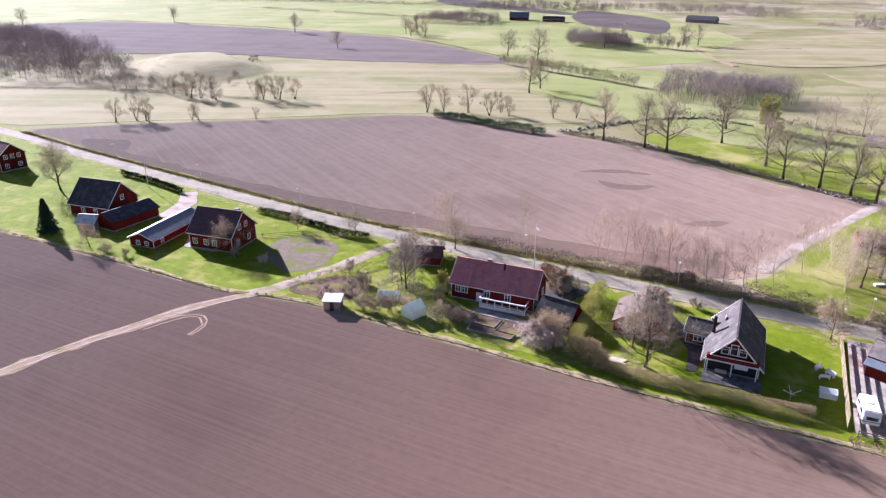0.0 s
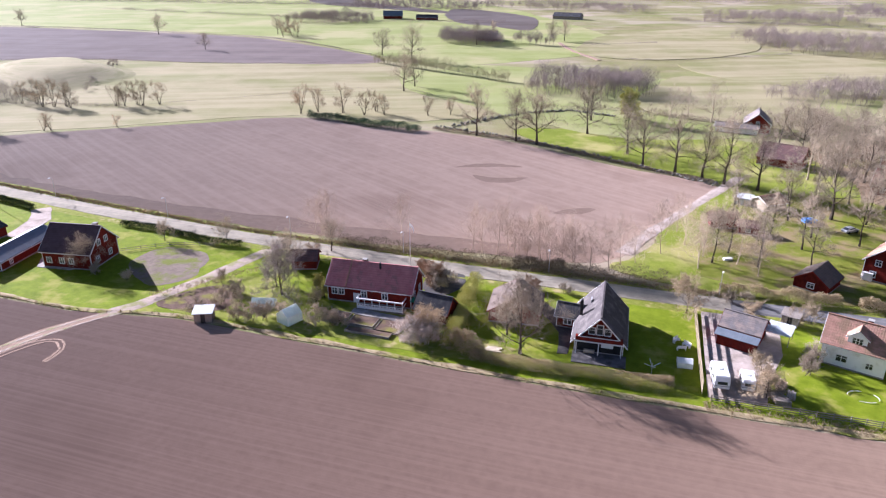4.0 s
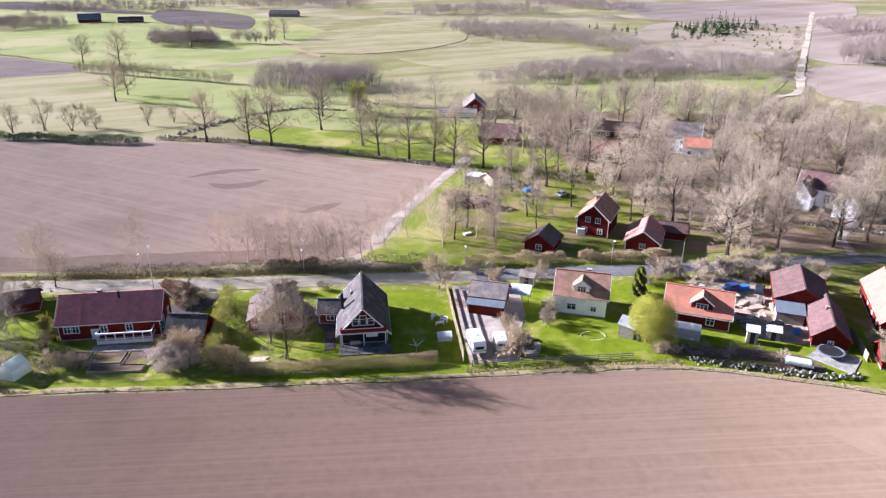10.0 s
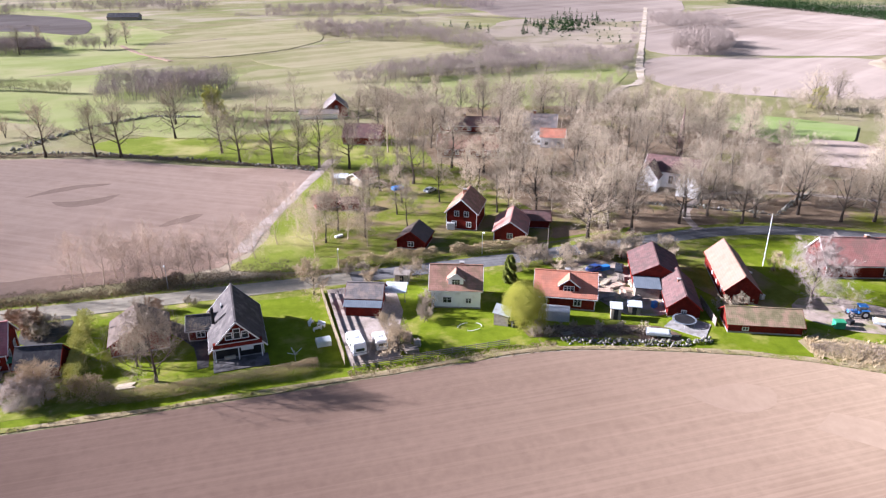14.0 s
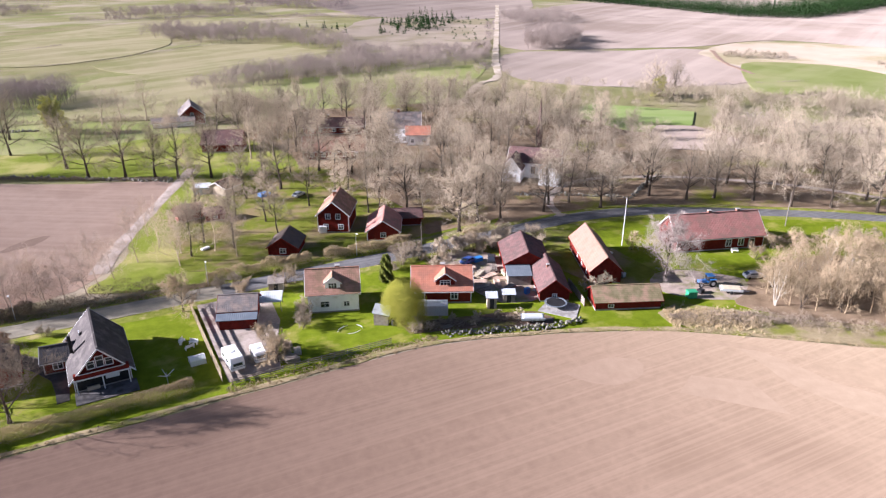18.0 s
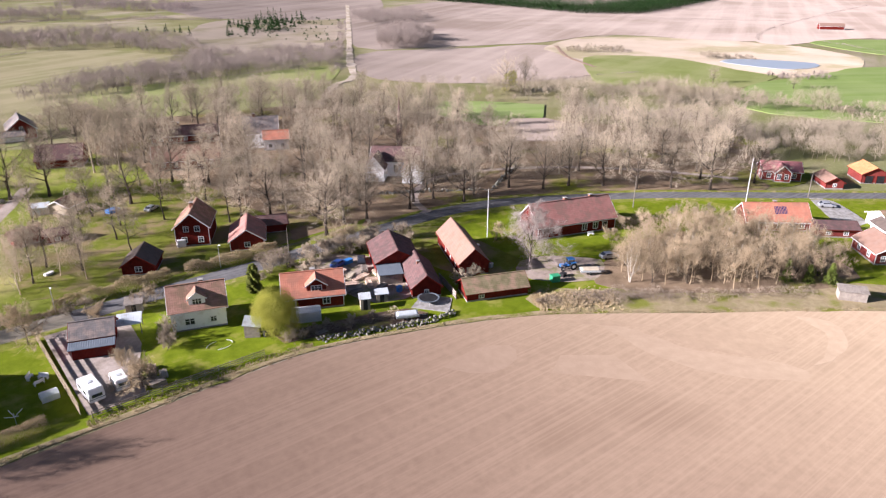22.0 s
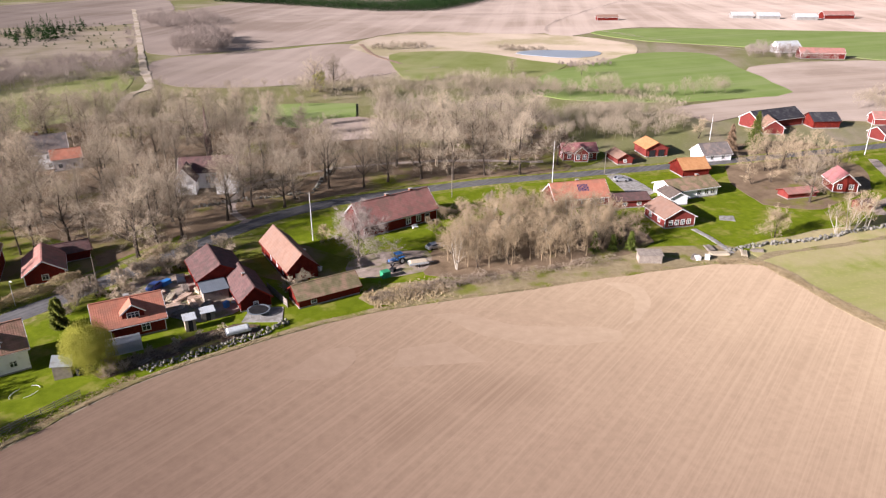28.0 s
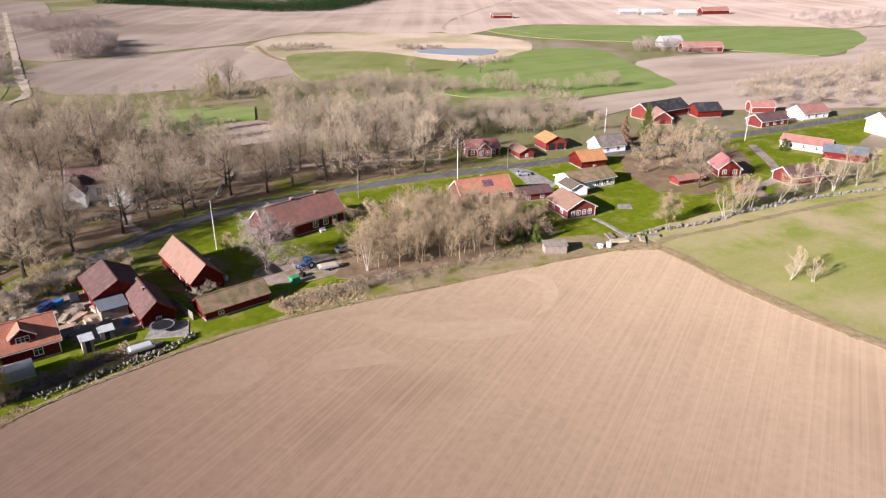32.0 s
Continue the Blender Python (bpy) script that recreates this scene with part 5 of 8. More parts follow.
def light_tree(seed, height, spread, girth, widest, limbs=11, rise=0.1):
    """One joined mesh of a plainer bare tree, for the deep wood."""
    trunk, crown = bare_tree(seed, height, spread, girth, 0.3, limbs, twigs=2, rise=rise * 0.6, widest=widest)
    v = [p.co.copy() for me in (trunk, crown) for p in me.vertices]
    k = len(trunk.vertices)
    return v, [tuple(f.vertices) for f in trunk.polygons] + [tuple(i + k for i in f.vertices) for f in crown.polygons]


def joined_wood(name, spots, kinds, label, seed, size=1.0, material=None):
    r = random.Random(seed)
    v, f = [], []
    for x, y in spots:
        src, faces = kinds[r.randrange(len(kinds))]
        s = size * r.uniform(0.75, 1.15)
        m = Matrix.LocRotScale((x, y, 0.02), Euler((0, 0, r.uniform(0, 6.28))), (s, s, s))
        k0 = len(v)
        v.extend(tuple(m @ p) for p in src)
        f.extend(tuple(i + k0 for i in q) for q in faces)
    me = bpy.data.meshes.new(name)
    me.from_pydata(v, [], f)
    return tagged(new(name, give(me, material or TWIG)), label, "woodland", kind="stuff")


def inside(x, y, poly):
    hit = False
    for (x0, y0), (x1, y1) in zip(poly, poly[1:] + poly[:1]):
        if (y0 > y) != (y1 > y) and x < (x1 - x0) * (y - y0) / (y1 - y0) + x0:
            hit = not hit
    return hit


def scatter(poly, count, gap, seed, clear=()):
    """Seeded places inside an outline, kept apart from one another and from what is in clear: (x, y, radius)."""
    r, out = random.Random(seed), []
    xs, ys = [p[0] for p in poly], [p[1] for p in poly]
    for _ in range(count * 40):
        if len(out) >= count:
            break
        x, y = r.uniform(min(xs), max(xs)), r.uniform(min(ys), max(ys))
        if inside(x, y, poly) and all((x - a) ** 2 + (y - b) ** 2 > gap * gap for a, b in out) and all((x - a) ** 2 + (y - b) ** 2 > c * c for a, b, c in clear):
            out.append((x, y))
    return out


# tall bare trees by the fields, the lane and in the park
for x, y in [(-71, 248), (-55, 244), (-47, 242), (-9, 225), (1, 221), (9, 217), (15, 213), (24, 210), (-15, 239), (-32, 264), (40, 190), (55, 203), (63, 195), (76, 202), (-34, 288)]:
    plant(TALL, x, y, "tall bare deciduous tree on spring grass", 1.0, group="tall bare trees")
for x, y in [(71, 139), (78, 143), (84, 142), (97, 142), (101, 146), (107, 145), (118, 141), (112, 138), (130, 140), (137, 133), (145, 131), (153, 125), (158, 117), (167, 112), (181, 112), (174, 104), (190, 100)]:
    plant(TALL, x, y, "old bare lane tree with spreading crown", 0.85, group="lane trees")
PARK = [(64, 142), (100, 148), (118, 152), (150, 138), (186, 112), (214, 112), (235, 130), (205, 190), (160, 245), (118, 290), (70, 292), (22, 285), (36, 250), (54, 232), (52, 180), (62, 165)]
CLEAR = [(108, 172, 14), (65, 217, 13), (75, 250, 13), (96, 222, 10), (54, 146, 8), (46, 156, 8), (33, 242, 10), (22, 270, 9), (201, 99, 9), (206, 86, 8), (220, 82, 8), (118, 150, 5), (95, 235, 8), (138, 200, 13), (60, 205, 7), (101, 160, 9), (97, 150, 6), (92, 149, 5), (60, 195, 7), (196, 214, 24), (184, 186, 14), (70, 232, 9), (28, 226, 9), (26, 255, 8), (58, 196, 7), (118, 162, 6), (190, 222, 20), (90, 205, 8)]
for bx, by in ((33, 242), (29, 290), (20, 285), (75, 250), (65, 217), (96, 222), (108, 168), (190, 222), (200, 212), (184, 186)):
    CLEAR += [(bx * k, by * k, 7.0) for k in (0.8, 0.84, 0.88, 0.92, 0.96, 1.0)]
for x, y in scatter(PARK, 96, 8.0, 3, CLEAR):
    plant(TALL, x, y, "bare park tree with dense brown twigs", 0.82, group="park trees")
DEEP = [light_tree(201 + k, 17, 6.0, 0.3, 0.017) for k in range(3)]
joined_wood("park_wood", scatter(PARK, 40, 8.0, 31, CLEAR), DEEP, "dense bare brown trees of the park", 31, 0.8)
joined_wood("park_wood", scatter([(110, 150), (150, 140), (190, 112), (225, 118), (235, 135), (205, 190), (150, 230), (120, 200)], 20, 8.0, 32, CLEAR), DEEP, "dense bare brown trees behind the lane", 32, 0.8)
THIN = [light_tree(221 + k, 9.5, 2.6, 0.1, 0.0125, 11, 0.12) for k in range(4)]
joined_wood("thicket", scatter([(106, 80), (113, 71), (124, 62), (134, 57), (144, 52), (153, 63), (150, 78), (141, 88), (126, 90), (114, 86)], 86, 2.2, 34), THIN, "dense pale brown thicket of young trees", 34, 0.95, TWIG_BROWN)
joined_wood("manor_wood", scatter([(20, 215), (60, 228), (62, 262), (10, 310), (-10, 300), (40, 296), (52, 270)], 16, 7.0, 33, CLEAR), DEEP, "bare trees round the manor", 33, 0.9)
for x, y in scatter([(10, 150), (60, 142), (62, 172), (52, 205), (25, 208), (12, 185)], 20, 7.0, 8, [(54, 146, 7), (46, 156, 8), (31, 146, 6), (24, 193, 7), (17, 176, 6), (38, 188, 5)]):
    plant(POLE, x, y, "tall slender bare tree with dark trunk", 1.0, group="slender trees")
for x, y in [(-38, 140), (-35, 141), (-31, 140), (-28, 140), (-25, 141), (-23, 139), (-20, 139), (-17, 139), (-14, 139), (-10, 140), (-8, 144), (-80, 139), (-77, 139), (-58, 140), (8, 147), (9, 154), (11, 161), (16, 152), (20, 147), (-5, 146), (5, 160), (3, 168), (-33, 143), (-26, 143), (-18, 142), (-41, 142), (0, 153)]:
    plant(SLIM, x, y, "slender bare roadside tree with pinkish twigs", 0.95, group="roadside trees")
for x, y, s in [(-191, 115, 1.4), (-116, 104, 0.8), (-96, 126, 0.6), (-111, 123, 0.55), (-75, 118, 0.85), (-71, 130, 0.7), (-146, 91, 0.6), (-20.5, 100.6, 1.4), (-24, 106, 0.9)]:
    plant(GARDEN, x, y, "bare garden tree with a wide twiggy crown", s, group="garden trees")
for x, y, s in [(-70, 107, 1.0), (-73, 110, 0.7), (98, 98, 1.45)]:
    plant(GREY, x, y, "dense grey-twigged garden tree", s, group="garden trees")
for x, y, s in [(6, 125, 1.3), (18, 100, 1.1), (17, 103, 1.0), (-36, 100, 1.2), (-39, 101, 1.0), (167, 30, 1.3), (-84, 107, 0.7), (101, 112, 0.7)]:
    plant(SMALL, x, y, "small pale bare fruit tree on the lawn", s, group="fruit trees")
for x, y in scatter([(106, 80), (113, 72), (124, 64), (132, 60), (144, 55), (152, 63), (149, 77), (140, 87), (126, 89), (114, 86)], 34, 3.6, 4):
    plant(COPSE if random.Random(x).random() < 0.5 else BIRCH, x, y, "thin bare tree in a pale brown thicket", 0.8, group="thicket trees")
for x, y, s in [(256, 58, 0.9), (227, 43, 1.3), (223, 37, 1.5), (263, 40, 0.8), (230, 28, 1.0), (236, 44, 1.2), (240, 50, 1.0), (246, 40, 0.8), (233, 52, 1.0), (215, 36, 1.1), (265, 60, 0.8), (250, 76, 0.9), (216, 50, 0.9), (206, 46, 0.7), (222, 46, 1.1), (243, 34, 0.8), (211, 42, 0.9)]:
    plant(COPSE, x, y, "pale bare garden tree between the cottages", s, group="garden trees")
for x, y, s in [(178, 19, 0.9), (181, 17, 1.0), (184, 16, 1.0), (186, 14, 0.9), (205, 5, 1.0), (210, 0, 1.0), (214, -4, 0.9), (196, 8, 0.9), (222, -10, 1.0), (226, -6, 1.0), (233, -14, 1.0), (146, 1, 0.6), (147, -3, 0.55), (150, 0, 0.6)]:
    plant(BIRCH, x, y, "slim pale birch by the stone wall", s, group="birches")
for x, y, s in [(-283, 239, 0.8), (-275, 240, 0.9), (-263, 238, 1.0), (-254, 238, 0.8), (-238, 248, 0.9), (-231, 253, 0.9), (-254, 183, 0.8), (-250, 190, 0.9), (-245, 191, 0.9), (-230, 201, 0.5), (-208, 215, 0.5), (-320, 528, 1.2), (-314, 532, 1.1), (-307, 529, 1.1), (-243, 190, 0.7), (-268, 236, 1.0), (-258, 240, 1.0), (-235, 249, 1.0), (-228, 253, 1.0), (-223, 258, 0.9), (-153, 261, 1.1), (-147, 266, 1.0), (-136, 268, 1.0), (-126, 267, 0.9), (-124, 275, 0.9), (-228, 202, 0.6), (-118, 270, 0.8), (-100, 275, 0.8), (-92, 280, 0.8)]:
    plant(COPSE, x, y, "bare clump of trees on the meadow edge", s * 1.3, group="meadow trees")
for x, y, s in [(-609, 533, 0.8), (-717, 439, 0.9), (199, 29, 0.72), (-429, 508, 0.8), (-327, 433, 0.7), (-336, 546, 0.9), (-328, 551, 0.9), (-131, 325, 1.0), (-168, 431, 1.1), (-196, 448, 0.9), (-152, 526, 1.0), (-146, 550, 0.8), (-104, 572, 0.9), (-94, 577, 0.9), (-131, 340, 0.8), (330, 205, 0.5), (348, 172, 0.5), (231, 254, 0.8), (240, 250, 0.8)]:
    plant(TALL, x, y, "lone bare tree in the far fields", s, group="field trees")
plant(LEAFY, -20, 292, "tree with yellow-green young leaves", 1.6)
plant(LEAFY, 233, 252, "tree with yellow-green young leaves", 1.0)


def far_wood(name, poly, count, height, material, label, seed, gap=5.0, clear=(), width=0.11, cone=False, stems=84, lean=1.0, wide=0.22):
    """A far wood as one mesh: many trees, each a sheaf of boughs."""
    r = random.Random(seed)
    v, f = [], []
    for x, y in scatter(poly, count, gap, seed, clear):
        h = height * r.uniform(0.4 if cone else 0.55, 1.1) * (0.85 + 0.5 * noise.noise((x * 0.03, y * 0.03, seed)))
        sp = h * (wide if cone else r.uniform(0.26, 0.42) * lean)
        for k in range(stems):
            a, t = r.uniform(0, 6.28), r.random()
            if cone:
                z = h * t
                rad = sp * (1 - t) + 0.2
                p = Vector((x + 0.1 * math.cos(a), y + 0.1 * math.sin(a), z + 0.08 * h))
                q = Vector((x + rad * math.cos(a), y + rad * math.sin(a), z))
                w = 0.85 * (1.2 - t)
            else:
                d = Vector((r.gauss(0, 1), r.gauss(0, 1), r.gauss(0, 1))).normalized()
                rho = r.random() ** 0.45
                p = Vector((x + d.x * sp * rho, y + d.y * sp * rho, h * max(0.06, 0.56 + d.z * 0.38 * rho)))
                e = (Vector((d.x * 0.7, d.y * 0.7, 0.75)) + Vector((r.gauss(0, 1), r.gauss(0, 1), r.gauss(0, 1))) * 0.4).normalized() * h * r.uniform(0.12, 0.28)
                s = e.cross((r.uniform(-1, 1), r.uniform(-1, 1), r.uniform(-1, 1))).normalized() * width * 0.5
                k0 = len(v)
                v.extend((p - s, p + s, p + e))
                f.append((k0, k0 + 1, k0 + 2))
                continue
            s = Vector((-math.sin(a), math.cos(a), r.uniform(-0.6, 0.6))) * w * 0.5
            k0 = len(v)
            m = p.lerp(q, 0.45)
            v.extend((p, m - s, m + s, q))
            f.extend(((k0, k0 + 1, k0 + 2), (k0 + 1, k0 + 3, k0 + 2)))
        k0 = len(v)
        v.extend((Vector((x - 0.09, y, 0)), Vector((x + 0.09, y, 0)), Vector((x, y, h * 0.9)), Vector((x, y + 0.12, 0))))
        f.extend(((k0, k0 + 1, k0 + 2), (k0 + 1, k0 + 3, k0 + 2)))
    me = bpy.data.meshes.new(name)
    me.from_pydata([tuple(p) for p in v], [], f)
    return tagged(new(name, give(me, material)), label, "woodland", kind="stuff")


FARTWIG = mat("far_twigs", (0.235, 0.19, 0.165), (0.34, 0.285, 0.25), 0.1, 1.0, 0.0, blotch=0.3)
PALETWIG = mat("far_pale_twigs", (0.27, 0.222, 0.16), (0.38, 0.32, 0.24), 0.1, 1.0, 0.0, blotch=0.3)
DARKTWIG = mat("far_dark_twigs", (0.21, 0.17, 0.16), (0.31, 0.255, 0.238), 0.1, 1.0, 0.0, blotch=0.3)
GREENTWIG = mat("far_budding_twigs", (0.27, 0.25, 0.14), (0.38, 0.35, 0.21), 0.1, 1.0, 0.0, blotch=0.3)
WOODS = [
    ("tree_belt", [(284, 155), (300, 130), (335, 90), (345, 95), (310, 140), (300, 190), (230, 260), (215, 250)], 85, 11, PALETWIG, "pale bare tree belt beyond the village", 4.0, 110, 0.14),
    ("village_end_wood", [(325, 30), (350, -30), (420, -60), (470, -20), (400, 22), (340, 40)], 90, 12, PALETWIG, "pale bare wood at the village end", 4.5, 90, 0.18),
    ("hedgerow_trees", [(-186, 411), (-152, 395), (-115, 379), (-90, 365), (-88, 369), (-115, 383), (-152, 399), (-186, 415)], 95, 9, GREENTWIG, "row of slim budding trees in a far hedge", 1.3, 44, 0.1),
    ("bare_wood", [(-74, 340), (-45, 336), (-17, 342), (-10, 360), (-27, 390), (-58, 402), (-76, 385)], 260, 12, DARKTWIG, "bare violet-brown wood in the pasture", 2.0, 50, 0.1),
    ("bare_wood", [(34, 363), (62, 358), (115, 364), (154, 378), (177, 425), (154, 458), (120, 411), (61, 390)], 330, 11, FARTWIG, "bare brown wood behind the manor", 2.2, 60, 0.13),
    ("bare_wood", [(154, 370), (201, 371), (231, 405), (245, 446), (200, 450), (176, 425)], 190, 9, FARTWIG, "bare brown wood beside the far road", 2.2, 60, 0.13),
    ("scrub_wood", [(32, 620), (75, 547), (117, 540), (138, 477), (160, 471), (174, 533), (136, 635), (62, 687)], 380, 11, FARTWIG, "bare scrub wood on a far slope", 2.8, 50, 0.18),
    ("bare_wood", [(-420, 225), (-384, 226), (-345, 238), (-365, 285), (-497, 343), (-640, 395), (-660, 375)], 420, 15, DARKTWIG, "tall dark bare wood beside the meadow", 3.0, 60, 0.13),
    ("meadow_wood", [(-345, 232), (-285, 236), (-278, 244), (-330, 262)], 50, 9, FARTWIG, "bare trees on the meadow edge", 3.0, 70, 0.1),
    ("meadow_wood", [(-276, 268), (-283, 276), (-318, 318), (-340, 356), (-334, 358), (-308, 318)], 34, 4, FARTWIG, "bare brush on a knoll", 3.0, 60, 0.12),
    ("roadside_wood", [(265, 425), (279, 398), (323, 436), (347, 480), (313, 486)], 95, 14, FARTWIG, "rounded bare wood beside the far road", 3.6, 100, 0.2),
    ("roadside_wood", [(352, 572), (411, 569), (451, 635), (419, 680), (370, 640)], 120, 12, FARTWIG, "bare wood below a far field", 4.5, 60, 0.22),
    ("bare_wood", [(149, 939), (251, 822), (300, 860), (210, 1030)], 160, 13, DARKTWIG, "dark bare wood far off", 4.5, 40, 0.3),
    ("bare_wood", [(10, 782), (76, 800), (164, 798), (150, 880), (116, 909), (11, 880)], 170, 12, FARTWIG, "bare grove between far fields", 4.5, 40, 0.3),
    ("bare_wood", [(-384, 640), (-298, 650), (-317, 713), (-404, 725)], 150, 12, FARTWIG, "bare grove round a far farm", 4.0, 50, 0.22),
    ("bare_wood", [(-182, 528), (-156, 519), (-133, 531), (-150, 572), (-192, 566)], 110, 12, DARKTWIG, "dark bare grove round a far farm", 3.0, 70, 0.18),
    ("avenue_trees", [(-128, 548), (-111, 537), (-93, 543), (-93, 546), (-111, 541), (-128, 552)], 11, 11, DARKTWIG, "row of pollarded trees in the pasture", 3.2, 140, 0.14),
    ("bare_wood", [(-430, 830), (-250, 860), (-200, 960), (-420, 1000)], 190, 13, DARKTWIG, "dark grove on far hills", 5.0, 36, 0.3),
    ("bare_wood", [(-200, 900), (-60, 880), (-40, 960), (-220, 1010)], 140, 13, FARTWIG, "bare grove on far hills", 5.0, 36, 0.3),
    ("reed_bushes", [(355, 333), (386, 308), (402, 324), (375, 347)], 46, 5, PALETWIG, "pale bushes in a row beside the meadow", 2.6, 60, 0.18),
    ("reed_bushes", [(404, 262), (424, 236), (432, 244), (412, 270)], 26, 5, PALETWIG, "bare bushes behind the pond", 2.8, 60, 0.18),
    ("reed_bushes", [(366, 190), (392, 172), (398, 182), (372, 200)], 22, 5, FARTWIG, "bare bushes before the pond", 2.8, 60, 0.18),
    ("bare_wood", [(470, 120), (505, 130), (515, 100), (480, 70)], 40, 8, FARTWIG, "bare trees round a far farm", 4.0, 70, 0.2),
    ("bare_wood", [(700, 10), (760, 60), (900, -60), (800, -160)], 90, 12, FARTWIG, "bare wood on the far plain", 7.0, 60, 0.26),
    ("scrub_wood", [(20, 292), (70, 300), (130, 298), (180, 330), (190, 350), (150, 345), (60, 325), (10, 320)], 120, 7, PALETWIG, "bare bushes behind the park", 3.5, 60, 0.1),
    ("scrub_wood", [(130, 262), (170, 250), (220, 212), (290, 150), (300, 175), (250, 260), (200, 310), (150, 290)], 60, 7, PALETWIG, "bare bushes in the wet meadow", 4.5, 70, 0.12),
    ("scrub_wood", [(232, 92), (262, 84), (280, 96), (262, 126), (236, 132), (222, 118)], 100, 9, PALETWIG, "bare trees between barns and crop", 3.0, 110, 0.1),
]
for k, (nm, poly, n, h, m_, lab, gap, stems, w) in enumerate(WOODS):
    far_wood(nm, poly, int(n * 1.15), h, m_, lab, 500 + k, gap * 0.85, width=w * 0.6, stems=int(stems * 2.7), lean=0.62 if "slim" in lab or "pasture" in lab else 1.0)
far_wood("conifers", [(209, 555), (240, 551), (304, 604), (327, 662), (250, 661)], 70, 11, NEEDLE, "dark pines in the far scrub", 5, 3.2, cone=True, stems=70, wide=0.4)
far_wood("conifers", [(165, 655), (175, 655), (200, 590), (195, 575), (178, 574)], 7, 11, NEEDLE, "single dark conifers on the heath", 55, 8.0, cone=True, stems=80, wide=0.36)
far_wood("junipers", [(214, 548), (263, 472), (355, 637), (340, 690), (280, 690)], 90, 3.0, NEEDLE, "dark juniper bushes on a dry heath", 6, 5.0, cone=True, stems=30, wide=0.7)
far_wood("forest", [(603, 850), (612, 690), (603, 550), (648, 505), (740, 529), (980, 612), (1000, 670), (750, 610), (680, 600), (670, 700), (660, 860)], 3400, 19, NEEDLE, "dark spruce forest along the far ridge", 9, 2.8, cone=True, stems=18, wide=0.26)


def brush_row(name, pts, width, height, material, label, seed, density=10, gaps=0.0, blade=0.09):
    """A far hedgerow as one mesh: upright shoots along a line, in swells and gaps."""
    r = random.Random(seed)
    line = smooth_line(pts, 3.0)
    v, f = [], []
    for p, q in zip(line, line[1:]):
        d = (q - p).normalized()
        s = Vector((-d.y, d.x))
        for _ in range(int(density * 1.5 * (q - p).length)):
            c = p.lerp(q, r.random()) + s * r.gauss(0, width * 0.3)
            swell = noise.noise((c.x * 0.045, c.y * 0.045, seed)) + 0.6 * noise.noise((c.x * 0.16, c.y * 0.16, seed + 3))
            if swell < gaps - 0.75:
                continue
            h = height * max(0.2, 0.65 + swell * 0.9) * r.uniform(0.45, 1.05)
            a = Vector((c.x, c.y, r.random() * 0.6 * h))
            b = Vector((c.x + r.gauss(0, 0.22) * h, c.y + r.gauss(0, 0.22) * h, a.z + 0.42 * h))
            t = r.uniform(0, 6.28)
            o = Vector((math.cos(t), math.sin(t), 0)) * blade * r.uniform(0.5, 1.3)
            k0 = len(v)
            v.extend((a, a.lerp(b, 0.55) - o, a.lerp(b, 0.55) + o, b))
            f.extend(((k0, k0 + 1, k0 + 2), (k0 + 1, k0 + 3, k0 + 2)))
    me = bpy.data.meshes.new(name)
    me.from_pydata([tuple(p) for p in v], [], f)
    return tagged(new(name, give(me, material)), label, "hedgerow", kind="stuff")


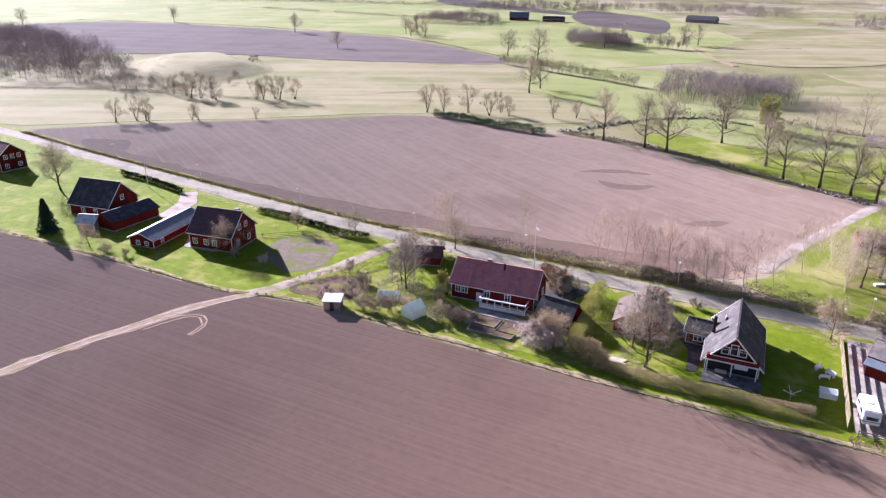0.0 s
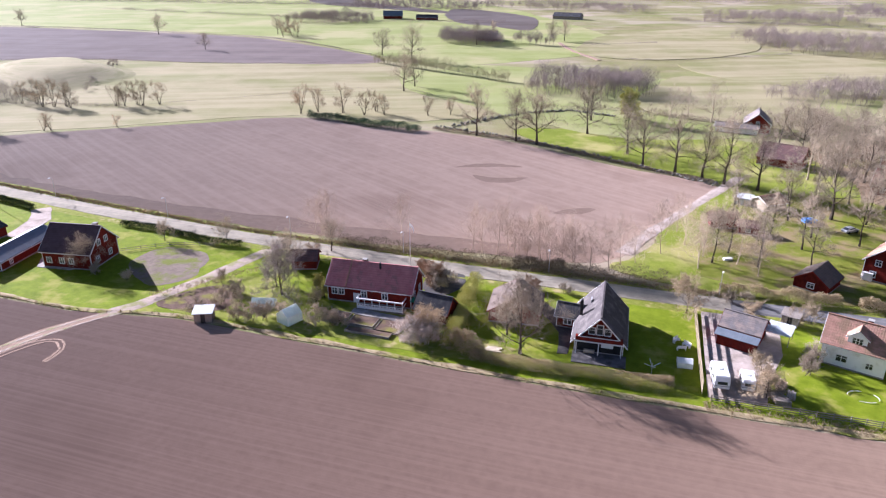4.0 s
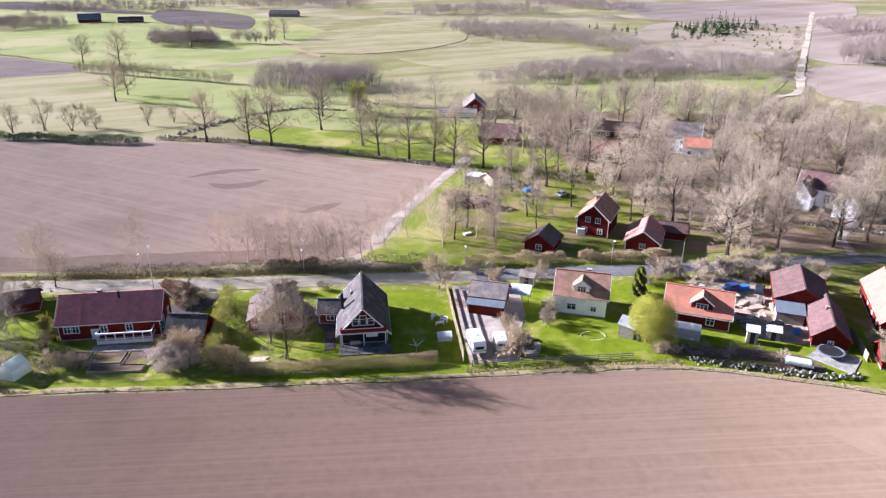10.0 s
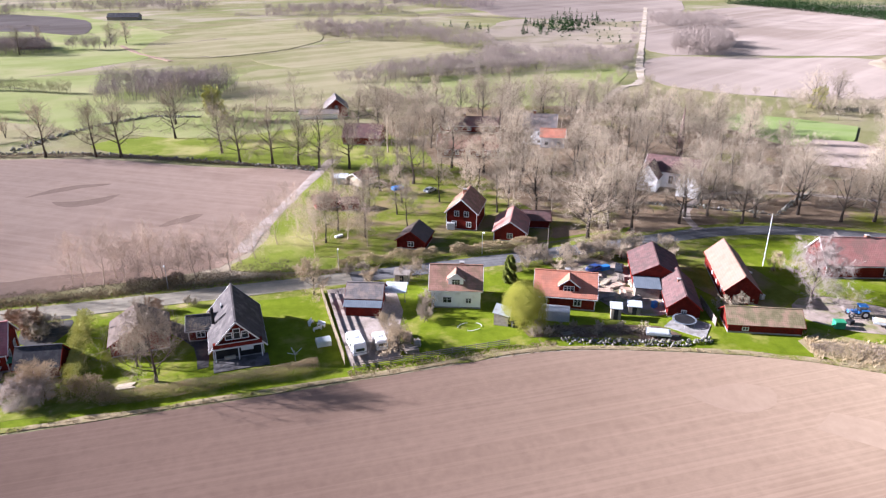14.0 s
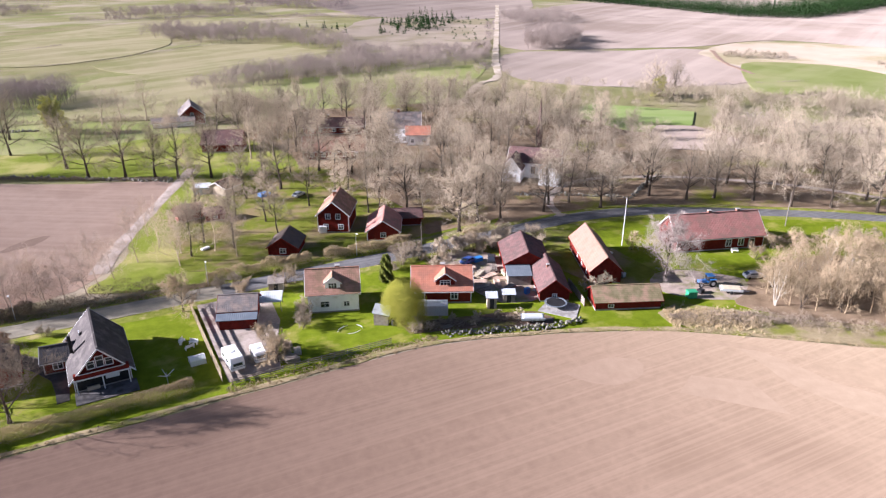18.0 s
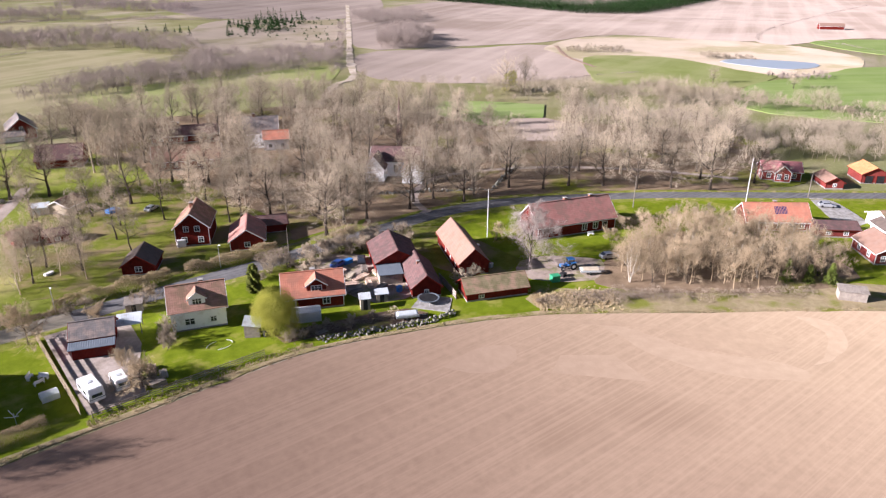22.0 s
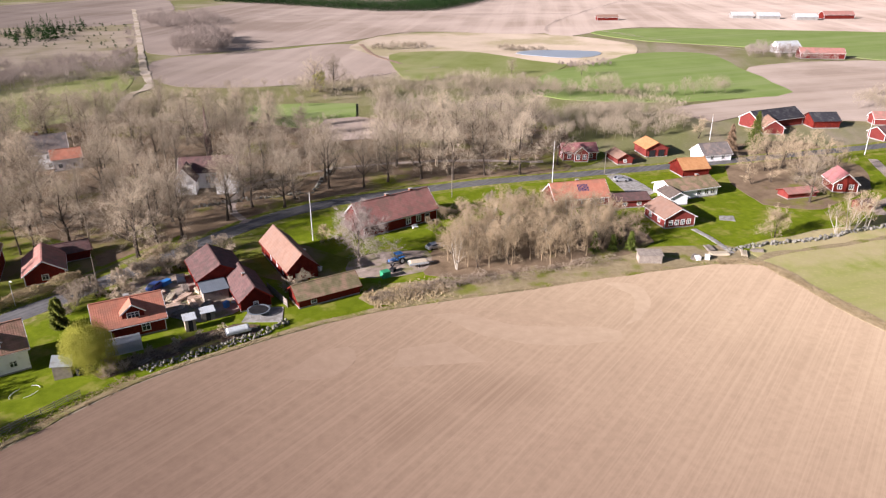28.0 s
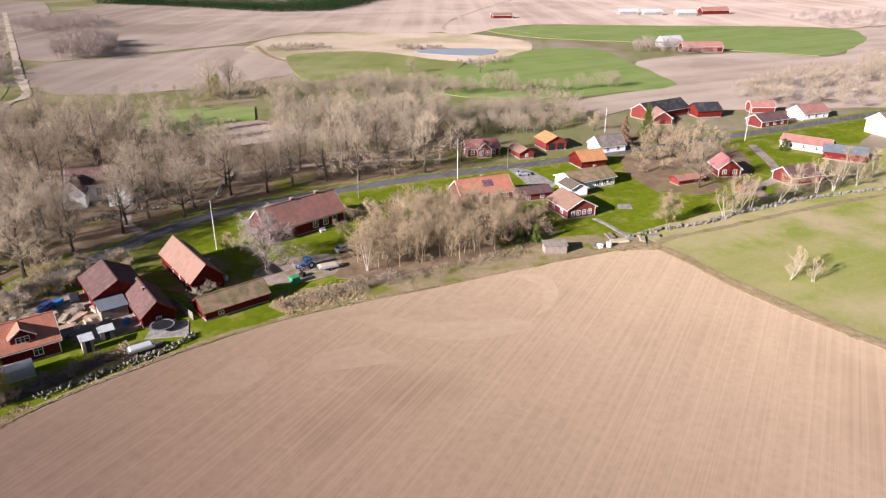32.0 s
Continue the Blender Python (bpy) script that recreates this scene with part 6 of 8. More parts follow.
ROWS = [
    ([(-560, 160), (-400, 200), (-320, 232), (-235, 248)], 6, 1.8, FARTWIG, "thin bare hedge across the meadow", 16, 0.3),
    ([(-235, 250), (-184, 298), (-140, 332), (-98, 305)], 1.5, 1.0, DARKTWIG, "low dark line of bushes in the meadow", 6, 0.2),
    ([(-700, 330), (-530, 308), (-435, 332), (-360, 364), (-270, 378), (-182, 420)], 2.5, 1.6, DARKTWIG, "low hedge below a far field", 6, 0.45),
    ([(-720, 500), (-560, 530), (-441, 526), (-310, 510), (-170, 424), (-100, 375)], 2.0, 1.6, DARKTWIG, "dark overgrown wall above a far field", 9, -0.3),
    ([(-75, 488), (-55, 485), (-31, 482), (-6, 486), (16, 504), (41, 524), (68, 546)], 2.5, 1.6, DARKTWIG, "dark overgrown wall between pastures", 8, -0.2),
    ([(-700, 740), (-400, 700), (-300, 690), (-180, 730)], 8, 5, FARTWIG, "bare hedge between far fields", 9, 0.4),
    ([(-900, 850), (-500, 900), (-250, 880)], 18, 9, FARTWIG, "bare tree belt far off", 14, 0.3),
    ([(-60, 300), (-30, 312), (20, 300), (60, 305)], 4, 3.5, PALETWIG, "bare bushes behind the stone wall", 16, 0.2),
    ([(195, 355), (215, 392), (268, 480), (340, 610)], 5, 3, FARTWIG, "bare bushes along the far road", 10, 0.35),
    ([(246, 270), (299, 258), (330, 250)], 3, 2, FARTWIG, "pale bushes along a field edge", 8, 0.4),
    ([(520, 290), (600, 330), (800, 380), (1000, 420)], 4, 2.5, FARTWIG, "bare hedge on the plain", 6, 0.5),
    ([(520, 0), (505, 65), (515, 165), (560, 262)], 3, 2, FARTWIG, "low hedge along the crop", 6, 0.5),
    ([(300, 100), (310, 135), (300, 175), (260, 225)], 10, 6, PALETWIG, "pale bare belt at the crop", 26, 0.0),
    ([(352, 28), (375, 40), (400, 22)], 8, 7, PALETWIG, "bare trees at the village end", 22, 0.2),
    ([(235, 125), (245, 160), (215, 200)], 14, 7, FARTWIG, "bare wood edge behind the park", 28, 0.1),
    ([(-70, 555), (-47, 571), (-23, 584)], 3, 2, DARKTWIG, "dark brush along a ditch", 9, 0.2),
    ([(420, 700), (600, 480), (700, 360)], 5, 3, FARTWIG, "thin hedge across far brown fields", 6, 0.5),
    ([(-20, 800), (160, 770), (260, 700)], 8, 6, DARKTWIG, "dark belt between far fields", 14, 0.2),
    ([(-900, 1100), (-300, 1150), (300, 1120), (700, 1100)], 30, 12, DARKTWIG, "dark tree belt on the skyline", 12, 0.2),
]
for k, (pts, w, h, m_, lab, n, gap) in enumerate(ROWS):
    brush_row("hedgerow", pts, w, h, m_, lab, 700 + k, n, gap)


def hedge(name, pts, width, height, material, label, seed, density=26, leaf=0.16, ragged=0.3, kind="", category="hedge"):
    """A hedge along a line: thousands of short shoots that fill its body, uneven on top."""
    r = random.Random(seed)
    line = smooth_line(pts, 1.0)
    v, f = [], []
    for p, q in zip(line, line[1:]):
        d = (q - p).normalized()
        s = Vector((-d.y, d.x))
        hh = height * (1 + ragged * noise.noise((p.x * 0.35, p.y * 0.35, seed)))
        ww = width * (1 + ragged * noise.noise((p.x * 0.4, p.y * 0.4, seed + 5)))
        for _ in range(int(density * (q - p).length)):
            u, t = r.uniform(-1, 1), r.random() ** 0.7
            bulge = math.sqrt(max(0.05, 1 - t * t * 0.8))
            c = p.lerp(q, r.random()) + s * u * ww / 2 * bulge
            a = Vector((c.x, c.y, t * hh))
            e = Vector((r.gauss(0, 0.5) + s.x * u * 0.5, r.gauss(0, 0.5) + s.y * u * 0.5, r.uniform(0.2, 1))).normalized() * leaf * r.uniform(1.5, 4)
            o = e.cross((r.uniform(-1, 1), r.uniform(-1, 1), r.uniform(-1, 1))).normalized() * leaf * 0.5
            k0 = len(v)
            v.extend((a - o, a + o, a + e))
            f.append((k0, k0 + 1, k0 + 2))
    me = bpy.data.meshes.new(name)
    me.from_pydata([tuple(p) for p in v], [], f)
    return tagged(new(name, give(me, material)), label, category, kind=kind)



hedge("hedge", [(-28, 97), (-23.7, 96.6), (-16, 96.8), (-8, 97.4), (-1.6, 97.6), (4.5, 98.6)], 2.6, 1.7, TANHEDGE, "long clipped tan winter hedge", 1, 950, 0.06, 0.16)
hedge("bramble_bank", [(-72, 136.5), (-47, 137), (-27, 136.5), (-10, 138), (2, 138.5)], 3.4, 1.5, BRAMBLE_DARK, "tangled bramble bank along the road", 2, 150, 0.09, ragged=1.3)
hedge("dry_bank", [(-72, 135.2), (-47, 135.6), (-27, 135.2), (-10, 136.6), (6, 137.2)], 3.0, 0.9, DEAD, "dry straw bank along the road", 22, 120, 0.09, ragged=1.3, category="dry grass")
hedge("hedge", [(12, 137), (26, 136.5), (34, 138)], 2.8, 2.2, TANHEDGE, "brown hedge along the road", 3, 480, 0.1, ragged=0.7)
hedge("hedge", [(37, 137.5), (48, 137), (58, 138.5)], 2.8, 2.1, TANHEDGE, "brown clipped hedge before a cottage", 4, 480, 0.1, ragged=0.5)
hedge("hedge", [(-34.6, 123), (-34.2, 115.3), (-33.2, 106.5), (-32.2, 98.7)], 3.2, 3.2, BUD, "tall yellowish garden hedge", 5, 620, 0.1, ragged=0.8)
hedge("hedge", [(-32, 99.5), (-29, 98), (-26, 97.4)], 3.6, 3.0, TANHEDGE, "thick brown winter hedge end", 51, 620, 0.1, ragged=0.6)
hedge("hedge", [(-189, 134), (-174, 132.5), (-158, 129.5)], 1.6, 1.6, NEEDLE, "dark evergreen hedge along the road", 6, 130)
hedge("hedge", [(-128, 128), (-113, 127.5), (-99, 125), (-92, 126)], 1.6, 1.5, NEEDLE, "dark evergreen hedge along the road", 7, 120)
hedge("brush_bank", [(86, 83.5), (92, 81), (101, 75), (109, 71)], 5.5, 0.9, BRAMBLE, "bank of dry brush and sticks", 8, 260, 0.09, ragged=1.4, category="brush")
hedge("bramble_bank", [(98, 80), (104, 75), (112, 68), (124, 60), (134, 54)], 5.0, 0.8, BRAMBLE, "dry undergrowth below the thicket", 9, 150, 0.09, ragged=1.4)
hedge("hedge", [(-146, 255.5), (-128, 252.5), (-111, 247.5), (-93, 246)], 5.0, 2.2, SPRUCE, "dark evergreen scrub at the field edge", 10, 130, 0.2, ragged=1.0)
hedge("field_wall_growth", [(-90, 252), (-52, 244), (-20, 228), (12, 213)], 2.0, 0.8, BRAMBLE, "overgrown stone wall at the field edge", 11, 60, ragged=0.8)
hedge("hedge", [(-94, 97.5), (-89, 103), (-85, 109), (-80, 116)], 0.8, 1.2, TWIG_PALE, "row of thin young hedge plants", 12, 26, ragged=0.3)

hedge("bramble_bank", [(43, 99.5), (50, 98.4), (57, 96.6), (65, 93.6)], 2.6, 0.7, BRAMBLE, "low dry scrub above the stone wall", 13, 170, 0.08, ragged=1.2)

hedge("brush_bank", [(51, 133.6), (54, 134.2), (57, 133.2)], 4.0, 1.6, BRAMBLE, "heap of cut brush beside the road", 14, 420, 0.1, ragged=0.8, category="brush")
hedge("brush_bank", [(-30, 136.6), (-25, 137), (-19, 136.2)], 4.0, 1.8, BRAMBLE_DARK, "dark brush heap beside the road", 15, 420, 0.1, ragged=1.0, category="brush")

# small things of the gardens and yards


def flagpole(x, y, h, label="white flagpole on a lawn", pennant=True, mat_=None, category="flagpole"):
    root = thing("flagpole" if category == "flagpole" else "utility_pole", pose(x, y, 0), label, category)
    part("pole", tube(bmesh.new(), [((0, 0, -0.1), 0.11), ((0, 0, h * 0.5), 0.09), ((0, 0, h), 0.05)], 8), mat_ or WHITE, root)
    if category == "flagpole":
        part("knob", tube(bmesh.new(), [((0, 0, h), 0.06), ((0, 0, h + 0.12), 0.13), ((0, 0, h + 0.25), 0.04)], 8), PALE_WOOD, root)
    if pennant:
        bm = bmesh.new()
        pts = [(0.06, 0, h - 0.2), (0.06, 0, h - 0.75), (0.5, 0.12, h - 1.3), (0.8, 0.06, h - 2.2), (1.0, 0.1, h - 1.5), (0.7, 0.05, h - 0.7)]
        bm.faces.new([bm.verts.new(p) for p in pts])
        bmesh.ops.solidify(bm, geom=bm.faces[:], thickness=0.02)
        part("pennant", bm, WHITE, root)
    return root


for x, y, h, p_ in ((-49.3, 123.9, 11.9, True), (100.6, 115, 11.6, False), (172.4, 92, 12.5, False), (260.4, 25, 12, True), (-171.5, 129.1, 12, False), (250, 72, 9, True)):
    flagpole(x, y, h, pennant=p_)
for x, y, h in ((144.9, 107.7, 8.6), (190, 84, 7.5), (57.5, 131, 7.5)):
    flagpole(x, y, h, "weathered wooden utility pole by the road", False, GREY_WOOD, "utility pole")


def street_lamp(x, y, turn=-90):
    root = thing("street_lamp", pose(x, y, 0, 0, 0, turn), "slim grey street lamp beside the road", "street lamp", "street lamps")
    part("pole", tube(bmesh.new(), [((0, 0, -0.1), 0.08), ((0, 0, 0.9), 0.07), ((0, 0, 5.3), 0.045)], 6), STEEL, root)
    part("arm", beams([((0, 0, 5.25), (0.8, 0, 5.5))], 0.06), STEEL, root)
    part("lamp_head", boxes((0.6, 1.3, -0.14, 0.14, 5.46, 5.6), bevel=0.03), WHITE, root)


for x, y in ((-205, 145), (-162, 140.5), (-121, 136.5), (-84, 134.5), (-55, 134.2), (-22, 134.6), (12, 134.8), (44, 136)):
    street_lamp(x, y)


def caravan(x, y, yaw, L, W, H, label):
    root = thing("caravan", pose(x, y, 0.13, 0, 0, yaw), label, "caravan", "parked caravans")
    bm = bmesh.new()
    side = [(-L / 2, 0.45), (L / 2, 0.45), (L / 2 - 0.05, H * 0.62), (L / 2 - 0.55, H), (-L / 2 + 0.45, H), (-L / 2 + 0.02, H * 0.66)]
    a, b = [[bm.verts.new((px_, s * W / 2, z)) for px_, z in side] for s in (-1, 1)]
    bm.faces.new(a)
    bm.faces.new(b[::-1])
    for i in range(6):
        j = (i + 1) % 6
        bm.faces.new((a[j], a[i], b[i], b[j]))
    bmesh.ops.recalc_face_normals(bm, faces=bm.faces)
    bmesh.ops.bevel(bm, geom=bm.edges[:], offset=0.12, segments=2, affect="EDGES")
    part("body", bm, WHITE, root)
    for s in (-1, 1):
        part("side_window", boxes((-L * 0.3, -L * 0.08, s * W / 2 - 0.02, s * W / 2 + 0.02, 1.4, 1.95)), PANE, root)
        part("side_window", boxes((L * 0.1, L * 0.32, s * W / 2 - 0.02, s * W / 2 + 0.02, 1.4, 1.95)), PANE, root)
        w = part("wheel", tube(bmesh.new(), [((0, 0, -0.1), 0.32), ((0, 0, 0.1), 0.32)], 14), RUBBER, root)
        w.matrix_local = pose(0, s * (W / 2 - 0.12), 0.32, 90)
    part("end_window", boxes((-L / 2 - 0.02, -L / 2 + 0.05, -W * 0.32, W * 0.32, 1.25, 1.75)), PANE, root)
    part("stripe", boxes((-L / 2 - 0.015, L / 2 + 0.01, -W / 2 - 0.012, W / 2 + 0.012, 0.95, 1.05)), METAL_BLUE, root)
    part("roof_hatch", boxes((-0.4, 0.4, -0.35, 0.35, H, H + 0.08), bevel=0.02), METAL_LIGHT, root)
    part("drawbar", beams([((L / 2, -0.5, 0.45), (L / 2 + 1.2, 0, 0.45)), ((L / 2, 0.5, 0.45), (L / 2 + 1.2, 0, 0.45))], 0.08), STEEL, root)


caravan(11.2, 102.3, 97, 5.6, 2.3, 2.5, "white touring caravan parked on the gravel yard")
caravan(15.3, 102.4, 92, 4.2, 2.0, 2.1, "small white caravan with rounded ends on the yard")


def car(x, y, yaw, paint, label, z=0.13):
    root = thing("car", pose(x, y, z, 0, 0, yaw), label, "car", "parked cars")
    bm = bmesh.new()
    prof = [(-2.1, 0.3), (2.1, 0.3), (2.15, 0.7), (1.1, 0.88), (0.45, 1.4), (-1.2, 1.42), (-1.95, 0.95), (-2.15, 0.75)]
    a, b = [[bm.verts.new((px_, s * (0.86 if z_ < 1 else 0.68), z_)) for px_, z_ in prof] for s in (-1, 1)]
    bm.faces.new(a)
    bm.faces.new(b[::-1])
    for i in range(8):
        j = (i + 1) % 8
        bm.faces.new((a[j], a[i], b[i], b[j]))
    bmesh.ops.recalc_face_normals(bm, faces=bm.faces)
    bmesh.ops.bevel(bm, geom=bm.edges[:], offset=0.06, segments=1, affect="EDGES")
    part("body", bm, paint, root)
    part("windscreen", beams([((0.5, 0, 1.36), (1.08, 0, 0.93))], 1.3, 0.05), PANE, root)
    part("rear_window", beams([((-1.25, 0, 1.38), (-1.9, 0, 1.0))], 1.25, 0.05), PANE, root)
    for s in (-1, 1):
        part("side_window", beams([((-1.1, s * 0.77, 1.15), (0.5, s * 0.77, 1.15))], 0.06, 0.36), PANE, root)
        for wx in (-1.3, 1.35):
            w = part("wheel", tube(bmesh.new(), [((0, 0, -0.1), 0.31), ((0, 0, 0.1), 0.31)], 12), RUBBER, root)
            w.matrix_local = pose(wx, s * 0.8, 0.31, 90)


DARK_PAINT = mat("dark_car_paint", (0.02, 0.022, 0.03), (0.03, 0.032, 0.04), 1, 0.25, 0, blotch=0)
SILVER_PAINT = mat("silver_car_paint", (0.4, 0.41, 0.43), (0.46, 0.47, 0.48), 1, 0.3, 0, metal=0.5, blotch=0)
BLUE_PAINT = mat("blue_car_paint", (0.02, 0.06, 0.22), (0.03, 0.08, 0.28), 1, 0.3, 0, blotch=0)
car(64.5, 121.5, 20, BLUE_PAINT, "blue car parked in the cluttered yard")
car(69.5, 120.5, 60, DARK_PAINT, "dark car parked beside the barn")
car(-22.2, 119.5, 80, SILVER_PAINT, "silver car parked by the garage")
car(43, 181.5, 40, SILVER_PAINT, "silver car under bare trees")
car(186, 77, -50, SILVER_PAINT, "silver car on the garage drive")
car(93, 111.5, 20, SILVER_PAINT, "pale car half under a cover beside the barn")
car(114, 89.5, -20, SILVER_PAINT, "pale car standing on the lawn edge")


def rail_fence(name, pts, height, rails, material, label, gap=2.2, rail_h=0.12):
    root = thing(name, pose(pts[0][0], pts[0][1], 0), label, "fence")
    o = Vector(pts[0])
    line = [Vector(p) - o for p in pts]
    for a, b in zip(line, line[1:]):
        n = max(1, round((b - a).length / gap))
        for k in range(n):
            p, q = a.lerp(b, k / n), a.lerp(b, (k + 1) / n)
            part("post", boxes((p.x - 0.06, p.x + 0.06, p.y - 0.06, p.y + 0.06, -0.1, height + 0.1)), material, root)
            for j in range(rails):
                z = height * (j + 0.7) / rails
                part("rail", beams([((p.x, p.y, z), (q.x, q.y, z))], 0.04, rail_h), material, root)
    return root


rail_fence("fence", [(7.4, 125.5), (8.0, 112), (8.7, 97.8)], 2.4, 4, FENCE_WOOD, "tall tan wooden rail fence beside the yard", 2.4, 0.3)
rail_fence("fence", [(10, 96.6), (20, 97), (29, 97.4), (37, 97.6)], 1.1, 3, GREY_WOOD, "low grey wooden fence at the field edge", 2.2, 0.14)
rail_fence("fence", [(75, 94.4), (76.4, 99), (77.6, 103.4)], 1.6, 5, GREY_WOOD, "grey board fence round the stone deck", 1.8, 0.25)
rail_fence("fence", [(-120, 111), (-108, 121), (-98, 124)], 0.9, 2, GREY_WOOD, "low wooden garden fence on grass", 3.0, 0.1)


def greenhouse(x, y, yaw, L, W, hw, hr, label, skin=None):
    root = thing("greenhouse", pose(x, y, 0.1, 0, 0, yaw), label, "greenhouse")
    ring = [(-W / 2, 0), (-W / 2, hw), (0, hw + hr), (W / 2, hw), (W / 2, 0)]
    n = max(2, round(L / 0.8))
    bm = bmesh.new()
    for k in range(n + 1):
        px_ = -L / 2 + L * k / n
        for a, b in zip(ring, ring[1:]):
            beam(bm, (px_, *a), (px_, *b), 0.06)
    for a in ring:
        beam(bm, (-L / 2, *a), (L / 2, *a), 0.06)
    part("frame", bm, WHITE, root)
    for a, b in zip(ring, ring[1:]):
        for k in range(n):
            bm = bmesh.new()
            x0, x1 = -L / 2 + L * k / n + 0.03, -L / 2 + L * (k + 1) / n - 0.03
            bm.faces.new([bm.verts.new(p) for p in ((x0, *a), (x1, *a), (x1, *b), (x0, *b))])
            bmesh.ops.solidify(bm, geom=bm.faces[:], thickness=0.012)
            part("pane", bm, skin or GREENHOUSE, root)
    for s in (-1, 1):
        bm = bmesh.new()
        bm.faces.new([bm.verts.new((s * L / 2, *p)) for p in ring])
        bmesh.ops.solidify(bm, geom=bm.faces[:], thickness=0.012)
        part("end_pane", bm, skin or GREENHOUSE, root)


greenhouse(-63, 98, 70, 3.4, 3.0, 1.7, 1.2, "pale green garden greenhouse with peaked roof")
greenhouse(-71, 102, 15, 4.4, 2.4, 0.7, 0.8, "low glazed cold frame in the garden")
greenhouse(6, 105.6, 5, 2.4, 1.8, 0.9, 0.4, "small white cold frame by the fence")
greenhouse(48.0, 104.6, -24, 5.6, 2.6, 1.9, 0.3, "long white polytunnel below the red house", WHITE)


def small_shed(name, x, y, yaw, L, W, h0, h1, wall, roof, label, door=True, category="shed"):
    """A shed with a single sloping roof."""
    root = thing(name, pose(x, y, 0.08, 0, 0, yaw), label, category)
    bm = bmesh.new()
    pts = [(-W / 2, 0), (W / 2, 0), (W / 2, h1), (-W / 2, h0)]
    a, b = [[bm.verts.new((s * L / 2, *p)) for p in pts] for s in (-1, 1)]
    bm.faces.new(a[::-1])
    bm.faces.new(b)
    for i in range(4):
        j = (i + 1) % 4
        bm.faces.new((a[i], a[j], b[j], b[i]))
    bmesh.ops.recalc_face_normals(bm, faces=bm.faces)
    part("wall", bm, wall, root)
    bm = bmesh.new()
    corrugated(bm, -L / 2 - 0.25, L / 2 + 0.25, (-W / 2 - 0.25, h0 + 0.08), (W / 2 + 0.25, h1 + 0.12), 0.07, 0.3, 0.006)
    part("roof", bm, roof, root)
    if door:
        part("door", boxes((-0.4, 0.4, -W / 2 - 0.04, -W / 2 + 0.02, 0.05, h0 - 0.15)), BLACK, root)
    return root


small_shed("garden_shed", -78, 93.2, 25, 3.2, 2.6, 2.0, 2.3, GREY_WOOD, METAL_LIGHT, "small wooden garden shed with white roof")
small_shed("wood_shed", 136.4, 48.2, -54, 4.9, 2.6, 1.9, 2.2, GREY_WOOD, GREY_WOOD, "open-fronted firewood shed with pale roof", False)
small_shed("garden_shed", 38.4, 105.6, 60, 3.4, 2.6, 2.0, 2.5, GREY_WOOD, METAL_LIGHT, "grey garden shed with sheet roof beside the willow")
small_shed("garden_shed", 59, 101.8, -25, 1.8, 1.8, 2.3, 2.6, PALE_WOOD, METAL_LIGHT, "pale narrow garden hut")
small_shed("garden_shed", 63.2, 102.6, -25, 2.2, 1.6, 1.7, 2.0, GREY_WOOD, METAL_LIGHT, "small grey hut with white roof in the yard")
small_shed("carport", 69.4, 109.2, -24, 4.6, 4.2, 2.2, 2.6, GREY_WOOD, METAL_BLUE, "grey sheet-roofed carport between barns", False, "carport")
small_shed("garden_shed", 19.5, 196, -15, 4.2, 3.2, 2.0, 2.3, METAL_LIGHT, METAL_LIGHT, "pale blue tent-like shed by the drive", False)
house("shed", 25.5, 194.5, 40, 6.5, 6.0, 2.2, 1.4, PALE_WOOD, TILE_CLAY, "pale wooden shed with clay tile roof", "shed", corners=False)
house("shed", 13.4, 176.5, 10, 6.0, 4.2, 2.2, 1.3, RED, TILE_CLAY, "small red shed with clay tile roof by the drive", "shed", trim=RED)
house("shed", 19.4, 173.5, -5, 4.4, 3.6, 2.0, 1.0, RED, TILE_BROWN, "low red shed with white window", "shed", wins=[("m", 0, 0.8, 0.9, 0.8)], trim=RED)
house("shed", 61.5, 150.5, -20, 8.0, 5.0, 2.2, 1.4, RED, TILE_BROWN, "low dark outhouse beside the cottage", "shed", trim=RED)
house("gazebo", -157, 99.5, 20, 4.4, 4.0, 2.0, 1.3, GREY_WOOD, METAL_LIGHT, "open gazebo with pale roof", "gazebo")
house("house", -304, 727, 20, 20, 11, 3.5, 4.5, RED, METAL_BLUE, "far farm building with blue roof")
house("barn", -264, 724, 10, 22, 8, 2.6, 2.6, RED, ROOF_BLACK, "far low dark farm wing", "barn")
house("barn", -126, 786, -10, 30, 11, 3, 3.4, GREY_WOOD, ROOF_BLACK, "far dark weathered farm barn", "barn", trim=GREY_WOOD)
house("barn", -153, 560, 15, 16, 9, 3, 4, RED, ROOF_BLACK, "far dark barn among trees", "barn")
house("barn", 496, 84, -60, 26, 9, 3.5, 2.5, RED, TILE_FADED, "long red farm barn on the plain", "barn")
house("house", 512, 108, -40, 16, 9, 4, 3, WHITE_WALL, METAL_LIGHT, "white farm house on the plain", corners=False)
for x, y in ((755, 205), (762, 182), (770, 150)):
    house("barn", x, y, -55, 20, 11, 3, 2.5, CONCRETE, METAL_LIGHT, "long white sheet barn far off on the plain", "barn", corners=False)
house("barn", 656, 302, -50, 20, 8, 3, 2, RED, TILE_ROSE, "far small red barn on the plain", "barn")
house("barn", 800, 128, -50, 30, 10, 4, 3, RED, TILE_FADED, "far red barn on the plain", "barn")


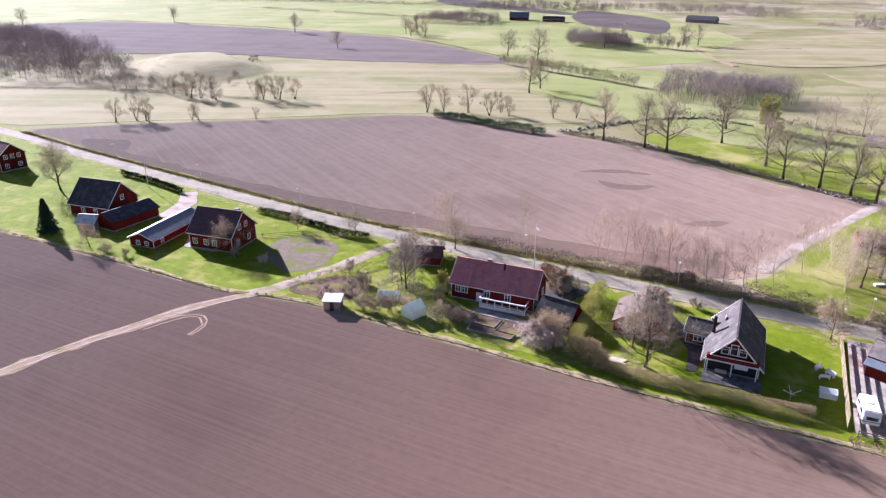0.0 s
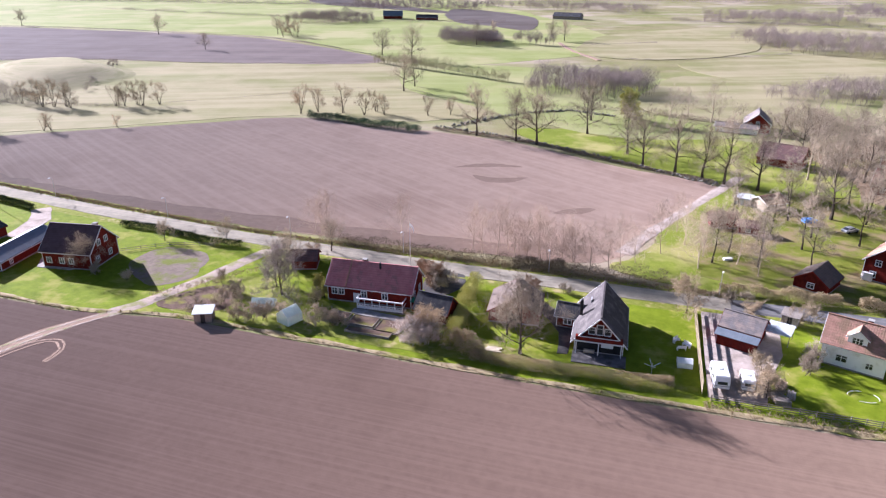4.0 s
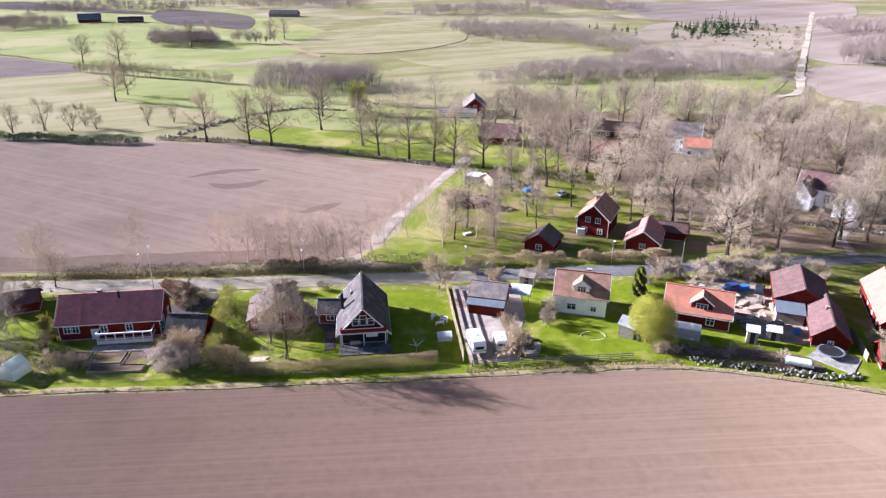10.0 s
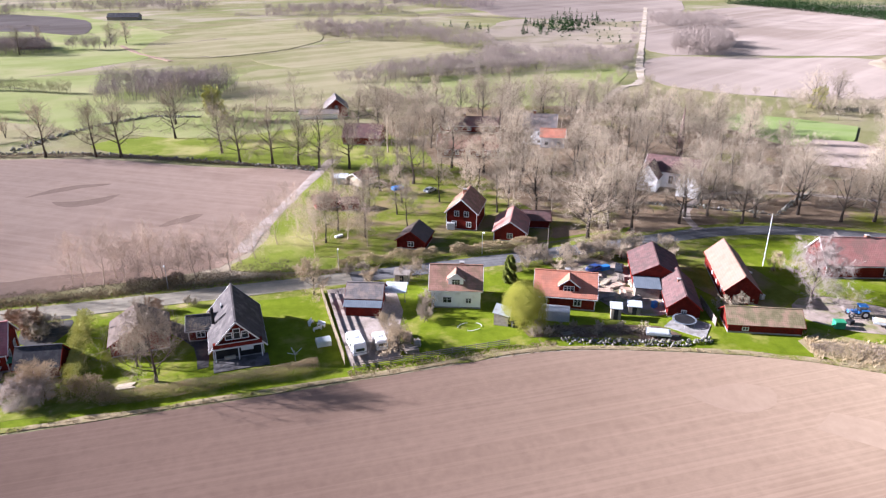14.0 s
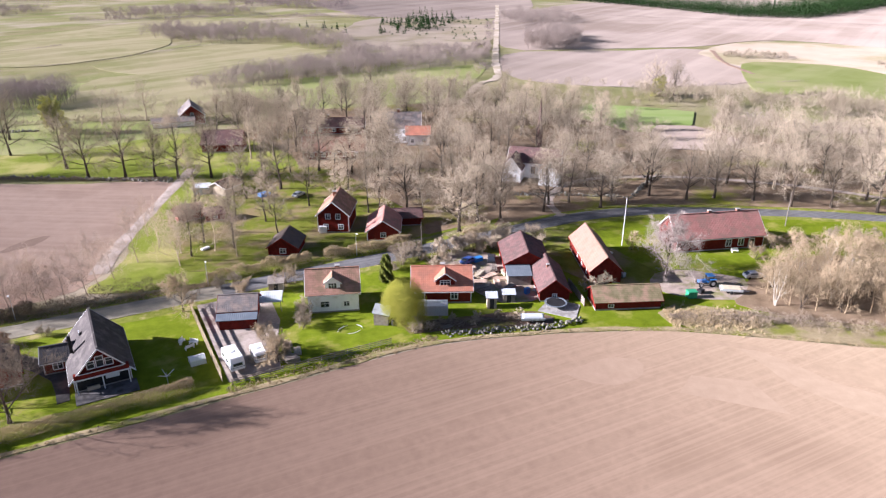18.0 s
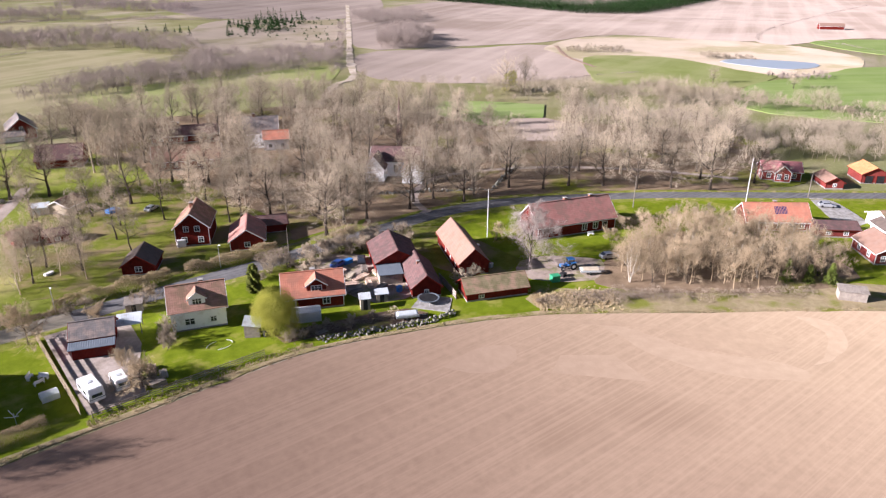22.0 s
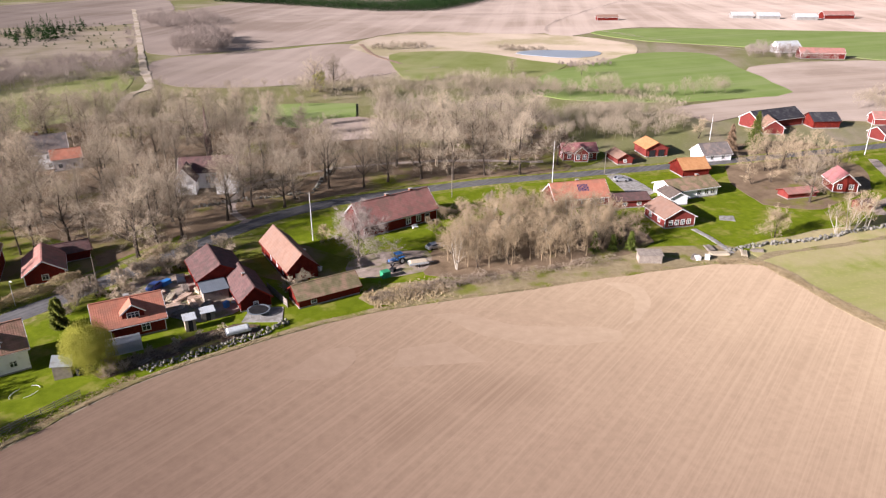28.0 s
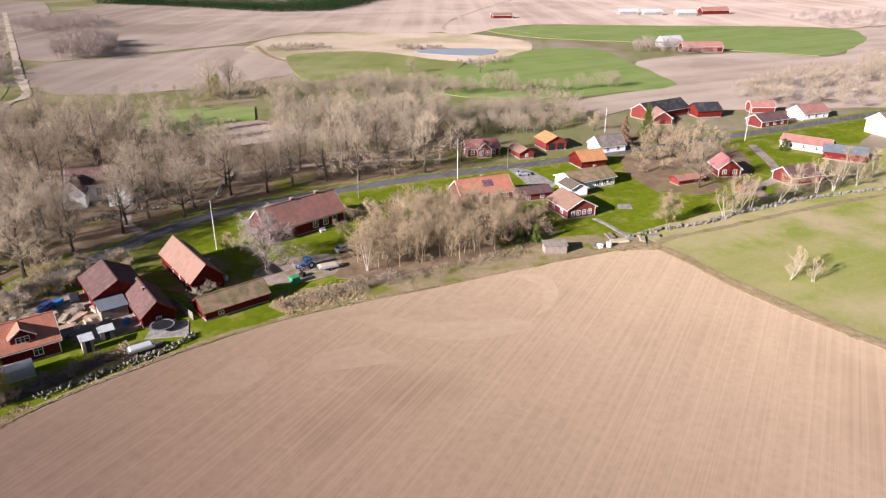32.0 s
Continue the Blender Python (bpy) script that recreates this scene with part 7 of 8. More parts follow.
def stone_wall(name, pts, width, height, label, seed, size=0.7, singles=300):
    """A dry wall of heaped field stones, each stone a piece of its own."""
    root = thing(name, pose(pts[0][0], pts[0][1], 0), label, "stone wall", kind="structure")
    r = random.Random(seed)
    kinds = []
    for k in range(5):
        bm = bmesh.new()
        bmesh.ops.create_icosphere(bm, subdivisions=1, radius=0.5)
        for v in bm.verts:
            v.co *= 0.78 + 0.5 * r.random()
            v.co.z *= 0.75
        kinds.append(give(mesh_of("stone", bm), STONE))
    o = Vector(pts[0])
    line = [Vector(p) - o for p in pts]
    total = sum((b - a).length for a, b in zip(line, line[1:]))
    n = min(singles, int(total / size * 3.4))
    for k in range(n):
        t = (k + r.random()) / n * total
        for a, b in zip(line, line[1:]):
            d = (b - a).length
            if t <= d:
                break
            t -= d
        p = a.lerp(b, min(t / d, 1))
        s = Vector((-(b - a).y, (b - a).x)).normalized()
        u = r.uniform(-1, 1)
        z = r.uniform(0, 1) * height * (1 - u * u * 0.6)
        ob = new("stone", kinds[k % 5])
        ob.parent = root
        e = size * r.uniform(0.6, 1.35)
        ob.matrix_local = Matrix.LocRotScale((p.x + s.x * u * width / 2, p.y + s.y * u * width / 2, z), Euler((r.random() * 6, r.random() * 6, r.random() * 6)), (e, e, e))
    return root


stone_wall("garden_wall", [(46, 96.3), (55, 93.4), (61, 91.4), (66, 90.2), (71.5, 90)], 1.6, 0.9, "pale dry wall of heaped field stones", 1, 0.5)
stone_wall("boundary_wall", [(152, 36), (156, 34.5), (163, 29), (171, 22), (183, 15.5), (200, 4), (215, -9), (224, -18)], 1.2, 0.8, "long old stone wall between garden and meadow", 2, 0.75)
stone_wall("field_wall", [(-90, 256), (-70, 252), (-52, 246), (-20, 230), (13, 211)], 1.6, 0.8, "grey stone wall at the ploughed field", 3, 0.9, 200)
stone_wall("pasture_wall", [(-84, 259), (-72, 280), (-62, 293), (-45, 304), (-25, 298)], 1.6, 0.9, "dark stone wall across the pasture", 4, 1.0, 160)
stone_wall("church_wall", [(97, 157), (110, 150), (125, 141), (135, 148), (147, 155)], 1.0, 1.0, "low churchyard wall", 5, 0.8, 120)


def pile(name, x, y, yaw, L, W, H, board, material, label, seed, category="timber pile"):
    """A stack of boards, each laid by itself."""
    root = thing(name, pose(x, y, 0.13, 0, 0, yaw), label, category)
    r = random.Random(seed)
    layers = max(1, int(H / 0.16))
    for j in range(layers):
        n = max(2, int(W / board))
        for k in range(n):
            yy = -W / 2 + W * (k + 0.5) / n
            d = r.uniform(-0.25, 0.25)
            ob = part("board", boxes((-L / 2 + d, L / 2 + d, -board * 0.42, board * 0.42, 0, 0.13)), material, root)
            ob.matrix_local = pose(0, yy, 0.16 * j, 0, 0, r.uniform(-3, 3))


for k, (x, y, yaw, l_, w_, h_, m_) in enumerate([(61.5, 112, -30, 3.5, 1.6, 0.6, PINKWOOD), (65, 113.5, 10, 4.0, 1.5, 0.5, PINKWOOD), (67.5, 116, 60, 3.0, 1.4, 0.9, GREY_WOOD), (62.5, 116.5, -20, 3.2, 1.4, 0.5, PALE_WOOD), (64.8, 109.6, 70, 3.0, 1.2, 0.5, PINKWOOD), (61, 108.4, 0, 2.4, 1.4, 0.6, GREY_WOOD), (63.4, 114.8, 40, 2.6, 1.2, 0.8, PALE_WOOD), (60.4, 114, 70, 2.8, 1.3, 0.7, PINKWOOD), (66.6, 111.6, -30, 2.6, 1.4, 0.4, PINKWOOD), (63, 118.6, 0, 3.0, 1.2, 0.6, PINKWOOD), (68.6, 113.4, 80, 2.4, 1.0, 0.7, PALE_WOOD), (66, 106.8, 20, 2.2, 1.2, 0.9, GREY_WOOD), (62.6, 110, 50, 2.0, 1.0, 0.5, PALE_WOOD), (19.5, 101, 30, 2.2, 1.4, 0.6, PALE_WOOD), (20.4, 104, 70, 2.4, 1.4, 0.7, PINKWOOD), (20, 99.2, 0, 2.2, 1.2, 0.8, GREY_WOOD), (21.6, 101.6, 80, 2.0, 1.2, 0.5, PALE_WOOD), (149, 37.2, -50, 4.0, 1.6, 0.6, PALE_WOOD), (153, 33, 20, 3.0, 1.4, 0.4, PALE_WOOD), (156, 31, -60, 2.6, 1.2, 0.5, GREY_WOOD), (151, 40, 40, 2.8, 1.6, 0.5, GREY_WOOD), (144, 41, 10, 2.5, 1.2, 0.5, GREY_WOOD), (-25, 100.3, 5, 2.6, 1.6, 0.25, PALE_WOOD), (70.5, 104, 20, 1.6, 1.2, 0.6, METAL_LIGHT), (48, 98.5, 0, 2.0, 1.0, 0.3, GREY_WOOD)]):
    pile("timber_pile", x, y, yaw, l_, w_, h_, 0.3, m_, "stack of sawn boards in a cluttered yard" if m_ is PINKWOOD else "stack of weathered boards on bare ground", k)


def boxy(name, x, y, yaw, L, W, H, material, label, category, z=0.13):
    root = thing(name, pose(x, y, z, 0, 0, yaw), label, category)
    part("body", boxes((-L / 2, L / 2, -W / 2, W / 2, 0, H * 0.86), bevel=0.05), material, root)
    part("lid", boxes((-L / 2 - 0.05, L / 2 + 0.05, -W / 2 - 0.05, W / 2 + 0.05, H * 0.86, H), bevel=0.04), material, root)


for x, y, yaw, l_, w_, h_, m_, nm, lab in [
    (96, 88.4, -20, 1.8, 1.4, 1.4, GREEN, "bin", "green waste container beside brush"),
    (145, 38.5, 20, 1.1, 1.0, 1.0, WHITE, "bag", "white bulk bag of firewood"), (143.4, 40, 50, 1.1, 1.0, 0.9, WHITE, "bag", "white bulk bag of firewood"),
    (71, 108, 0, 1.0, 1.0, 1.2, METAL_LIGHT, "tank", "pale liquid tank beside the carport"), (72.2, 105.4, 30, 1.2, 1.0, 1.0, METAL_LIGHT, "tank", "pale liquid tank in the yard"),
    (68, 103.6, 10, 1.0, 0.8, 1.2, BLUE, "barrel_box", "blue plastic box in the yard"), (66.6, 121.6, 10, 2.2, 1.2, 0.9, BLUE, "tarp_bundle", "bundle under blue tarpaulin in the yard"),
    (39.8, 103.2, 10, 1.1, 0.8, 1.1, BLACK, "compost_bin", "dark compost bin beside the shed"), (41.2, 103, 0, 0.8, 0.8, 1.0, BLACK, "compost_bin", "dark compost bin beside the shed"),
    (34.5, 186, 20, 3.0, 2.0, 0.9, BLUE, "tarpaulin_heap", "blue tarpaulin over a heap"), 
    (41.6, 153.4, 70, 3.2, 1.8, 1.7, WHITE, "trailer_box", "white covered trailer beside the house"), (99, 89, 10, 1.2, 1.0, 0.8, BLACK, "scrap_box", "dark scrap box in the farm yard"),
    (14.2, 154, 30, 2.0, 0.8, 0.45, WHITE, "boat", "white upturned boat on the lawn"), (88, 101, 20, 1.0, 0.6, 0.9, PALE_WOOD, "crate", "wooden crate before the barn"), (90, 101.4, 0, 0.8, 0.6, 1.0, METAL_LIGHT, "milk_churn_box", "pale metal box before the barn")]:
    boxy(nm, x, y, yaw, l_, w_, h_, m_, lab, nm.replace("_", " "))


def trailer(x, y, yaw, label, load=None, L=4.2):
    root = thing("trailer", pose(x, y, 0.13, 0, 0, yaw), label, "trailer")
    part("bed", boxes((-L / 2, L / 2, -0.95, 0.95, 0.55, 0.7)), STEEL, root)
    for s in (-1, 1):
        part("side_board", boxes((-L / 2, L / 2, s * 0.95 - 0.03, s * 0.95 + 0.03, 0.7, 1.05)), METAL_LIGHT, root)
        w = part("wheel", tube(bmesh.new(), [((0, 0, -0.1), 0.32), ((0, 0, 0.1), 0.32)], 12), RUBBER, root)
        w.matrix_local = pose(0, s * 1.0, 0.32, 90)
    part("drawbar", beams([((L / 2, 0, 0.5), (L / 2 + 1.4, 0, 0.45))], 0.1), STEEL, root)
    if load:
        part("load", boxes((-L / 2 + 0.2, L / 2 - 0.2, -0.8, 0.8, 0.7, 1.3), bevel=0.2), load, root)


trailer(63, 93.6, -25, "boat trailer with pale cover above the stone wall", METAL_LIGHT)
trailer(104.5, 86.6, -35, "flat farm trailer loaded with boards beside brush", PALE_WOOD)

def tractor(x, y, yaw, label):
    root = thing("tractor", pose(x, y, 0.13, 0, 0, yaw), label, "tractor")
    part("bonnet", boxes((0.3, 2.0, -0.38, 0.38, 0.75, 1.35), bevel=0.1), BLUE, root)
    part("chassis", boxes((-1.2, 2.0, -0.3, 0.3, 0.5, 0.8)), BLACK, root)
    cab = part("cab", boxes((-1.2, 0.3, -0.7, 0.7, 0.9, 1.3), bevel=0.05), BLUE, root)
    part("cab_glass", boxes((-1.12, 0.24, -0.64, 0.64, 1.3, 2.25), bevel=0.04), PANE, cab)
    part("cab_roof", boxes((-1.25, 0.38, -0.76, 0.76, 2.25, 2.42), bevel=0.06), BLUE, cab)
    part("exhaust", tube(bmesh.new(), [((1.1, 0.28, 1.3), 0.05), ((1.1, 0.28, 2.2), 0.05)], 6), BLACK, root)
    for s in (-1, 1):
        for wx, rr, ww in ((-0.8, 0.78, 0.42), (1.55, 0.5, 0.3)):
            w = part("wheel", tube(bmesh.new(), [((0, 0, -ww / 2), rr * 0.92), ((0, 0, -ww / 3), rr), ((0, 0, ww / 3), rr), ((0, 0, ww / 2), rr * 0.92)], 16), RUBBER, root)
            w.matrix_local = pose(wx, s * 0.85, rr, 90)
            part("rim", tube(bmesh.new(), [((0, 0, -ww / 2 - 0.02), rr * 0.5), ((0, 0, ww / 2 + 0.02), rr * 0.5)], 12), WHITE, w)
        part("mudguard", boxes((-1.5, -0.1, s * 0.85 - 0.24, s * 0.85 + 0.24, 1.58, 1.66), bevel=0.03), BLUE, root)


tractor(102.6, 91.0, 160, "blue tractor standing on the dirt yard")

# trampoline beside the barn
tr = thing("trampoline", pose(70, 96.6, 0.17), "round dark trampoline on the stone deck", "trampoline")
part("mat", tube(bmesh.new(), [((0, 0, 0.82), 1.75), ((0, 0, 0.84), 1.75)], 24), BLACK, tr)
bm = bmesh.new()
for k in range(24):
    a, b = k * math.pi / 12, (k + 1) * math.pi / 12
    beam(bm, (2.0 * math.cos(a), 2.0 * math.sin(a), 0.85), (2.0 * math.cos(b), 2.0 * math.sin(b), 0.85), 0.3, 0.08)
part("rim", bm, METAL_BLUE, tr)
for k in range(6):
    a = k * math.pi / 3
    part("leg", beams([((1.95 * math.cos(a), 1.95 * math.sin(a), 0.8), (2.0 * math.cos(a), 2.0 * math.sin(a), 0))], 0.06), STEEL, tr)

# hoop of hose on the lawn, clothes dryer, garden seats
ho = thing("lawn_ring", pose(32, 105, 0.1), "oval of pale edging lying on grass", "edging")
bm = bmesh.new()
for k in range(16):
    if k not in (2, 3, 8, 9, 10, 14):
        a, b = k * math.pi / 8, (k + 1) * math.pi / 8
        beam(bm, (2.2 * math.cos(a), 1.5 * math.sin(a), 0.1), (2.2 * math.cos(b), 1.5 * math.sin(b), 0.1), 0.06)
part("edging", bm, WHITE, ho)
dr = thing("clothes_dryer", pose(1, 101.5, 0.06), "white rotary clothes dryer on the lawn", "clothes dryer")
part("pole", tube(bmesh.new(), [((0, 0, 0), 0.05), ((0, 0, 1.9), 0.05)], 6), STEEL, dr)
for k in range(4):
    a = k * math.pi / 2 + 0.4
    part("arm", beams([((0, 0, 1.2), (1.3 * math.cos(a), 1.3 * math.sin(a), 1.9))], 0.06), WHITE, dr)


def garden_seat(x, y, yaw, label="white wooden garden bench"):
    root = thing("garden_bench", pose(x, y, 0.08, 0, 0, yaw), label, "bench", "garden seats")
    part("seat", boxes((-0.8, 0.8, -0.25, 0.25, 0.4, 0.46)), WHITE, root)
    part("backrest", boxes((-0.8, 0.8, 0.22, 0.28, 0.5, 0.95)), WHITE, root)
    for s in (-0.7, 0.7):
        part("leg", boxes((s - 0.05, s + 0.05, -0.22, 0.22, 0, 0.4)), WHITE, root)


for x, y, a in ((4.5, 113.2, 60), (6.2, 112, -40), (5.4, 110.6, 200), (-119, 104, 0), (121, 101, -15)):
    garden_seat(x, y, a)

# raised garden beds of the long red house
for x, y, l_, w_ in ((-50, 102, 5.0, 3.4), (-44.6, 101.6, 4.6, 4.2), (-47.5, 98.6, 8.5, 1.8), (-54.6, 102.4, 2.6, 3.0)):
    rb = thing("raised_bed", pose(x, y, 0.1), "raised vegetable bed with dark soil and wooden rim", "garden bed", "raised beds")
    part("soil", boxes((-l_ / 2, l_ / 2, -w_ / 2, w_ / 2, 0, 0.28)), GARDEN_SOIL, rb)
    for s in (-1, 1):
        part("rim_board", boxes((-l_ / 2 - 0.06, l_ / 2 + 0.06, s * w_ / 2 - 0.06, s * w_ / 2 + 0.06, 0, 0.38)), GREY_WOOD, rb)
        part("rim_board", boxes((s * l_ / 2 - 0.06, s * l_ / 2 + 0.06, -w_ / 2, w_ / 2, 0, 0.38)), GREY_WOOD, rb)
sheet("slab_path", [(-54, 106.5), (-43, 106), (-43, 104), (-54, 104.4)], 0.14, CONCRETE, "grey slab path before the veranda", "path", 0.2, 2, False)
strip("garden_path", [(161, 47), (157, 41), (151.5, 35)], 1.4, 0.13, CONCRETE, "grey plank path from the red house", "path", 0.1, 2)
sheet("seat_slabs", [(171, 44), (174, 45), (176, 42), (172.5, 40.5)], 0.13, CONCRETE, "pale slab patio on the lawn", "patio", 0.1, 2, False)

# evergreens, willow, bushes


def needle_tree(x, y, h, r_, label, material=None, seed=1, count=4000, name="conifer", droop=0.25):
    root = thing(name, pose(x, y, 0), label, "tree")
    part("trunk", tube(bmesh.new(), [((0, 0, -0.1), h * 0.02), ((0, 0, h * 0.95), 0.03)], 7), BARK, root)
    r = random.Random(seed)
    v, f = [], []
    for _ in range(count):
        t, a = r.random() ** 1.3, r.uniform(0, 6.28)
        z = h * (0.06 + 0.94 * t)
        rad = r_ * (1 - t) ** (0.85 if droop else 0.35) * (0.75 + 0.35 * math.sin(a * 5 + z * 3)) * r.uniform(0.4, 1.05)
        p = Vector((rad * math.cos(a), rad * math.sin(a), z - rad * droop))
        e = Vector((math.cos(a) * 0.35, math.sin(a) * 0.35, r.uniform(-0.25, 0.15))) * r.uniform(0.7, 1.6)
        s = e.cross((r.uniform(-1, 1), r.uniform(-1, 1), 1)).normalized() * 0.17
        k0 = len(v)
        v.extend((p - s, p + s, p + e))
        f.append((k0, k0 + 1, k0 + 2))
    me = bpy.data.meshes.new("crown")
    me.from_pydata([tuple(p) for p in v], [], f)
    part("crown", give(me, material or NEEDLE), None, root)


needle_tree(-163.3, 92.6, 8.6, 2.7, "dark green spruce on a sunny lawn", SPRUCE, 1, 7000)
needle_tree(246, 56, 13, 3.4, "tall olive-green spruce between cottages", THUJA, 3)
needle_tree(240, 62, 9, 2.4, "spruce with rusty needles", BEECH, 4)
needle_tree(45.2, 121, 5.9, 1.3, "yellow-green columnar thuja on the lawn", THUJA_GOLD, 5, 7000, "thuja", 0.0)
needle_tree(254, 12, 4.0, 1.6, "rounded dark thuja on a lawn", THUJA, 7, 900, "thuja", 0.0)
for k, (x, y, h) in enumerate(((140, 54, 4.5), (137, 57, 4.0), (134, 60, 5.0), (143, 58, 3.6))):
    needle_tree(x, y, h, 1.4, "young green conifer at the thicket edge", THUJA, 20 + k, 700)


def leafy_tree(x, y, h, r_, label, material, seed, count=7000, leaf=0.2):
    """A drooping, densely leaved crown made of single leaves round several lobes."""
    root = thing("willow_tree", pose(x, y, 0), label, "tree")
    r = random.Random(seed)
    part("trunk", tube(bmesh.new(), [((0, 0, -0.1), 0.35), ((0.1, 0, h * 0.3), 0.25), ((0.1, 0.1, h * 0.7), 0.1)], 8), BARK, root)
    lobes = [(Vector((r.uniform(-0.5, 0.5) * r_, r.uniform(-0.5, 0.5) * r_, h * r.uniform(0.35, 0.72))), r_ * r.uniform(0.5, 0.72)) for _ in range(9)]
    v, f = [], []
    for _ in range(count):
        c, q = lobes[r.randrange(9)]
        d = Vector((r.gauss(0, 1), r.gauss(0, 1), r.gauss(0, 1))).normalized()
        p = c + d * q * r.uniform(0.75, 1.05)
        p.z = max(0.6, p.z - r.random() ** 2 * h * 0.2)
        e = Vector((d.x * 0.4, d.y * 0.4, -0.6 + d.z * 0.5)).normalized() * leaf * r.uniform(1.2, 3)
        s = e.cross((r.uniform(-1, 1), r.uniform(-1, 1), r.uniform(-1, 1))).normalized() * leaf * 0.5
        k0 = len(v)
        v.extend((p - s, p + s, p + e))
        f.append((k0, k0 + 1, k0 + 2))
    me = bpy.data.meshes.new("crown")
    me.from_pydata([tuple(p) for p in v], [], f)
    part("crown", give(me, material), None, root)


leafy_tree(41.6, 103.4, 9.0, 4.4, "yellow-green willow in young leaf", WILLOW, 3, 62000, 0.07)
small_shed("wood_shed", 24, 126.6, -18, 2.8, 2.4, 2.0, 2.4, GREY_WOOD, GREY_WOOD, "open brown wood shelter by the road")
for x, y, s in ((-112, 103, 1.0), (-104, 102.5, 0.8), (-68, 97, 1.2), (-66, 100, 1.0), (-73, 95.5, 0.9), (-54, 99.5, 1.0), (-58, 98.8, 1.0), (-56.5, 101, 0.8), (-42.5, 120.5, 1.4), (-41, 122.5, 1.3), (-47.5, 127.2, 0.9), (-76, 101, 0.9), (-79, 104.5, 1.0), (-73, 126, 1.2), (-140, 90.5, 0.8), (-134, 91, 0.6), (18.5, 101.5, 1.1), (42, 99, 0.9), (45, 99, 0.6), (53, 97, 0.5), (64, 128, 1.2), (62, 130, 1.0), (60, 127.5, 1.1), (66, 129, 1.3), (71, 127.5, 1.1), (76, 127, 1.2), (48, 125.5, 1.0), (51, 127, 1.0), (-17, 126, 0.8), (150, 92, 1.0), (148, 97, 1.1), (155, 92, 0.9)):
    plant(BUSH, x, y, "low bare twiggy shrub", s, "shrub", "shrubs")
for x, y, s in ((-38.2, 99.4, 1.35), (-36.2, 98.6, 1.2), (-40.2, 99.6, 1.15), (-37.4, 101.2, 1.2)):
    plant(BUSH_WHITE, x, y, "whitish bare flowering shrub beside the beds", s, "shrub", "shrubs")
for x, y, s in ((-44, 121, 1.3), (-46, 124, 1.2), (-42.4, 123, 1.3), (-24.6, 126, 0.8), (-23, 125.4, 0.7)):
    plant(BUSH_RED, x, y, "red-brown leafy winter shrub", s, "shrub", "shrubs")
for x, y, s in ((47, 99.5, 0.6), (50, 100, 0.5), (54.5, 99, 0.5), (58, 97.6, 0.55), (62, 96.5, 0.5), (44, 101.6, 0.8), (68, 127, 1.2), (73, 125.5, 1.2), (79, 124, 1.1), (82, 121, 1.2), (84, 127, 1.3), (78, 129.5, 1.4), (58, 122, 1.1), (59, 118, 1.0), (56, 128, 1.3), (53, 129, 1.2), (-70, 96, 1.0), (-79, 100, 1.1), (-81, 95, 0.9), (-55, 99, 0.9), (14, 132, 0.9), (17, 133.4, 0.9), (25.4, 112, 1.2), (24.6, 109, 1.1), (26, 115, 1.0), (80, 99.6, 0.9), (84, 100, 0.9)):
    plant(BUSH, x, y, "dark bare twiggy shrub", s, "shrub", "shrubs")
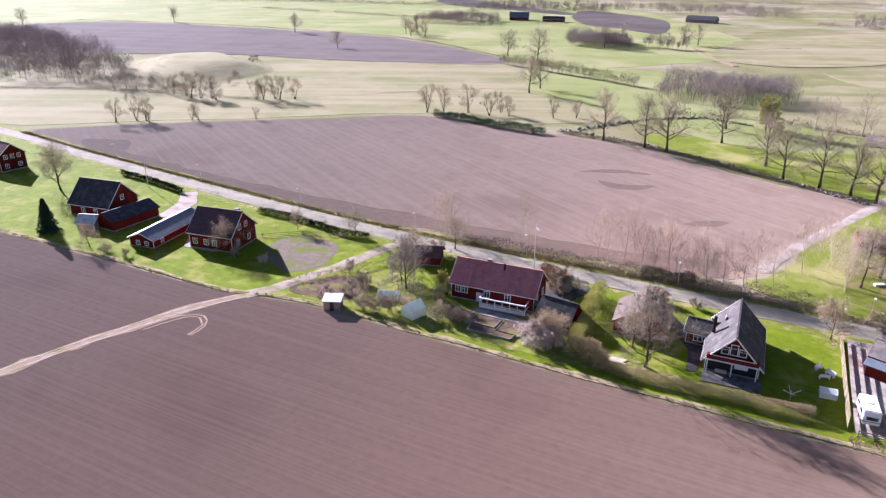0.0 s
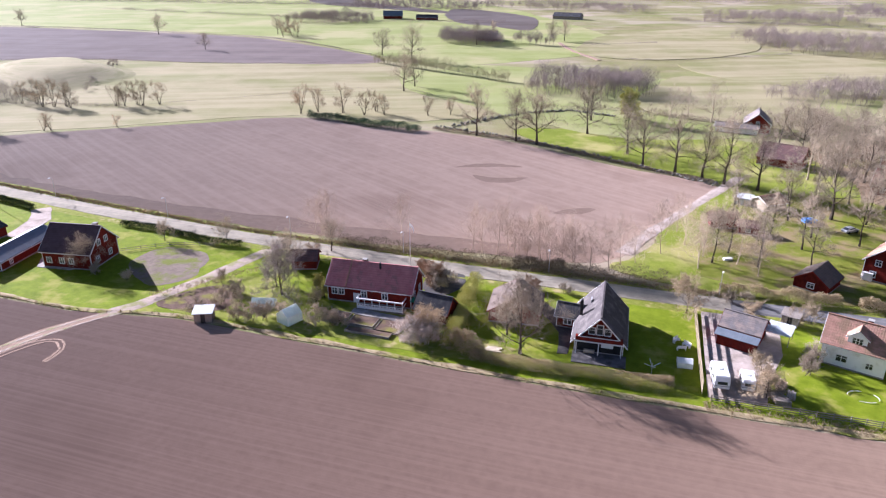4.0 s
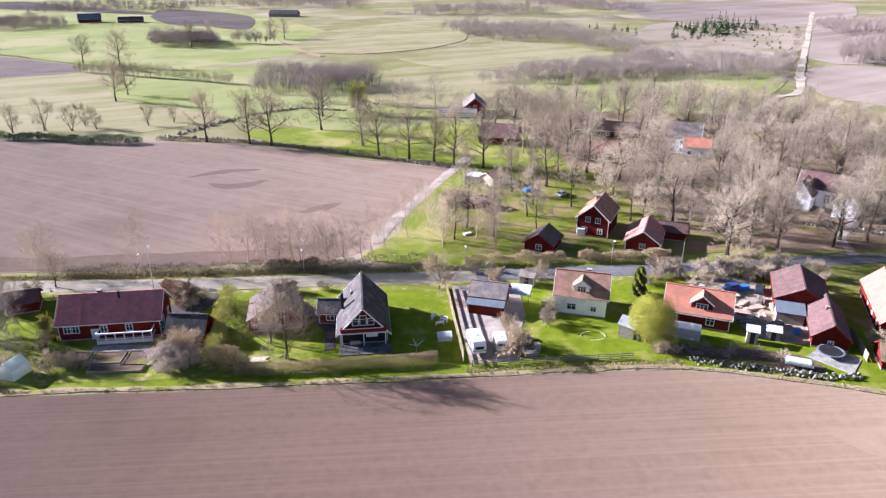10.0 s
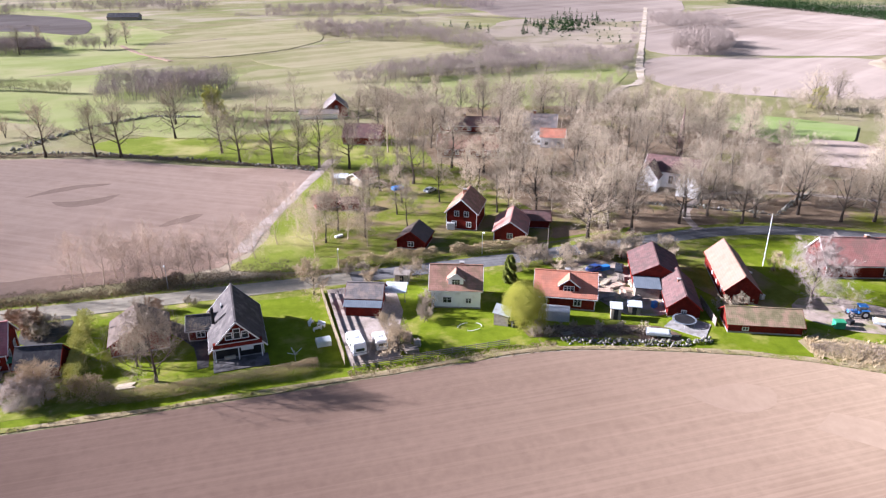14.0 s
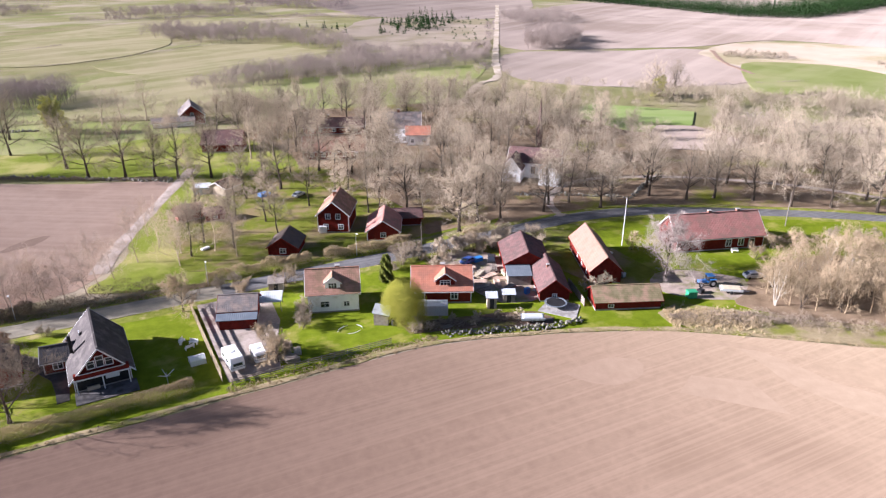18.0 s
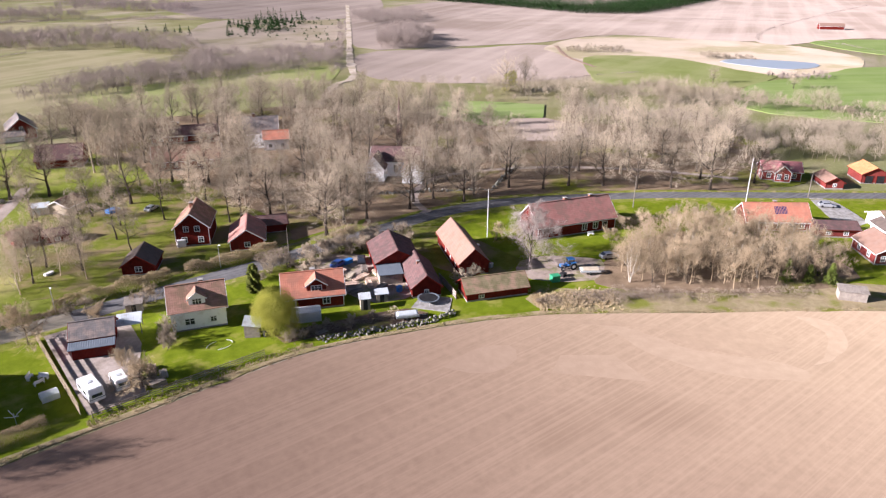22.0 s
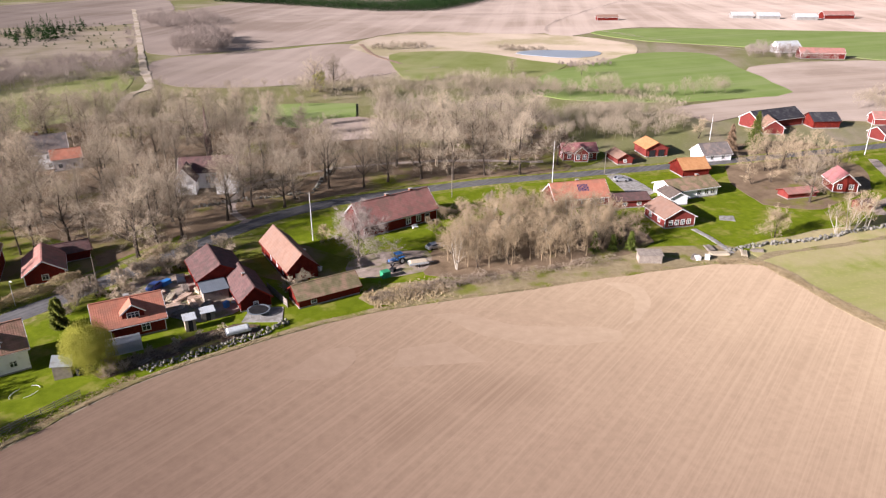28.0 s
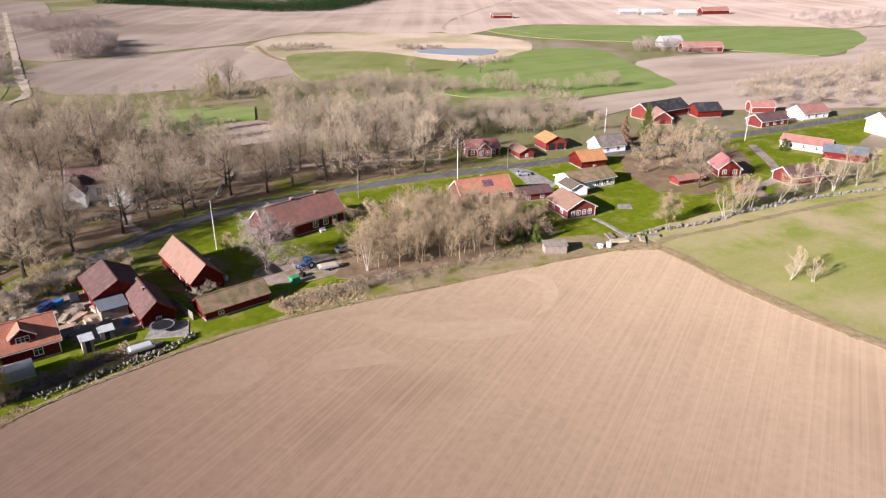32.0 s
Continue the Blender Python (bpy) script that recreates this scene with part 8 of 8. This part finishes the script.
for x, y, s in ((-62, 106, 0.8), (70.5, 131, 1.3), (72.8, 130, 1.4), (122, 96, 1.0), (130, 99, 1.2), (136, 98, 1.2), (142, 92, 1.2), (146, 86, 1.1), (152, 78, 1.0), (155, 72, 1.0), (27.5, 128.5, 1.1), (24.6, 127, 1.0), (17.5, 127.3, 1.0)):
    plant(BUSH_PALE, x, y, "pale bare garden shrub", s, "shrub", "shrubs")
for x, y, s in ((-61.5, 108.5, 0.5), (-63.5, 110, 0.45), (-60, 111.5, 0.4)):
    plant(LEAFY, x, y, "shrub with yellow-green young leaves", s, "shrub", "shrubs")


def tufts(name, pts, width, count, material, label, seed, h=0.5):
    """Dry grass along a line, as one mesh of single blades in clumps."""
    r = random.Random(seed)
    line = smooth_line(pts, 2.0)
    v, f = [], []
    for _ in range(count):
        k = r.randrange(len(line) - 1)
        p = line[k].lerp(line[k + 1], r.random())
        d = (line[k + 1] - line[k]).normalized()
        p = p + Vector((-d.y, d.x)) * r.gauss(0, width * 0.3)
        for _ in range(7):
            a, e = r.uniform(0, 6.28), h * r.uniform(0.5, 1.2)
            b = Vector((p.x + r.uniform(-0.2, 0.2), p.y + r.uniform(-0.2, 0.2), 0.05))
            t = b + Vector((math.cos(a) * e * 0.5, math.sin(a) * e * 0.5, e))
            s = Vector((-math.sin(a), math.cos(a), 0)) * 0.05
            k0 = len(v)
            v.extend((b - s, b + s, t))
            f.append((k0, k0 + 1, k0 + 2))
    me = bpy.data.meshes.new(name)
    me.from_pydata([tuple(p) for p in v], [], f)
    return tagged(new(name, give(me, material)), label, "grass", kind="stuff")


tufts("grass_tufts", [(x, y + 0.8) for x, y in VILLAGE_EDGE[:18]], 0.9, 2600, DEAD, "dry grass tufts along the field edge", 1, 0.3)
tufts("grass_tufts", [(x + 0.8, y) for x, y in VILLAGE_EDGE[17:21]], 2.0, 2500, DEAD, "dry grass tufts along the meadow edge", 2, 0.35)
tufts("grass_tufts", [(-270, 154.5), (-228, 148.5), (-151, 140), (-90, 135), (-40, 134.5), (14, 135)], 2.0, 5000, DEAD, "dry grass tufts beside the road", 3)
tufts("grass_tufts", [(9, 95.0), (20, 95.4), (33, 95.9), (45, 95.6)], 2.4, 800, DEAD, "band of pale dry grass outside the fence", 5, 0.22)
tufts("reed_bed", [(86, 84), (92, 81), (100, 76)], 6.5, 1100, DEAD, "dry pale reeds and brush", 4, 0.6)
